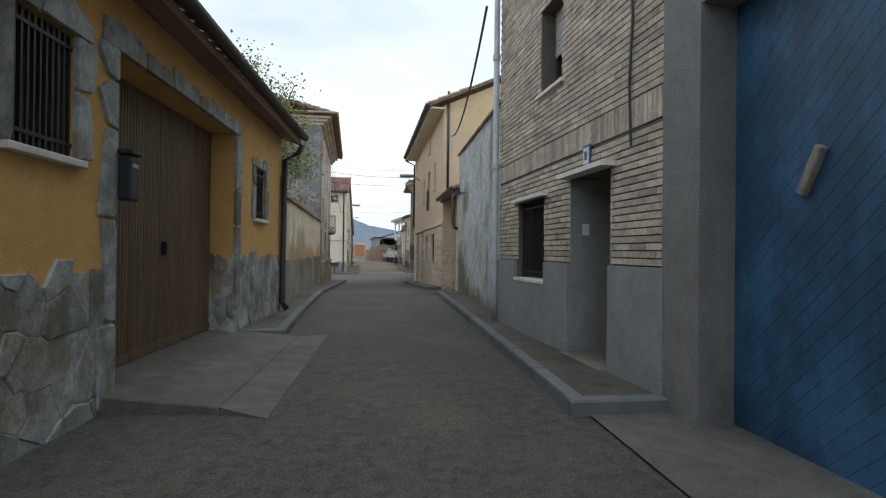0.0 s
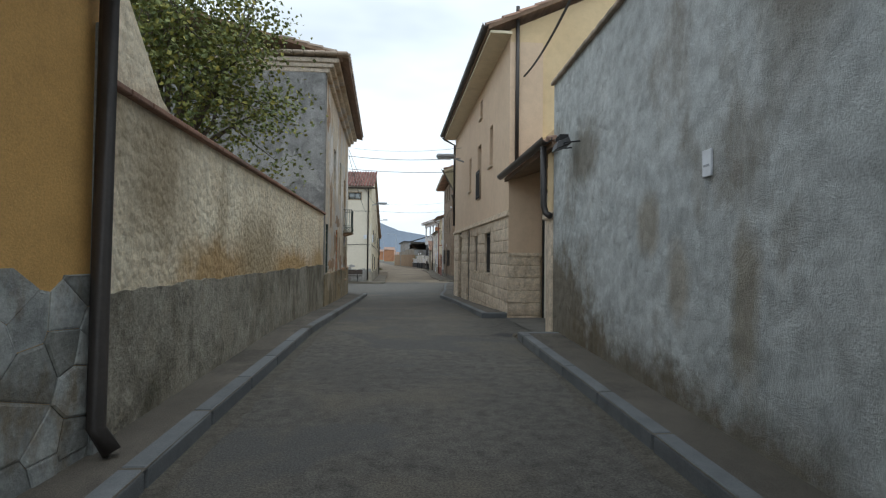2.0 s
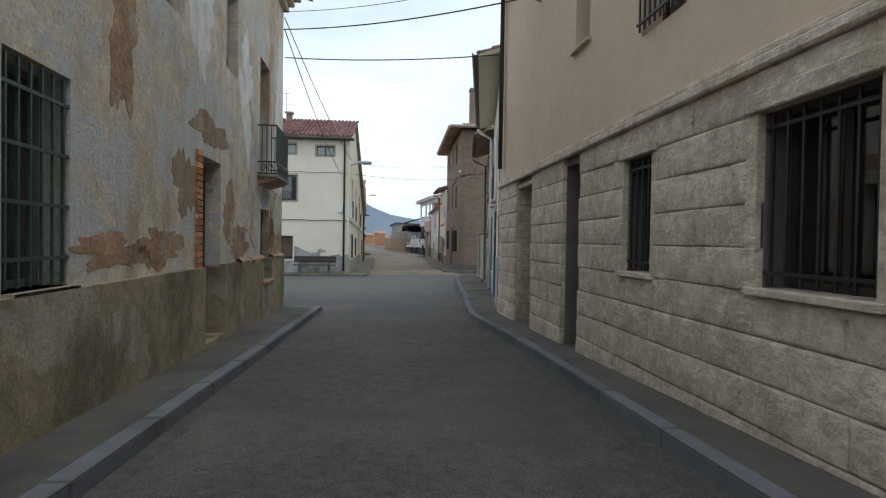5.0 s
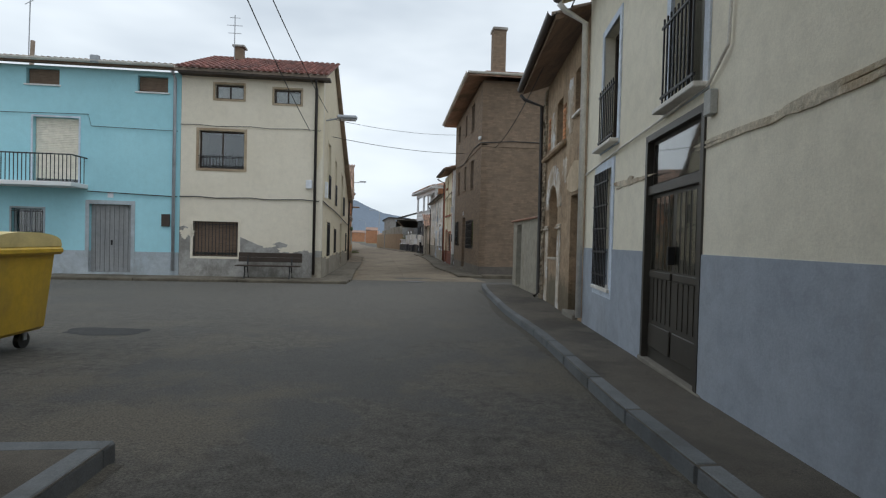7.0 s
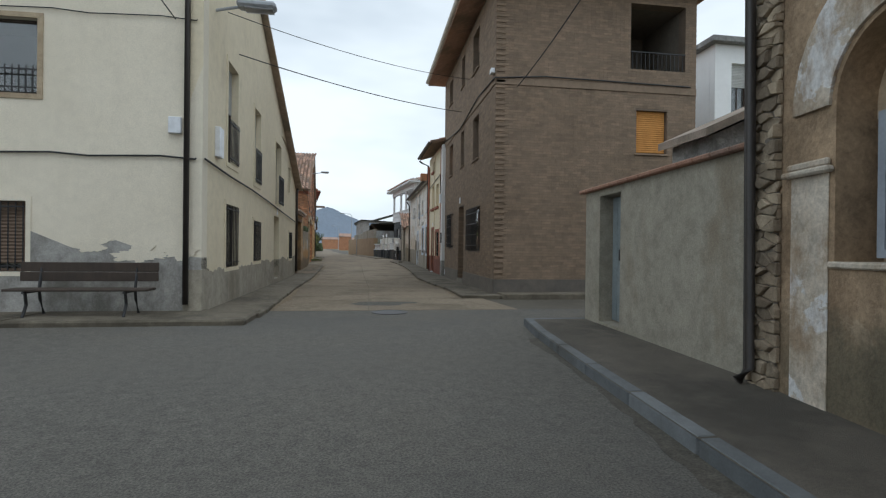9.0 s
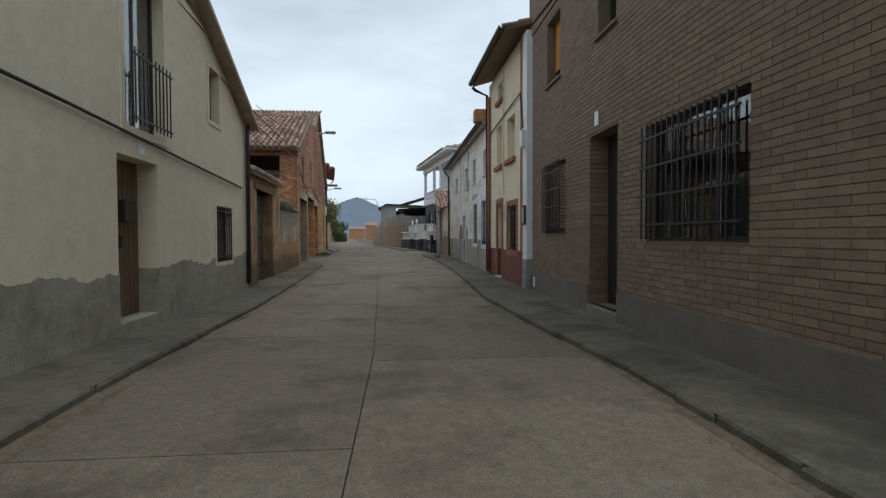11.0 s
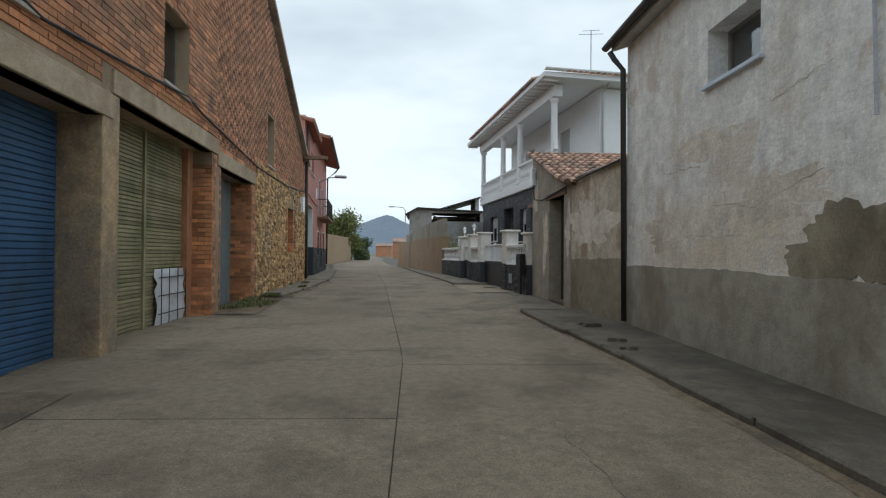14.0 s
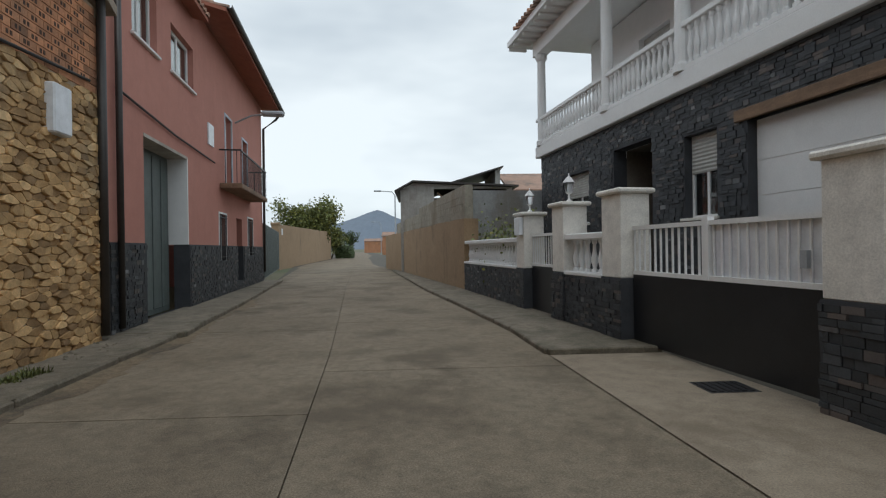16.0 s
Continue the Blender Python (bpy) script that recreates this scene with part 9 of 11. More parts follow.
for i in range(24):
    s = -1.72 - i * 0.29
    z = 6.56
    part("verge_tile", S3.block(s - 0.3, s, -0.25, 0.3, z, z + 0.09, bev=0.03), M["tile_old"], h)
window(h, L3, o3[0], 0.2, "greendoor", 1, bars=6, barw=-0.02, rails=4, barmat="greeniron")
window(h, L3, o3[2], 0.36, "wooddark", 1, bars=6, barw=-0.14, rails=3, barmat="greeniron")
part("sill", L3.block(26.56, 27.46, -0.36, 0.11, 0.25, 0.31, bev=0.015), M["redearth"], h, "worn earthen sill")
window(h, L3, o3[3], 0.15, "woodgrey", 1, blind="blindgrey", blind_h=0.9)
window(h, L3, o3[5], 0.15, "woodgrey", 1, blind="blindgrey", blind_h=0.9)
window(h, L3, o3[4], 0.2, "wooddark", 1)
plank_door(h, L3, o3[1], 0.2, "wooddark", 5, label="dark brown door with brick jambs")
for k in range(30):
    z = -0.1 + k * 0.075
    part("jamb_brick", L3.block(23.22, 23.4, 0, 0.03, z, z + 0.062), M["brick_red"], h)
bc = part("balcony", L3.block(26.3, 27.52, 0, 0.35, 2.19, 2.245, bev=0.015), M["cementband"], h, "thin stone balcony slab")
bm = bmesh.new()
hexa(bm, [L3.P(26.36, 0, 2.07), L3.P(27.46, 0, 2.07), L3.P(27.46, 0, 2.19), L3.P(26.36, 0, 2.19), L3.P(26.36, 0.31, 2.165), L3.P(27.46, 0.31, 2.165), L3.P(27.46, 0.31, 2.19), L3.P(26.36, 0.31, 2.19)])
part("slab_underside", bm, M["redearth"], bc, "crumbling brown underside")
for i in range(20):
    s = 26.34 + i * 0.06
    part("baluster", L3.block(s - 0.007, s + 0.007, 0.318, 0.332, 2.47, 3.11), M["greeniron"], bc)
for w_ in (0.08, 0.16, 0.24):
    for s in (26.33, 27.49):
        part("baluster", L3.block(s - 0.007, s + 0.007, w_ - 0.007, w_ + 0.007, 2.245, 3.11), M["greeniron"], bc)
for z in (2.255, 2.46, 3.11):
    part("rail", L3.block(26.31, 27.51, 0.312, 0.338, z, z + 0.022), M["greeniron"], bc)
    for s in (26.33, 27.49):
        part("rail", L3.block(s - 0.012, s + 0.012, 0.0, 0.313, z, z + 0.022), M["greeniron"], bc)
for i in range(11):
    # an S of two spirals, and a leaf where they meet
    bm = bmesh.new()
    c, q = 26.4 + i * 0.103, 1 if i % 2 else -1
    tube([L3.P(c + q * 0.04 * math.cos(t) * (1 - t / 11), 0.33, 2.415 + 0.042 * math.sin(t) * (1 - t / 12)) for t in [k * 0.6 for k in range(14)]], 0.009, 5, bm)
    tube([L3.P(c - q * 0.04 * math.cos(t) * (1 - t / 11), 0.33, 2.325 - 0.042 * math.sin(t) * (1 - t / 12)) for t in [k * 0.6 for k in range(14)]], 0.009, 5, bm)
    tube([L3.P(c + 0.051, 0.33, 2.27), L3.P(c + 0.045, 0.335, 2.36), L3.P(c + 0.051, 0.33, 2.46)], 0.011, 5, bm)
    part("scroll", bm, M["greeniron"], bc)
for s in (26.33, 27.49):
    for q in (0.1, 0.22):
        part("scroll", tube([L3.P(s, q + 0.045 * math.cos(t) * (1 - t / 11), 2.36 + 0.08 * math.sin(t) * (1 - t / 12)) for t in [k * 0.6 for k in range(14)]], 0.009, 5), M["greeniron"], bc)

# ---- yellow waste container ----
cn = thing("waste_container", (-5.1, 31.9, zr(31.9)), "yellow wheeled recycling container with faded lid", "waste container")
z0 = zr(31.9)
bm = bmesh.new()
hexa(bm, [(-5.8, 31.42, z0 + 0.22), (-4.56, 31.42, z0 + 0.22), (-4.56, 32.38, z0 + 0.22), (-5.8, 32.38, z0 + 0.22), (-5.87, 31.35, z0 + 1.2), (-4.48, 31.35, z0 + 1.2), (-4.48, 32.45, z0 + 1.2), (-5.87, 32.45, z0 + 1.2)], 0.04)
bd_ = part("body", bm, M["plastic_yellow"], cn)
for x_ in (-5.5, -5.1, -4.7):
    bm = bmesh.new()
    hexa(bm, [(x_ - 0.02, 31.405, z0 + 0.3), (x_ + 0.02, 31.405, z0 + 0.3), (x_ + 0.02, 31.44, z0 + 0.3), (x_ - 0.02, 31.44, z0 + 0.3), (x_ - 0.02, 31.352, z0 + 0.62), (x_ + 0.02, 31.352, z0 + 0.62), (x_ + 0.02, 31.42, z0 + 0.62), (x_ - 0.02, 31.42, z0 + 0.62)], 0.008)
    part("rib", bm, M["plastic_yellow"], bd_)
bm = bmesh.new()
box(bm, -5.92, -4.42, 31.3, 32.5, z0 + 1.14, z0 + 1.24, bev=0.03)
part("rim", bm, M["plastic_yellow"], cn)
bm = bmesh.new()
arc = [(31.9 - 0.58 * math.cos(i * math.pi / 10), z0 + 1.24 + 0.17 * math.sin(i * math.pi / 10) ** 0.6) for i in range(11)]
ends = [[bm.verts.new((x_, y_, z_)) for y_, z_ in arc] for x_ in (-5.9, -4.44)]
for k in range(10):
    bm.faces.new((ends[0][k], ends[0][k + 1], ends[1][k + 1], ends[1][k]))
for q in ends:
    bm.faces.new(q)
part("lid", bm, M["lid_yellow"], cn, "pale yellow faded lid")
for i, (a, zz, ww, hh) in enumerate(((-4.78, 0.72, 0.12, 0.26), (-5.3, 0.7, 0.14, 0.2), (-5.02, 0.62, 0.16, 0.1), (-5.0, 0.52, 0.12, 0.07))):
    bm = bmesh.new()
    hexa(bm, [(a, 31.385 - zz * 0.03, z0 + zz), (a + ww, 31.385 - zz * 0.03, z0 + zz), (a + ww, 31.42, z0 + zz), (a, 31.42, z0 + zz), (a, 31.385 - (zz + hh) * 0.045, z0 + zz + hh), (a + ww, 31.385 - (zz + hh) * 0.045, z0 + zz + hh), (a + ww, 31.41, z0 + zz + hh), (a, 31.41, z0 + zz + hh)])
    part("sticker", bm, M["plaque"] if i < 2 else M["rubber"], cn, "blank white sticker" if i < 2 else "blank dark sticker")
for x in (-5.55, -4.75):
    for y in (31.55, 32.25):
        bm = bmesh.new()
        ring = [(x - 0.03, y + 0.1 * math.cos(t), z0 + 0.1 + 0.1 * math.sin(t)) for t in [k * math.pi / 7 for k in range(14)]]
        va = [bm.verts.new(p) for p in ring]
        vb = [bm.verts.new((p[0] + 0.06, p[1], p[2])) for p in ring]
        for k in range(14):
            bm.faces.new((va[k], va[(k + 1) % 14], vb[(k + 1) % 14], vb[k]))
        bm.faces.new(va)
        bm.faces.new(vb[::-1])
        wh = part("wheel", bm, M["rubber"], cn)
        bm = bmesh.new()
        box(bm, x - 0.045, x + 0.045, y - 0.03, y + 0.03, z0 + 0.1, z0 + 0.24)
        part("fork", bm, M["steelgrey"], wh)
part("handle", tube([(-5.6, 31.3, z0 + 1.0), (-5.6, 31.24, z0 + 1.0), (-4.75, 31.24, z0 + 1.0), (-4.75, 31.3, z0 + 1.0)], 0.018, 6), M["plastic_yellow"], cn)

# ---- cream corner house and blue house ----
F4 = Facade((-2.85, 44.22), (-18, 44.3), (-5, 40))
S4 = Facade((-2.85, 44.2), (-3.07, 57.7), (0, 50))
h = thing("corner_cream_house", (-5.5, 50, -0.75), "off-white three-storey corner house with peeling grey base", "house")
fo = [(-6.63, -5.65, 5.62, 6.13), (-4.6, -3.66, 5.55, 6.06), (-7.15, -5.6, 3.15, 4.48), (-7.3, -5.76, 0.03, 1.27)]
part("wall", F4.wall(-7.76, -2.85, 0.9, 6.5, fo), M["whitecream"], h)
bm = F4.wall(-7.76, -2.85, Z0, [(-7.76, 1.05), (-7.6, 1.1), (-7.3, 0.95), (-5.7, 0.75), (-5.0, 0.45), (-4.3, 0.6), (-3.6, 0.35), (-2.85, 0.3)], [(-7.3, -5.76, 0.03, 1.27)], w=0.012, thick=0.32)
part("base_render", bm, M["plinthgrey"], h, "bare grey cement base with flaking edge")
for i, (s, z, rs, rz) in enumerate(((-3.9, 0.35, 0.4, 0.14), (-3.2, 0.4, 0.3, 0.12), (-4.7, 0.5, 0.3, 0.1), (-7.5, 0.85, 0.2, 0.2))):
    flake(h, F4, s, z, rs, rz, "whitecream", 140 + i, th=0.006, w0=0.012, label="flake of off-white paint")
part("wall", F4.wall(-7.76, -2.85, Z0, 0.9, [(-7.3, -5.76, 0.03, 1.27)]), M["whitecream"], h)
so = [(45.85, 46.95, 0.05, 1.43), (48.7, 49.7, 0.1, 1.22), (45.95, 46.85, 2.35, 4.55), (48.75, 49.6, 2.25, 4.3), (52.05, 53.15, -0.6, 1.55), (52.25, 53.4, 1.95, 4.1), (55.6, 56.55, 0.0, 1.1), (55.3, 55.85, 2.7, 3.7)]
prof = [(44.2, 6.5), (47.6, 8.05), (57.7, 3.05)]
part("wall", S4.wall(44.25, 57.7, -0.2, prof, so), M["cream"], h)
part("base_render", S4.wall(44.2, 57.7, Z0, ragged(44.2, 57.7, 0.06, 0.1, 0.1, 77), [(52.05, 53.15, -0.6, 1.0), (48.7, 49.7, 0.1, 1.0), (45.85, 46.95, 0.05, 1.0), (55.6, 56.55, 0.0, 1.0)], w=0.012, thick=0.32), M["beigecement"], h, "bare stained cement base")
window(h, F4, fo[0], 0.12, "wooddark", 1, trim="tanlintel", trim_w=0.07, curtain="curtain")
window(h, F4, fo[1], 0.12, "wooddark", 1, trim="tanlintel", trim_w=0.07, curtain="curtain")
window(h, F4, fo[2], 0.12, "wooddark", 1, trim="tanlintel", trim_w=0.09, bars=14, barw=0.03, barz=(3.17, 3.65), rails=2)
window(h, F4, fo[3], 0.12, "blindbrown", 1, bars=13, barw=-0.02, trim="whitecream", trim_w=0.08, blind="blindbrown", blind_h=1.1)
for o in so[:2]:
    window(h, S4, o, 0.12, "wooddark", 1, bars=8, barw=0.03, trim="cream", trim_w=0.09)
for o in so[2:4]:
    window(h, S4, o, 0.15, "wooddark", 1, bars=8, barw=0.05, barz=(o[2] + 0.02, o[2] + 0.95), trim="cream", trim_w=0.1, blind="blindgrey", blind_h=1.0)
window(h, S4, so[5], 0.15, "wooddark", 1, bars=10, barw=0.12, barz=(1.97, 2.95), trim="cream", trim_w=0.1)
window(h, S4, so[6], 0.12, "wooddark", 1, bars=7, barw=0.02, trim="cream", trim_w=0.08)
window(h, S4, so[7], 0.15, "wooddark", 1, trim="cream", trim_w=0.08)
plank_door(h, S4, so[4], 0.28, "woodbrown", 8, label="brown slatted front door")
part("letterbox", S4.block(52.6, 52.9, -0.27, -0.18, 0.7, 1.0), M["wooddark"], h)
part("number_plate", S4.block(52.6, 52.75, 0, 0.015, 1.62, 1.82), M["plaque"], h)
part("wall", Facade((-3.07, 57.7), (-7.76, 57.7), (-4, 60)).wall(-7.76, -3.07, Z0, 3.0, thick=0.25), M["cream"], h)
part("wall", F4.block(-7.76, -7.5, -13.4, -0.32, Z0, 6.45), M["cream"], h)
bm = bmesh.new()
for (ya, za, yb, zb) in ((43.85, 6.43, 47.6, 8.08), (47.6, 8.08, 57.9, 3.02)):
    hexa(bm, [(-7.85, ya, za), (-2.74, ya, za), (-2.8, yb, zb), (-7.85, yb, zb), (-7.85, ya, za + 0.1), (-2.74, ya, za + 0.1), (-2.8, yb, zb + 0.1), (-7.85, yb, zb + 0.1)])
rf = part("roof", bm, M["tile_old"], h)
T4 = lambda s, q: Vector((s, 47.6 - q, 8.19 - q * 0.44))
tagged(part("tiling", roof_tiles(T4, -7.8, -2.62, 0.0, 3.8), M["tile_red"], rf), kind="stuff")
part("eave_board", F4.block(-7.76, -2.6, 0, 0.36, 6.37, 6.45), M["wooddark"], h)
ch_ = part("chimney", F4.block(-6.7, -6.4, -2.6, -2.3, 7.4, 8.35), M["brick_brown_run"], h)
part("chimney_cap", F4.block(-6.78, -6.32, -2.68, -2.22, 8.3, 8.37), M["concrete"], ch_)
downpipe(h, [F4.P(-3.1, 0.3, 6.36), F4.P(-3.1, 0.08, 6.1), F4.P(-3.1, 0.07, -0.55)], 0.05)
downpipe(h, [S4.P(57.6, 0.1, 3.1), S4.P(57.6, 0.07, 2.8), S4.P(57.6, 0.07, -0.6)], 0.05)
for zc in (2.12, 4.65):
    part("wall_cable", tube([F4.P(-7.76 + i * 0.6, 0.03, zc + 0.025 * math.sin(i * 2.1)) for i in range(9)] + [F4.P(-2.95, 0.04, zc)], 0.018 if zc < 3 else 0.01, 6), M["cable"], h)
part("wall_cable", tube([S4.P(44.25, 0.04, 2.12), S4.P(46, 0.04, 2.05), S4.P(48.5, 0.04, 2.0), S4.P(51, 0.04, 1.9), S4.P(54, 0.04, 1.75), S4.P(57.2, 0.04, 1.6)], 0.02, 6), M["cable"], h)
part("meter_box", F4.block(-3.42, -3.2, 0, 0.08, 2.55, 2.85, bev=0.01), M["plaque"], h)
part("meter_box", S4.block(45.0, 45.3, 0, 0.1, 2.3, 2.9, bev=0.01), M["plaque"], h)
an = thing("roof_antenna", (-6.6, 46.2, 7.6), "thin television antenna on the red roof", "antenna")
part("mast", tube([(-6.6, 46.2, 7.3), (-6.6, 46.2, 9.4)], 0.02, 6), M["steelgrey"], an)
for z, l in ((9.3, 0.2), (9.0, 0.3), (8.7, 0.25)):
    part("dipole", tube([(-6.6 - l, 46.2, z), (-6.6 + l, 46.2, z)], 0.012, 5), M["steelgrey"], an)

bn = thing("bench", (-4.5, 43.7, -0.68), "dark slatted park bench on iron legs against the house", "bench")
zb_ = zr(43.7) + 0.1
for i in range(3):
    bm = bmesh.new()
    box(bm, -5.62, -3.45, 43.42 + i * 0.13, 43.53 + i * 0.13, zb_ + 0.42, zb_ + 0.46, bev=0.008)
    part("seat_slat", bm, M["wooddark"], bn)
for i in range(2):
    bm = bmesh.new()
    box(bm, -5.62, -3.45, 43.86 + i * 0.02, 43.9 + i * 0.02, zb_ + 0.56 + i * 0.165, zb_ + 0.72 + i * 0.165, bev=0.008)
    part("back_slat", bm, M["wooddark"], bn)
for x in (-5.3, -3.8):
    part("leg", tube([(x, 43.4, zb_), (x, 43.5, zb_ + 0.2), (x, 43.46, zb_ + 0.42)], 0.025, 6), M["iron"], bn)
    part("leg", tube([(x, 43.95, zb_), (x, 43.85, zb_ + 0.25), (x, 43.82, zb_ + 0.42), (x, 43.92, zb_ + 0.88)], 0.025, 6), M["iron"], bn)
    part("seat_bearer", tube([(x, 43.4, zb_ + 0.4), (x, 43.88, zb_ + 0.4)], 0.02, 6), M["iron"], bn)

class Narrowed:
    """A facade whose lengths along the wall are drawn in towards its neighbour."""

    def __init__(self, base, s_from, s_to, k):
        self.f, self.q, self.n, self.k, self.ax = base, (s_from, s_to, k), base.n, base.k * k, base.ax

    def P(self, s, w, z):
        return self.f.P(self.q[1] + (s - self.q[0]) * self.q[2], w, z)

    box, block, wall = Facade.box, Facade.block, Facade.wall


F4B = Narrowed(F4, -8.22, -7.78, 0.925)
h = thing("blue_house", (-13, 47, -0.75), "turquoise painted house with outside stair and grey base", "house")
bo = [(-13.7, -12.55, 5.8, 6.35), (-9.8, -8.7, 5.72, 6.28), (-13.45, -11.85, 2.45, 4.7), (-14.15, -13.05, 0.3, 1.55), (-11.45, -9.95, -0.6, 1.77)]
part("wall", F4B.wall(-18.5, -8.22, 0.14, 6.45, bo, w=-0.02), M["cyan"], h)
part("wall", F4B.wall(-18.5, -8.22, Z0, 0.14, [(-11.45, -9.95, -0.6, 0.3)], w=-0.005, thick=0.3), M["cyanplinth"], h, "grey-blue cement base")
for o in bo[:2]:
    window(h, F4B, o, 0.15, "wooddark", 0, sill="white", blind="blindbrown", blind_h=0.5, w0=-0.02)
window(h, F4B, bo[2], 0.15, "lintel", 1, blind="gatebeige", blind_h=2.1, w0=-0.02, trim="bluewhite", trim_w=0.06)
window(h, F4B, bo[3], 0.15, "steelgrey", 1, bars=6, barw=0.0, w0=-0.02, trim="cyanplinth", trim_w=0.06)
plank_door(h, F4B, bo[4], 0.12, "greydoor", 9, label="grey plank double door", w0=-0.02)
for q in ((-11.58, -11.45, -0.7, 1.9), (-9.95, -9.82, -0.7, 1.9), (-11.45, -9.95, 1.77, 1.9)):
    part("surround", F4B.block(q[0], q[1], -0.03, 0.0, q[2], q[3]), M["cyanplinth"], h)
part("meter_box", F4B.block(-8.85, -8.55, -0.02, 0.03, 1.05, 1.48), M["wooddark"], h)
part("number_plate", F4B.block(-10.8, -10.6, -0.02, 0.0, 2.0, 2.2), M["plaque"], h)
bs = part("balcony_slab", F4B.block(-15.3, -11.5, -0.02, 0.9, 2.28, 2.42, bev=0.01), M["white"], h)
for i in range(28):
    s = -15.2 + i * 0.135
    part("baluster", F4B.block(s - 0.01, s + 0.01, 0.84, 0.86, 2.42, 3.3), M["iron"], bs)
part("rail", F4B.block(-15.3, -11.5, 0.83, 0.87, 3.3, 3.34), M["iron"], bs)
for w_ in (0.15, 0.35, 0.6):
    part("baluster", F4B.block(-11.55, -11.53, w_, w_ + 0.02, 2.42, 3.3), M["iron"], bs)
part("rail", F4B.block(-11.56, -11.52, 0.0, 0.87, 3.3, 3.34), M["iron"], bs)
st = part("outside_stair", F4B.block(-15.5, -15.3, -0.02, 0.9, 2.28, 2.42), M["white"], h)
for i in range(9):
    s = -15.5 - i * 0.27
    part("stair_step", F4B.block(s - 0.28, s, -0.02, 0.9, 2.35 + i * 0.17, 2.52 + i * 0.17), M["white"], st)
    part("baluster", F4B.block(s - 0.15, s - 0.13, 0.84, 0.86, 2.52 + i * 0.17, 3.4 + i * 0.17), M["iron"], st)
bm = tube([F4B.P(-15.3, 0.85, 3.34), F4B.P(-17.9, 0.85, 4.95)], 0.02, 6)
part("rail", bm, M["iron"], st)
part("wall_cable", tube([F4B.P(-18, 0.02, 4.75), F4B.P(-11.5, 0.02, 4.85), F4B.P(-11.4, 0.02, 4.45), F4B.P(-8.3, 0.02, 4.4)], 0.01, 6), M["cable"], h)
part("wall_cable", tube([F4B.P(-11.5, 0.02, 2.2), F4B.P(-8.3, 0.02, 2.1)], 0.018, 6), M["cable"], h)
part("wall", F4B.block(-18.5, -18.2, -9, -0.33, Z0, 6.45), M["cyan"], h)
roof(h, F4B, -18.5, -8.3, 6.45, 0.35, 6, 0.3, "tile_old", tile_rows=2.0)
gutter(h, F4B, -18.5, -8.3, 0.42, 6.45, "offwhite")
downpipe(h, [F4B.P(-8.4, 0.3, 6.4), F4B.P(-8.4, 0.08, 6.2), F4B.P(-8.4, 0.07, -0.5)], 0.055, "zinc")
part("roof_lamp", F4B.block(-11.2, -10.9, 0.35, 0.5, 6.5, 6.75, bev=0.02), M["steelgrey"], h)
cs = thing("far_barn", (-16, 52, -0.7), "brown tiled roof of a house behind the blue house", "house")
bm = bmesh.new()
hexa(bm, [(-19, 50, 6.9), (-14, 50, 6.9), (-14, 54, 8.6), (-19, 54, 8.6), (-19, 50, 7.1), (-14, 50, 7.1), (-14, 54, 8.8), (-19, 54, 8.8)])
part("roof", bm, M["tile_old"], cs)
bm = bmesh.new()
box(bm, -19, -14.2, 50.3, 54, Z0, 6.9)
part("wall", bm, M["adobe"], cs)
part("flue", tube([(-17.2, 51, 7.2), (-17.1, 51, 9.6)], 0.09, 8), M["tile_old"], cs)
an = thing("roof_antenna", (-14.6, 47, 8), "thin television antenna on the tiled roof", "antenna")
part("mast", tube([(-14.6, 47, 7.6), (-14.55, 47, 10.2)], 0.02, 6), M["steelgrey"], an)
for z, l in ((10.1, 0.3), (9.7, 0.2)):
    part("dipole", tube([(-14.55 - l, 47, z - 0.1), (-14.55 + l, 47, z + 0.15)], 0.014, 5), M["steelgrey"], an)

# ---- adobe wall with plank gate ----
L5 = Facade((-3.1, 57.7), (-3.4, 65.6), (0, 60))
h = thing("adobe_wall", (-3.3, 61.5, -0.75), "mud-plastered yard wall with tiled gateway and weathered plank gate", "wall")
part("wall", L5.wall(57.75, 62.0, Z0, [(57.75, 2.0), (62.0, 2.05)], [(58.85, 60.85, -0.9, 1.72)], thick=0.5), M["orangemud"], h)
part("wall", L5.wall(62.0, 65.6, Z0, [(62.0, 1.45), (63.0, 1.5), (65.6, 1.42)], thick=0.45), M["adobe"], h)
for i, (s, z, rs, rz, mt) in enumerate(((64.75, 0.62, 0.28, 0.3, "cementpatch"), (63.75, 1.02, 0.3, 0.22, "cementplinth"), (62.35, 1.0, 0.14, 0.34, "palecement"), (62.55, 0.42, 0.14, 0.12, "cementpatch"))):
    flake(h, L5, s, z, rs, rz, mt, 120 + i, "render_patch", 0.004, fray=0.2, label="grey cement repair on the mud wall")
rr_ = random.Random(44)
bm = bmesh.new()
prev = None
for i in range(61):
    s = 62.0 + i * 0.06
    k = rr_.uniform(-0.025, 0.025)
    hump = 0.12 * max(0.0, math.sin(i * 0.21 + 0.6)) + 0.05 * math.sin(i * 0.7)
    cur = [bm.verts.new(L5.P(s, w_ + k * 0.5, 1.42 + z_ * (0.6 + hump * 3) + k)) for w_, z_ in ((0.04, 0.0), (0.05, 0.06), (-0.05, 0.13), (-0.2, 0.17), (-0.36, 0.12), (-0.46, 0.0))]
    if prev:
        for q in range(5):
            bm.faces.new((prev[q], prev[q + 1], cur[q + 1], cur[q]))
    prev = cur
part("wall_top", bm, M["moss"], h, "mossy crumbling wall top", smooth=True)
verts, faces = [], []
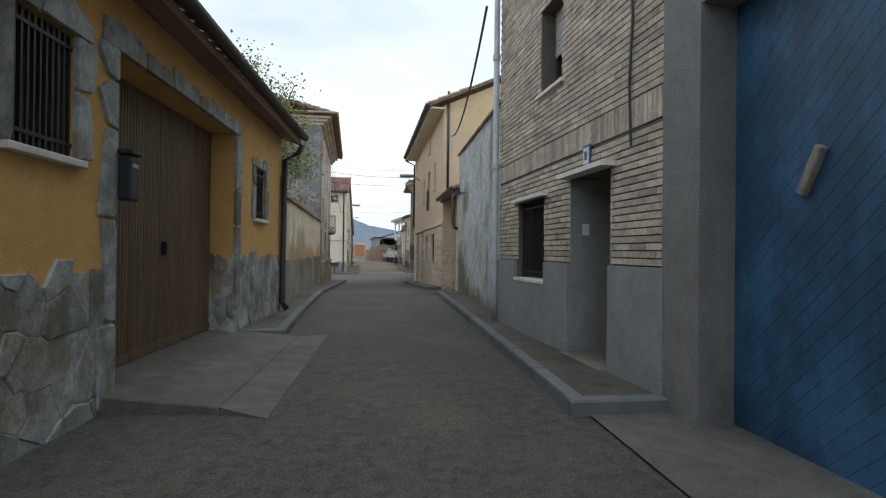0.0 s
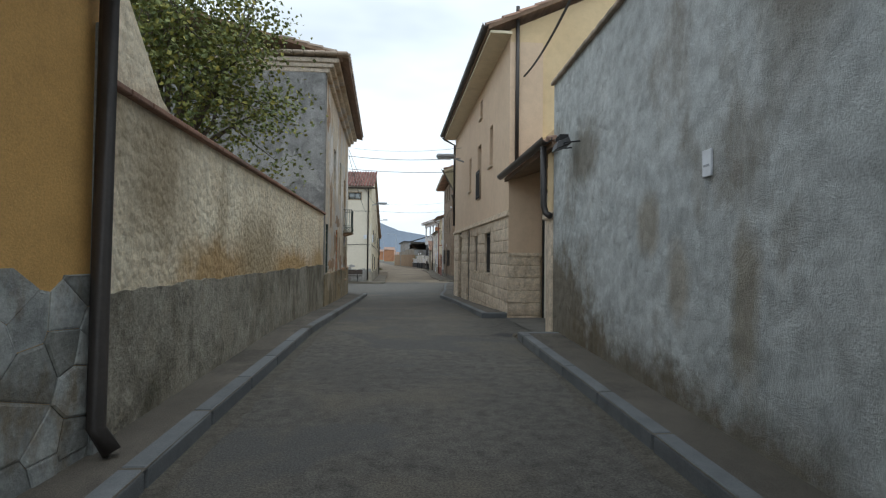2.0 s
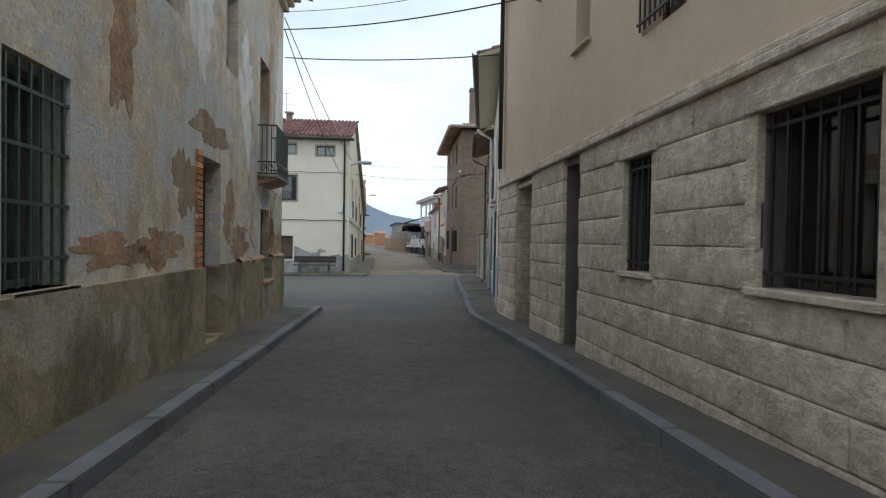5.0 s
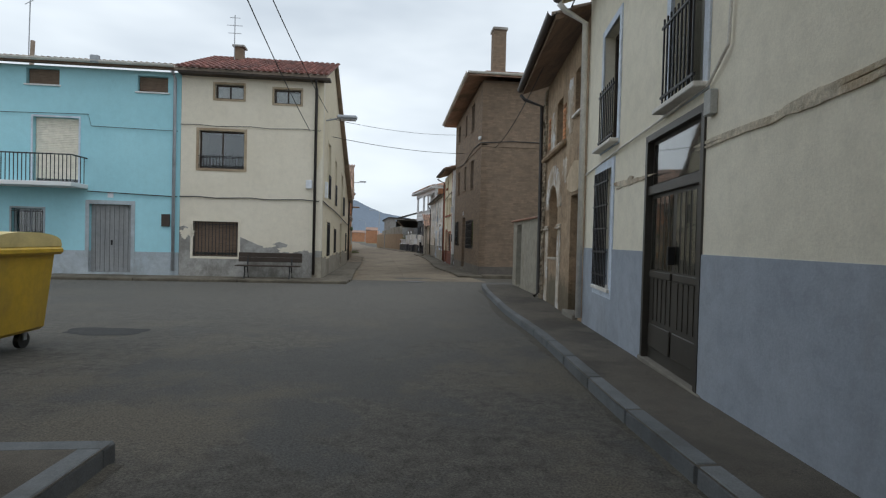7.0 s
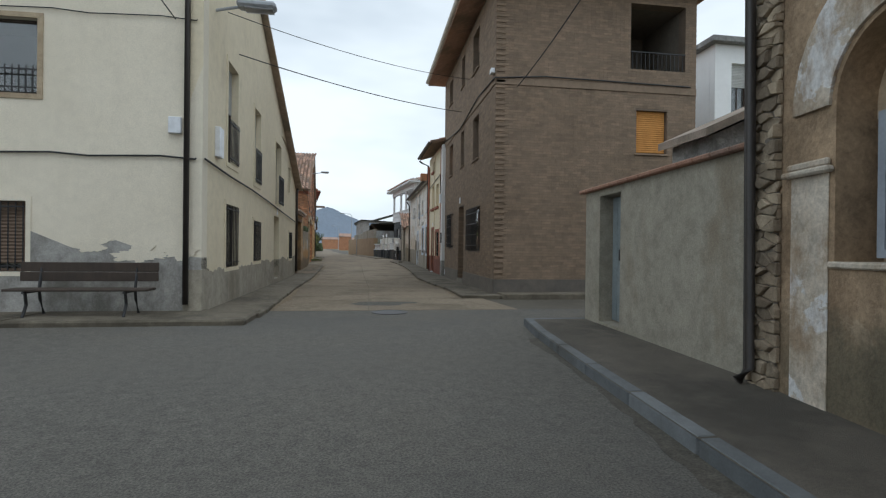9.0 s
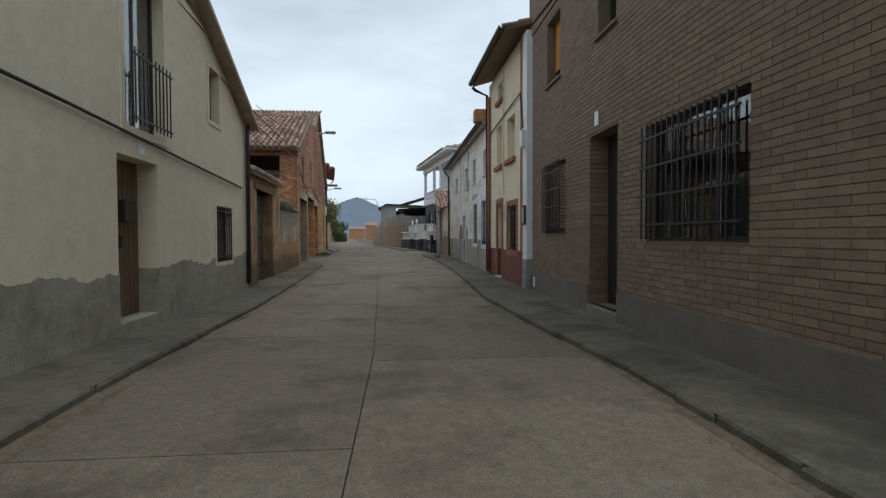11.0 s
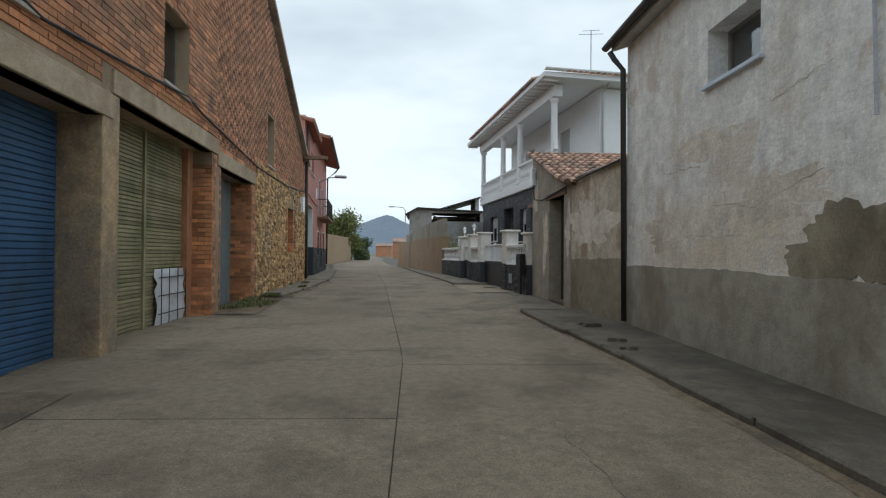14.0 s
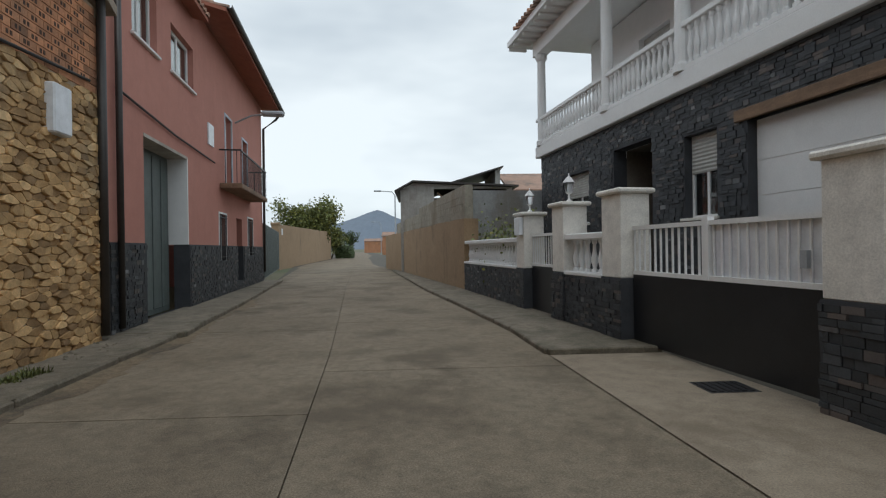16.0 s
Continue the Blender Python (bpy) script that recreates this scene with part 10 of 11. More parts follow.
for i in range(2600):
    s = 62.0 + abs(rr_.gauss(0, 0.42)) if i < 1400 else rr_.choice((63.1, 63.6, 64.0)) + rr_.gauss(0, 0.16)
    b_ = L5.P(s, rr_.uniform(-0.3, 0.1), 1.46 + rr_.uniform(-0.1, 0.14))
    a_ = Vector((rr_.gauss(0.2, 0.6), rr_.gauss(0, 0.6), rr_.gauss(0.1, 0.7))).normalized() * rr_.uniform(0.03, 0.09)
    w_ = a_.orthogonal().normalized() * 0.012
    k = len(verts)
    verts += [b_ - w_, b_ + w_, b_ + a_ * 0.6 + w_ * 0.7, b_ + a_]
    faces.append((k, k + 1, k + 2, k + 3))
me = bpy.data.meshes.new("wall_weeds")
me.from_pydata(verts, [], faces)
me.materials.append(M["leafdark"])
tagged(hang(new("wall_weeds", me), h), "dark moss and weeds on the wall top", kind="stuff")
part("lintel", L5.block(58.6, 61.1, -0.4, 0.03, 1.72, 1.86, bev=0.015), M["woodbeam"], h)
dg = plank_door(h, L5, (58.87, 60.83, -0.76, 1.68), 0.3, "woodold", 12, label="weathered grey plank gate with iron studs", name="gate")
for z in (-0.3, 0.45, 1.2):
    for i in range(12):
        part("stud", L5.block(58.93 + i * 0.163, 58.96 + i * 0.163, -0.302, -0.28, z, z + 0.03), M["iron"], dg)
roof(h, L5, 57.8, 61.5, 2.0, 0.16, 0.7, 0.35, "tile_old")
for s, l_, z_ in ((62.75, 0.3, 1.5), (63.5, 0.35, 1.55), (64.35, 0.6, 1.46), (64.96, 0.62, 1.44)):
    part("capping_stone", L5.block(s, s + l_, -0.48, 0.07, z_, z_ + 0.06, bev=0.025), M["beigecement"], h)
r_ = random.Random(71)
for k in range(3):
    z_ = (-0.25, 0.5, 1.22)[k]
    part("gate_strap", L5.block(58.87, 60.83, -0.3, -0.292, z_ - 0.06, z_ - 0.045), M["iron"], dg)

# ---- brick warehouse ----
L6 = Facade((-3.5, 65.8), (-5.05, 84.8), (0, 75))
h = thing("brick_warehouse", (-7, 75, -0.7), "orange brick barn with roller shutters and rubble stone base", "barn")
o6 = [(67.1, 70.1, -0.75, 2.13), (70.45, 73.84, -0.75, 2.45), (74.3, 76.65, -0.75, 2.25), (67.85, 68.9, 2.78, 4.0), (71.7, 72.65, 3.1, 4.3), (78.25, 79.05, 3.0, 4.45), (81.15, 82.1, 0.55, 2.05)]
prof = [(65.96, 3.8), (72.4, 6.75), (73.6, 6.35), (77.2, 7.95), (84.8, 4.1)]
wl6 = part("wall", L6.wall(65.96, 84.8, Z0, prof, o6, thick=0.56), M["mortar_light"], h)
for k in range(34):
    for a in (73.82, 74.27, 76.62):
        for wa, wb in (((-0.5, -0.248), (-0.24, 0.014)) if k % 2 else ((-0.5, -0.378), (-0.37, -0.121), (-0.113, 0.014))):
            part("jamb_brick", L6.block(a, a + 0.05, wa, wb, -0.72 + k * 0.0865, -0.645 + k * 0.0865), M["brick_red"], wl6)
lo = o6 + [(66.9, 70.46, -1, 2.45), (70.1, 74.1, 2.44, 2.76), (74.1, 76.95, 2.24, 2.56), (73.8, 73.878, -1, 2.5), (74.262, 74.33, -1, 2.3), (76.6, 76.678, -1, 2.3)]
bricks(wl6, L6, 65.9, 74.05, -0.7, 7.9, lo, "brick_red", "brick_red_run", length=0.26, h=0.085, joint=0.014, proud=0.014, near=(65.9, 73.0, -0.5, 3.0), top=[(p[0], p[1] - 0.05) for p in prof], wob=0.006)
bricks(wl6, L6, 76.6, 77.0, -0.7, 2.9, lo, "brick_red", "brick_red_run", length=0.26, h=0.085, joint=0.014, proud=0.014, wob=0.006)
eo6 = lo + [(77.0, 84.9, 1.0, 2.88)]
bricks(wl6, L6, 74.05, 84.8, 2.56, 7.9, eo6, "brick_red", "brick_red_run", length=0.27, h=0.108, joint=0.013, proud=0.014, top=[(p[0], p[1] - 0.05) for p in prof], wob=0.002)
# brick holes are not cut: small proud dark blocks give their shade
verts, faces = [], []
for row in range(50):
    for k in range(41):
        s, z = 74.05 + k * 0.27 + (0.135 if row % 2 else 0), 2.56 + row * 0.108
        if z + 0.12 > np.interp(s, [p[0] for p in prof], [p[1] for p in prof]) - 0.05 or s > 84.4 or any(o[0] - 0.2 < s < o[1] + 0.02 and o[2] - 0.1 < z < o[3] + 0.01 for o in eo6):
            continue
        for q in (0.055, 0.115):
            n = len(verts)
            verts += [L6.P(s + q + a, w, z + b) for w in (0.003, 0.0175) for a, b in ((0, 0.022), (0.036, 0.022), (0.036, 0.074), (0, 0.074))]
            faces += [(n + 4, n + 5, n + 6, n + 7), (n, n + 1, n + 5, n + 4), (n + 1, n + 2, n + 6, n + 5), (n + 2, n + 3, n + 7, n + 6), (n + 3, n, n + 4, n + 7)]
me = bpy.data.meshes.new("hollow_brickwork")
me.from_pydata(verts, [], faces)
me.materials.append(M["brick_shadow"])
tagged(hang(new("hollow_brickwork", me), wl6), "dark raised blocks painted for the shade in hollow brick ends", kind="stuff")
for k in range(18):
    for a in (80.96, 82.09):
        part("jamb_brick", L6.block(a + (0.06 if a < 81 and k % 2 else 0), a + (0.2 if a < 81 or k % 2 else 0.14), -0.3, 0.03, 0.55 + k * 0.0835, 0.62 + k * 0.0835), M["brick_red"], wl6)
stones(wl6, L6, 77.0, 84.75, -0.68, 2.88, [(80.95, 82.3, 0.53, 2.06)], "rubble", "rubble_run", 0.19, 0.09, depth=0.034, jit=0.4, gap=0.005, name="rubble_stone", seed=12, limit=290, rough=0.022, drop=0.12, chamfer=0.22)
for a, b, z in ((66.95, 70.3, 2.13), (70.3, 74.1, 2.45), (74.1, 76.95, 2.25)):
    part("lintel", L6.block(a, b, -0.2, 0.04, z, z + 0.3, bev=0.01), M["tanlintel"], h)
part("pier", L6.block(70.09, 70.46, -0.5, 0.025, Z0, 2.44, bev=0.01), M["adobe"], h, "rendered pier between the shutters")
sh1 = part("roller_shutter", L6.block(67.1, 70.1, -0.52, -0.49, -0.72, 2.13), M["blueshutter"], h, "blue roller shutter")
for i in range(38):
    z = -0.72 + i * 0.075
    part("slat", L6.block(67.1, 70.09, -0.49, -0.47, z + 0.006, z + 0.07, bev=0.006), M["blueshutter"], sh1)
sh2 = part("roller_shutter", L6.block(70.45, 73.84, -0.52, -0.49, -0.72, 2.45), M["oliveshutter"], h, "dusty olive cane shutter")
for i in range(52):
    z = -0.72 + i * 0.061
    part("slat", L6.block(70.46, 73.83, -0.49, -0.465, z + 0.005, z + 0.055, bev=0.006), M["oliveshutter"], sh2)
for s in (72.15,):
    part("shutter_post", L6.block(s - 0.03, s + 0.03, -0.47, -0.43, -0.72, 2.45), M["oliveshutter"], sh2)
bagm = M["plaque"]
bg = thing("sack_cover", L6.P(73.1, -0.42, -0.6), "white plastic sacking tied over the shutter foot", "plastic sheet")
bm = bmesh.new()
rr_ = random.Random(3)
gv = [[bm.verts.new(L6.P(72.5 + 1.3 * i / 10, -0.42 + rr_.uniform(-0.03, 0.05), -0.7 + 0.95 * j / 8)) for i in range(11)] for j in range(9)]
for j in range(8):
    for i in range(10):
        bm.faces.new((gv[j][i], gv[j][i + 1], gv[j + 1][i + 1], gv[j + 1][i]))
part("sheet", bm, bagm, bg, smooth=True)
for s in (72.6, 72.9, 73.25, 73.6):
    part("tie", L6.block(s, s + 0.015, -0.37, -0.36, -0.7, 0.25), M["cable"], bg)
for z in (-0.5, -0.2, 0.1):
    part("tie", L6.block(72.5, 73.8, -0.37, -0.36, z, z + 0.015), M["cable"], bg)
gd6 = part("barn_door", L6.block(74.3, 76.65, -0.52, -0.48, -0.72, 2.25), M["sheetblue"], h, "weathered blue-grey corrugated sheet door")
for i in range(29):
    s = 74.32 + i * 0.08
    part("rib", L6.block(s, s + 0.045, -0.48, -0.473, -0.7, 2.23), M["sheetblue"], gd6)
for o in o6[3:6]:
    window(h, L6, o, 0.2, "woodgrey", 0, glass="glass", sill="lintel")
part("blocked_window", L6.block(81.15, 82.1, -0.3, -0.24, 0.55, 2.05), M["brick_red_run"], h, "bricked-up window")
part("lintel", L6.block(80.9, 82.35, -0.1, 0.035, 2.05, 2.28, bev=0.01), M["tanlintel"], h)
part("beam_end", L6.block(84.3, 84.5, -0.1, 0.95, 4.3, 4.45, bev=0.01), M["woodbeam"], h)
S6 = Facade((-3.5, 65.9), (-15, 65.9), (-6, 60))
cp6 = part("corner_pier", S6.block(-4.15, -3.58, -0.6, 0.0, Z0, 3.8), M["mortar_light"], h)
bricks(cp6, S6, -4.15, -3.53, -0.7, 3.75, [], "brick_red", "brick_red_run", length=0.2, h=0.085, joint=0.014, proud=0.014, wob=0.006)
part("beam", S6.block(-15, -3.45, -0.3, 0.05, 3.72, 4.0, bev=0.01), M["redpaint"], h, "red painted eave beam")
lw6 = part("wall", S6.wall(-15, -4.15, Z0, 3.22, thick=0.3, w=-1.3), M["mortar_light"], h)
bricks(lw6, S6, -15, -4.15, 0.9, 3.2, [], "brick_red", "brick_red_run", length=0.26, h=0.11, joint=0.014, proud=0.014, wob=0.01, w0=-1.3)
# backing wall, its dark colour painted for the barn's inner shade
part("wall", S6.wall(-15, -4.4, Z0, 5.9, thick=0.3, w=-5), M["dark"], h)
# dark plates on the bricks, painted as shaded holes
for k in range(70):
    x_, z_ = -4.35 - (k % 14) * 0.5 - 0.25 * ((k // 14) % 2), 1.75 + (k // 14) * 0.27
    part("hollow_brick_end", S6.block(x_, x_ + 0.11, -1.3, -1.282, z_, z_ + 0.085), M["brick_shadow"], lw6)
for k in range(26):
    x_ = -4.2 - k * 0.3
    part("rubble_coping", S6.block(x_ - 0.27, x_, -1.62, -1.25, 3.2, 3.25 + 0.03 * (k % 3), bev=0.02), M["beigecement"], lw6)
part("post", S6.block(-9.6, -9.3, -1.6, -1.32, 3.0, 4.2), M["woodbeam"], h)
bm = bmesh.new()
hexa(bm, [(-15, 65.6, 3.88), (-3.3, 65.6, 3.88), (-3.85, 72.4, 6.72), (-15, 72.4, 6.72), (-15, 65.6, 3.98), (-3.3, 65.6, 3.98), (-3.85, 72.4, 6.84), (-15, 72.4, 6.84)])
rf = part("roof", bm, M["woodbeam"], h)
T6 = lambda s, q: Vector((s + 0.08 * (q - 6.8) * (1 if s > -5 else 0), 72.4 - q, 6.86 - q * 0.4176))
tagged(part("tiling", roof_tiles(T6, -15, -3.4, 0.0, 6.9, pitch=0.23, course=0.42), M["tile"], rf), kind="stuff")
bm = bmesh.new()
for (ya, za, yb, zb) in ((73.5, 6.42, 77.2, 8.05), (77.2, 8.05, 85.0, 4.1)):
    k = lambda y: -3.5 - (y - 65.8) * 0.0816 + 0.18
    hexa(bm, [(-15, ya, za), (k(ya), ya, za), (k(yb), yb, zb), (-15, yb, zb), (-15, ya, za + 0.14), (k(ya), ya, za + 0.14), (k(yb), yb, zb + 0.14), (-15, yb, zb + 0.14)])
rf2 = part("roof", bm, M["tile_old"], h)
T7 = lambda s, q: Vector((s, 77.2 - q, 8.2 - q * 0.44))
tagged(part("tiling", roof_tiles(T7, -15, -4.1, 0.0, 3.7, pitch=0.23, course=0.42), M["tile"], rf2), kind="stuff")
part("wall", S6.wall(-15, -4.5, Z0, 6.3, thick=0.3, w=-7.7), M["brick_red_run"], h)
part("wall", Facade((-5.05, 84.8), (-15, 84.8), (-6, 90)).wall(-15, -5.3, Z0, 4.1, thick=0.3), M["brick_red_run"], h)
part("wall_cable", tube([L6.P(66.2, 0.05, 3.3), L6.P(69, 0.05, 2.75), L6.P(72.5, 0.05, 3.1), L6.P(73.2, 0.05, 3.0), L6.P(77, 0.05, 2.72), L6.P(81, 0.05, 2.75), L6.P(84.5, 0.05, 3.0)], 0.02, 6), M["cable"], h)
for s, z in ((72.9, 5.9),):
    lp = thing("street_lamp", L6.P(s, 0.2, z), "grey street lamp on a wall bracket", "street lamp", "wall street lamps")
    part("arm", tube([L6.P(s, 0, z), L6.P(s, 0.5, z + 0.1), L6.P(s, 0.9, z + 0.15)], 0.03, 8), M["steelgrey"], lp)
    hd = bmesh.new()
    L6.box(hd, s - 0.12, s + 0.12, 0.7, 1.3, z + 0.12, z + 0.24, bev=0.05)
    part("head", hd, M["steelgrey"], lp)
    part("lens", L6.block(s - 0.09, s + 0.09, 0.8, 1.25, z + 0.1, z + 0.125), M["frostglass"], lp)
part("meter_box", L6.block(83.6, 83.95, 0, 0.14, 2.1, 2.7, bev=0.02), M["plaque"], h)
pipe_ = downpipe(h, [L6.P(84.75, 0.08, 4.4), L6.P(84.75, 0.08, -0.5)], 0.06)

# ---- red house ----
L7 = Facade((-5.15, 85.1), (-6.9, 98.3), (0, 90))
h = thing("red_house", (-8, 91, -0.6), "terracotta red house with dark slate base and small balcony", "house")
o7 = [(86.5, 88.85, -0.6, 2.72), (86.1, 87.2, 4.35, 5.75), (87.95, 89.4, 4.35, 5.35), (92.3, 93.1, 2.6, 4.6), (94.6, 95.4, 2.75, 4.4), (91.5, 92.3, 0.4, 1.7), (95.3, 96.2, 0.5, 1.8), (93.6, 94.4, -0.3, 1.7)]
part("wall", L7.wall(85.15, 98.3, 0.82, [(85.15, 6.3), (98.3, 6.6)], o7), M["redhouse"], h)
part("wall", L7.wall(85.15, 98.3, Z0, 0.82, [(86.5, 88.85, -0.6, 1), (91.5, 92.3, 0.4, 1), (95.3, 96.2, 0.5, 1), (93.6, 94.4, -0.3, 1)], w=0.03, thick=0.33), M["slate_back"], h, "dark slate base")
slate_clad(h, L7, 85.15, 98.3, -0.6, 0.82, [(86.5, 88.85, -0.6, 1), (91.5, 92.3, 0.4, 1), (95.3, 96.2, 0.5, 1), (93.6, 94.4, -0.3, 1)], 91, 0.03)
gd7 = part("garage_door", L7.block(86.5, 88.85, -0.45, -0.4, -0.6, 2.72), M["greendoor"], h, "dark green garage door")
for i in range(5):
    part("door_panel", L7.block(86.55 + i * 0.46, 86.95 + i * 0.46, -0.4, -0.38, -0.5, 2.62, bev=0.01), M["greendoor"], gd7)
part("jamb", L7.block(88.82, 88.87, -0.42, 0.01, 0.82, 2.74), M["white"], h)
part("jamb", L7.block(86.5, 88.87, -0.42, 0.01, 2.7, 2.76), M["lintel"], h)
for o in o7[1:3]:
    window(h, L7, o, 0.12, "white", 1, sill="white", curtain="curtain", fw=0.07)
for o in o7[3:5]:
    window(h, L7, o, 0.15, "white", 1, trim="bluewhite", trim_w=0.07)
for o in o7[5:7]:
    window(h, L7, o, 0.12, "white", 1, bars=6, barw=0.02, trim="white", trim_w=0.05)
plank_door(h, L7, o7[7], 0.2, "wooddark", 4)
bs = part("balcony_slab", L7.block(91.6, 95.8, 0, 0.6, 2.4, 2.55, bev=0.02), M["woodbeam"], h)
for i in range(30):
    part("baluster", L7.block(91.65 + i * 0.142, 91.665 + i * 0.142, 0.55, 0.565, 2.55, 3.45), M["iron"], bs)
part("rail", L7.block(91.6, 95.8, 0.54, 0.58, 3.45, 3.49), M["iron"], bs)
for s in (91.62, 95.78):
    for w_ in (0.15, 0.3, 0.45):
        part("baluster", L7.block(s - 0.007, s + 0.007, w_, w_ + 0.015, 2.55, 3.45), M["iron"], bs)
    part("rail", L7.block(s - 0.015, s + 0.015, 0, 0.58, 3.45, 3.49), M["iron"], bs)
part("plaque", L7.block(90.5, 91.0, 0, 0.03, 3.4, 3.95), M["plaque"], h, "white plaque")
part("wall_cable", tube([L7.P(85.4, 0.04, 3.2), L7.P(88, 0.04, 3.05), L7.P(91, 0.04, 3.0)], 0.02, 6), M["cable"], h)
part("wall", shell(L7, 85.2, 98.3, 8, Z0, 6.3), M["redhouse"], h)
roof(h, L7, 85.1, 89.4, 6.0, 0.35, 8, 0.25, "tile", under="redpaint", tile_rows=0.7)
roof(h, L7, 89.4, 98.7, 6.3, 0.75, 8, 0.25, "tile", under="redpaint", tile_rows=0.7)
gutter(h, L7, 89.4, 98.8, 0.8, 6.32)
downpipe(h, [L7.P(98.2, 0.8, 6.28), L7.P(98.2, 0.6, 6.0), L7.P(98.2, 0.1, 5.6), L7.P(98.2, 0.08, -0.2)], 0.05)
downpipe(h, [L7.P(85.4, 0.08, 5.9), L7.P(85.4, 0.08, -0.5)], 0.05)
lp = thing("street_lamp", L7.P(93.6, 0.3, 4.9), "grey street lamp on a wall bracket", "street lamp", "wall street lamps")
part("arm", tube([L7.P(93.6, 0, 4.7), L7.P(93.6, 0.5, 4.95), L7.P(93.6, 1.0, 5.0)], 0.03, 8), M["steelgrey"], lp)
part("head", L7.block(93.45, 93.75, 0.8, 1.5, 4.95, 5.1, bev=0.05), M["steelgrey"], lp)

# ---- wall, trees and distance at the end of the street ----
L8 = Facade((-10.1, 112.4), (-13.2, 152.0), (0, 120))
h = thing("end_wall", (-11.5, 130, -0.6), "ochre mud boundary wall at the street's end", "wall")
part("wall", L8.wall(112.4, 150, Z0, [(p, q + (p - 112.4) * 0.018) for p, q in ragged(112.4, 150, 2.48, 0.05, 0.6, 4)], thick=0.5), M["earthwall"], h)
part("coping", L8.block(112.35, 112.9, -0.55, 0.04, 2.42, 2.58, bev=0.02), M["earthwall"], h)
part("plaque", L8.block(113.3, 113.7, 0, 0.03, 1.75, 2.2), M["plaque"], h, "small pale plate")
LG = Facade((-7.45, 100.2), (-10.1, 112.4), (0, 105))
gt = thing("sheet_gate", (-8.8, 106, -0.65), "dark grey-green sheet metal yard gate", "gate")
lf = part("leaf", LG.block(100.2, 112.3, -0.06, 0.0, -0.6, 1.9), M["greendoor"], gt)
for k in range(40):
    part("rib", LG.block(100.3 + k * 0.3, 100.4 + k * 0.3, 0.0, 0.02, -0.55, 1.86), M["greendoor"], lf)
tree("tree", "broad leafy olive-green tree behind the end wall", (-14.6, 146, -0.65), 2.2, (-14.0, 146, 4.9, 4.2, 3.0, 3.3), 11000, "leafmid", 9, (0.1, 0), 0.34, 0.22)
tree("tree", "leafy shrub-like tree further along the wall", (-13.6, 153, -0.65), 0.8, (-12.4, 153, 2.6, 1.6, 1.6, 2.0), 3000, "leafmid", 10, (0.4, 0), 0.3, 0.15)
tree("tree", "small roadside tree in the distance", (-14, 180, -0.6), 1.6, (-14, 180, 3.0, 1.5, 1.5, 1.6), 1500, "leafdark", 13, (0, 0), 0.3, 0.12)
r_ = random.Random(8)
verts, faces = [], []
for i in range(4000):
    c = Vector((-11.7 + r_.uniform(-1.2, 1.2), 153 + r_.uniform(-0.5, 3), -0.6 + min(1.7, abs(r_.gauss(0.6, 0.6)))))
    a = Vector((r_.gauss(0, 1), r_.gauss(0, 1), r_.gauss(0, 1))).normalized() * 0.22
    b = a.orthogonal() * 0.5
    i0 = len(verts)
    verts += [c, c + a * 0.5 + b, c + a, c + a * 0.5 - b]
    faces += [(i0, i0 + 1, i0 + 2), (i0, i0 + 2, i0 + 3)]
me = bpy.data.meshes.new("hedge")
me.from_pydata(verts, [], faces)
me.materials.append(M["leafdark"])
tagged(new("hedge", me), "low dark green hedge at the end of the street", "hedge", kind="stuff")
for i, (x, y, w_, d_, h_, mt) in enumerate(((-8.5, 190, 3.5, 6, 4.0, "brick_red_run"), (-4.6, 185, 5, 6, 2.2, "white"), (-20, 260, 14, 8, 4, "brick_red_run"), (-2, 150, 6, 12, 2.0, "earthwall"))):
    fb = thing("far_building", (x, y, -0.65), "low brick farm building in the distance", "farm building", "far buildings")
    bm = bmesh.new()
    box(bm, x, x + w_, y, y + d_, Z0, h_ - 0.6)
    part("wall", bm, M[mt], fb)
    bm = bmesh.new()
    hexa(bm, [(x - 0.2, y - 0.2, h_ - 0.6), (x + w_ + 0.2, y - 0.2, h_ - 0.6), (x + w_ + 0.2, y + d_ / 2, h_ + 0.4), (x - 0.2, y + d_ / 2, h_ + 0.4), (x - 0.2, y - 0.2, h_ - 0.45), (x + w_ + 0.2, y - 0.2, h_ - 0.45), (x + w_ + 0.2, y + d_ / 2, h_ + 0.55), (x - 0.2, y + d_ / 2, h_ + 0.55)])
    part("roof", bm, M["tile"], fb)
for x, y in ((-2.9, 130), (-8.8, 190)):
    lp = thing("street_lamp", (x, y, -0.65), "tall grey street lamp post with curved arm", "street lamp", "lamp posts")
    part("post", tube([(x, y, -0.65), (x, y, 6.2), (x - 0.3, y, 6.6), (x - 1.6, y, 6.7)], [0.09, 0.06, 0.05, 0.04], 8), M["steelgrey"], lp)
    bm = bmesh.new()
    box(bm, x - 2.2, x - 1.4, y - 0.12, y + 0.12, 6.62, 6.78, bev=0.05)
    part("head", bm, M["steelgrey"], lp)
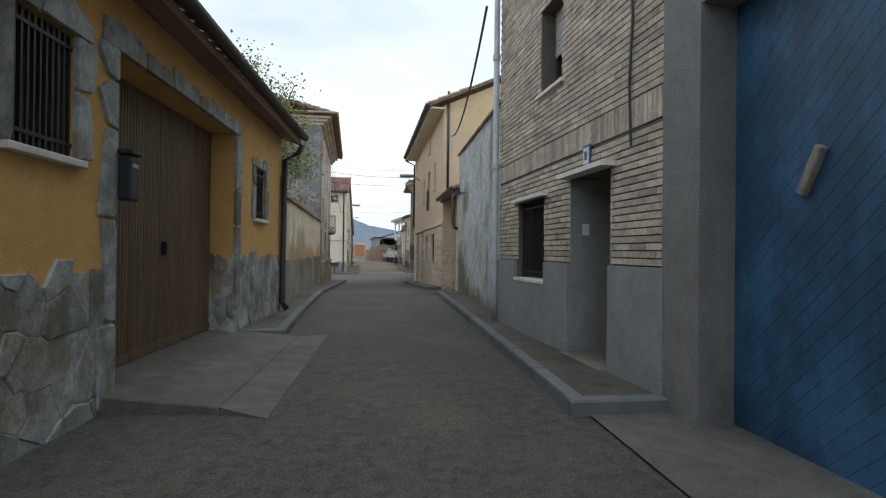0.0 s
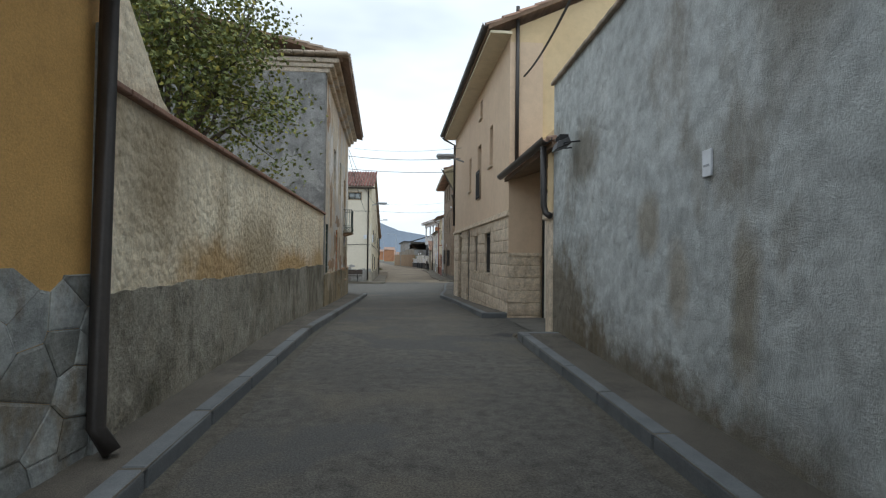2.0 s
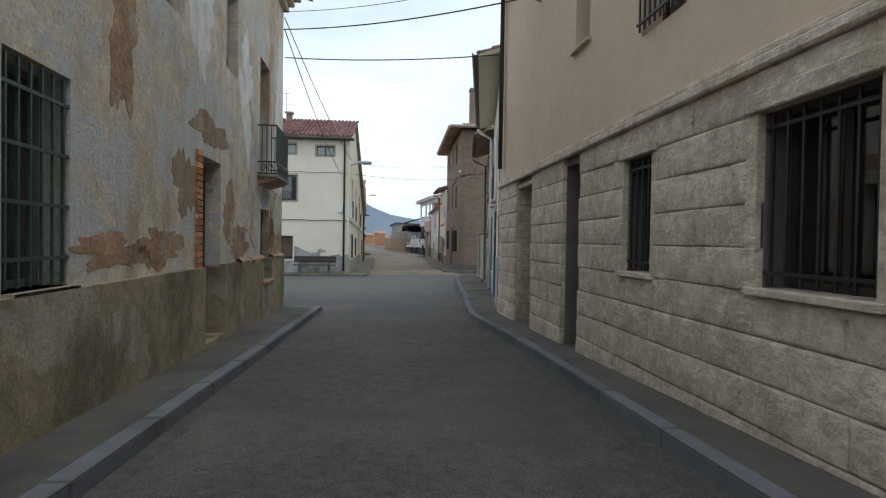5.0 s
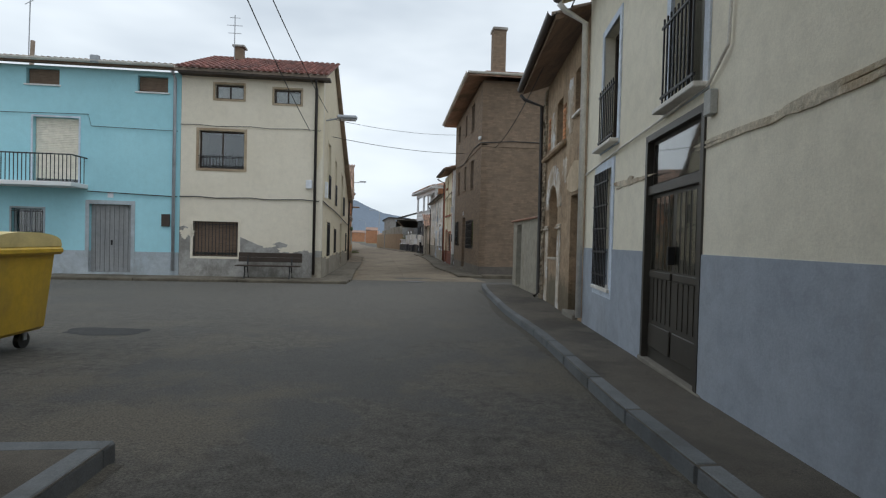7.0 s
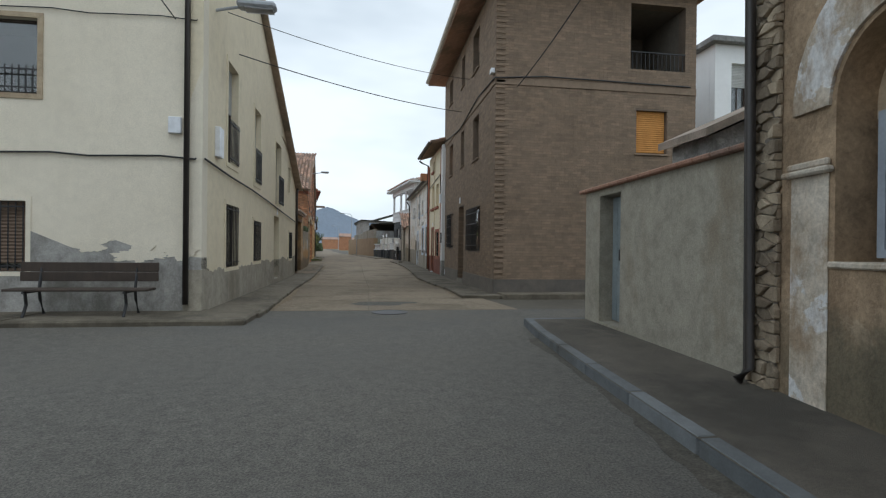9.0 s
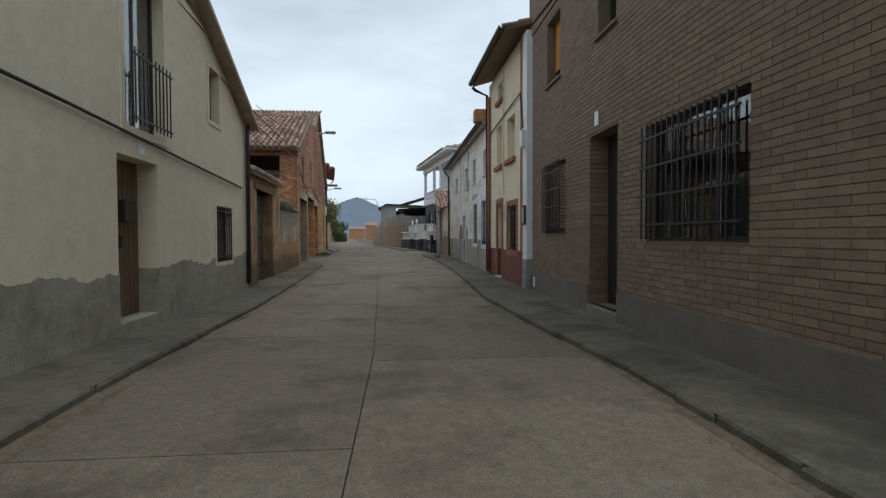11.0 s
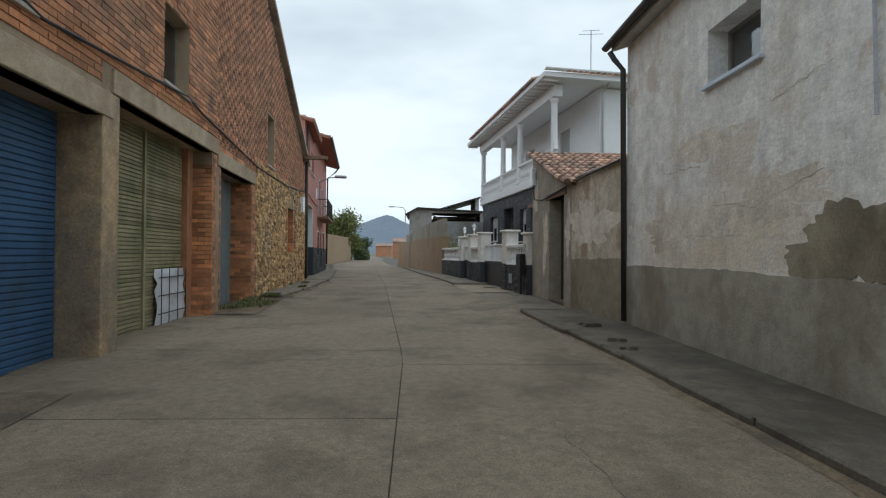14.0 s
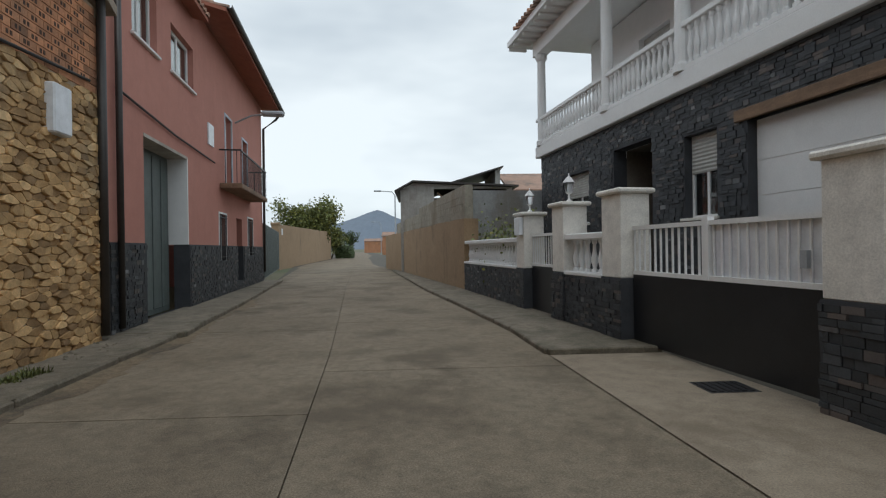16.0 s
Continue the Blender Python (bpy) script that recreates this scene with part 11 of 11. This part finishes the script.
# mountain ridge on the horizon
bm = bmesh.new()
prof = [(-2600, 100), (-1900, 110), (-1300, 125), (-900, 140), (-640, 152), (-520, 165), (-400, 200), (-310, 236), (-260, 250), (-215, 238), (-150, 205), (-60, 170), (60, 150), (200, 125), (420, 105), (800, 90), (1600, 70)]
rr_ = random.Random(2)
prev = None
for x, z in [(x + (x2 - x) * k / 6, z + (z2 - z) * k / 6) for (x, z), (x2, z2) in zip(prof, prof[1:]) for k in range(6)]:
    cur = [bm.verts.new((x, 3050 - 500, -10)), bm.verts.new((x, 3050, z * 0.55 + rr_.uniform(-3, 3))), bm.verts.new((x, 3300, z + rr_.uniform(-1.5, 1.5)))]
    if prev:
        bm.faces.new((prev[0], prev[1], cur[1], cur[0]))
        bm.faces.new((prev[1], prev[2], cur[2], cur[1]))
    prev = cur
tagged(part("backdrop", bm, M["hill"], smooth=True), "hazy blue mountain ridge on the horizon", "mountain", kind="structure")

# ---- houses of the side street ----
h = thing("side_street_house", (16, 54, -0.8), "white house seen along the side street", "house")
FS = Facade((13.3, 52.0), (20.5, 52.0), (15, 45))
oS = [(14.0, 14.7, 5.2, 7.8), (16.0, 17.6, 5.6, 7.6)]
part("wall", FS.wall(13.3, 20.5, Z0, 8.5, oS), M["white"], h)
for o in oS:
    window(h, FS, o, 0.15, "wooddark", 1, blind="blindgrey", blind_h=0.9)
part("wall", shell(FS, 13.3, 20.5, 7, Z0, 8.5), M["white"], h)
part("roof", FS.block(13.0, 20.8, -7.3, 0.3, 8.5, 8.72, bev=0.02), M["oldgrey"], h)
h = thing("outbuilding", (6.5, 41, -0.7), "small grey outbuilding with tiled verge behind the low wall", "outbuilding")
FO = Facade((5.2, 41.2), (9.5, 41.2), (6, 35))
part("wall", FO.wall(5.2, 9.5, Z0, [(5.2, 2.25), (9.5, 4.2)], thick=1.0), M["oldgrey"], h)
bm = bmesh.new()
hexa(bm, [FO.P(5.0, 0.12, 2.2), FO.P(9.6, 0.12, 4.28), FO.P(9.6, -1.1, 4.28), FO.P(5.0, -1.1, 2.2), FO.P(5.0, 0.12, 2.32), FO.P(9.6, 0.12, 4.4), FO.P(9.6, -1.1, 4.4), FO.P(5.0, -1.1, 2.32)])
part("roof", bm, M["tile_old"], h)

# ---- overhead cables and street lamps ----
cable(R4.P(25.2, 0.1, 5.1), L3.P(28.6, 0.03, 5.75), 0.12)
cable(R4.P(27.2, 0.1, 4.9), L3.P(28.8, 0.03, 5.2), 0.08)
cable(R4.P(25.2, 0.05, 5.5), L3.P(28.5, 0.03, 6.1), 0.15, 0.006)
cable(GB.P(2.5, 0.1, 5.4), R1.P(7.3, 0.3, 5.2), 0.5, 0.022)
cable(F4.P(-3.3, 0.1, 4.6), L3.P(28.69, 0.03, 5.8), 0.25)
cable(F4.P(-2.7, 0.1, 5.3), L3.P(28.69, 0.03, 6.05), 0.25)
cable(S4.P(46.5, 0.1, 4.9), R8.P(52.5, 0.1, 5.5), 0.15)
cable(S4.P(45.5, 0.1, 5.4), R8.P(51.0, 0.1, 6.2), 0.2, 0.008)
cable(S4.P(57.5, 0.2, 3.2), L6.P(67, 0.15, 3.7), 0.12)
cable(S4.P(57.5, 0.25, 3.4), L6.P(70, 0.15, 4.3), 0.15)
cable(S4.P(57.5, 0.3, 3.55), L6.P(72, 0.3, 5.3), 0.2, 0.008)
cable(S8.P(4.2, 0.05, 5.0), R5.P(34.0, 0.3, 5.0), 0.35)
lp = thing("street_lamp", R4.P(24.9, 0.4, 5.0), "grey street lamp on a wall bracket", "street lamp", "wall street lamps")
part("arm", tube([R4.P(24.9, 0, 4.9), R4.P(24.9, 0.45, 5.05)], 0.03, 8), M["steelgrey"], lp)
part("head", R4.block(24.75, 25.05, 0.35, 1.05, 5.02, 5.17, bev=0.05), M["steelgrey"], lp)
part("lens", R4.block(24.78, 25.02, 0.5, 1.0, 4.99, 5.025), M["frostglass"], lp)
lp = thing("street_lamp", S4.P(45.0, 0.4, 5.2), "grey street lamp on a wall bracket", "street lamp", "wall street lamps")
part("arm", tube([S4.P(45.0, 0, 5.2), S4.P(45.0, 0.5, 5.32)], 0.03, 8), M["steelgrey"], lp)
part("head", S4.block(44.85, 45.15, 0.4, 1.15, 5.28, 5.43, bev=0.05), M["steelgrey"], lp)
part("lens", S4.block(44.88, 45.12, 0.55, 1.1, 5.25, 5.285), M["frostglass"], lp)

# ---- small things on the ground ----
r_ = random.Random(17)


def weeds(name, label, areas, n, size=0.12):
    verts, faces = [], []
    for i in range(n):
        x0, x1, y0, y1 = r_.choice(areas)
        x, y = r_.uniform(x0, x1), r_.uniform(y0, y1)
        b = Vector((x, y, zr(y) + 0.06))
        for k in range(3):
            a = Vector((r_.gauss(0, 0.5), r_.gauss(0, 0.5), 1)).normalized() * size * r_.uniform(0.3, 1.2)
            w_ = Vector((a.y, -a.x, 0)).normalized() * size * 0.09 if a.xy.length > 0 else Vector((0.01, 0, 0))
            i0 = len(verts)
            verts += [b - w_, b + w_, b + a * 0.6 + w_ * 0.6 + Vector((0, 0, 0.01)), b + a]
            faces += [(i0, i0 + 1, i0 + 2, i0 + 3)]
    me = bpy.data.meshes.new(name)
    me.from_pydata(verts, [], faces)
    me.materials.append(M["grass"])
    return tagged(new(name, me), label, "weeds", kind="stuff")


weeds("weeds", "tufts of weeds along the barn wall", [(-4.2, -3.85, 74.3, 75.4), (-3.9, -3.45, 74.6, 75.9), (-4.4, -4.0, 75.6, 76.8), (-4.3, -3.9, 77.2, 77.6), (-4.15, -3.95, 80.3, 80.7), (-4.6, -4.4, 82.4, 82.9), (-4.9, -4.75, 79, 82)], 900, 0.1)
rp_ = random.Random(37)
verts, faces = [], []
for i in range(420):
    y_ = rp_.uniform(58.2, 66.2) if i < 260 else rp_.uniform(74, 85)
    x_ = rp_.uniform(-3.15, -2.35) if i < 260 else -4.2 - (y_ - 74) * 0.05 + rp_.uniform(-0.35, 0.35)
    q_ = rp_.uniform(0.008, 0.03)
    b_ = Vector((x_, y_, zr(y_) + (0.06 if i < 260 else (0.082 if y_ > 77.5 else 0.014))))
    k = len(verts)
    verts += [b_ + Vector((q_ * rp_.uniform(0.6, 1.2) * dx, q_ * rp_.uniform(0.6, 1.2) * dy, 0)) for dx, dy in ((1, 0), (0, 1), (-1, 0), (0, -1))] + [b_ + Vector((0, 0, q_ * rp_.uniform(0.5, 0.9)))]
    faces += [(k, k + 1, k + 4), (k + 1, k + 2, k + 4), (k + 2, k + 3, k + 4), (k + 3, k, k + 4)]
me = bpy.data.meshes.new("gravel")
me.from_pydata(verts, [], faces)
me.materials.append(M["oldpave"])
tagged(new("gravel", me), "loose small stones on the earthy pavement", "gravel", kind="stuff")
mh = thing("manhole_cover", (0.6, 44.6, -0.78), "round dark iron manhole cover in the street", "manhole cover")
bm = bmesh.new()
lathe(bm, (0.62, 44.55, zr(44.5) - 0.02), [(0.36, 0), (0.36, 0.03), (0.32, 0.034), (0.31, 0.028)], 24)
part("cover", bm, M["iron"], mh)
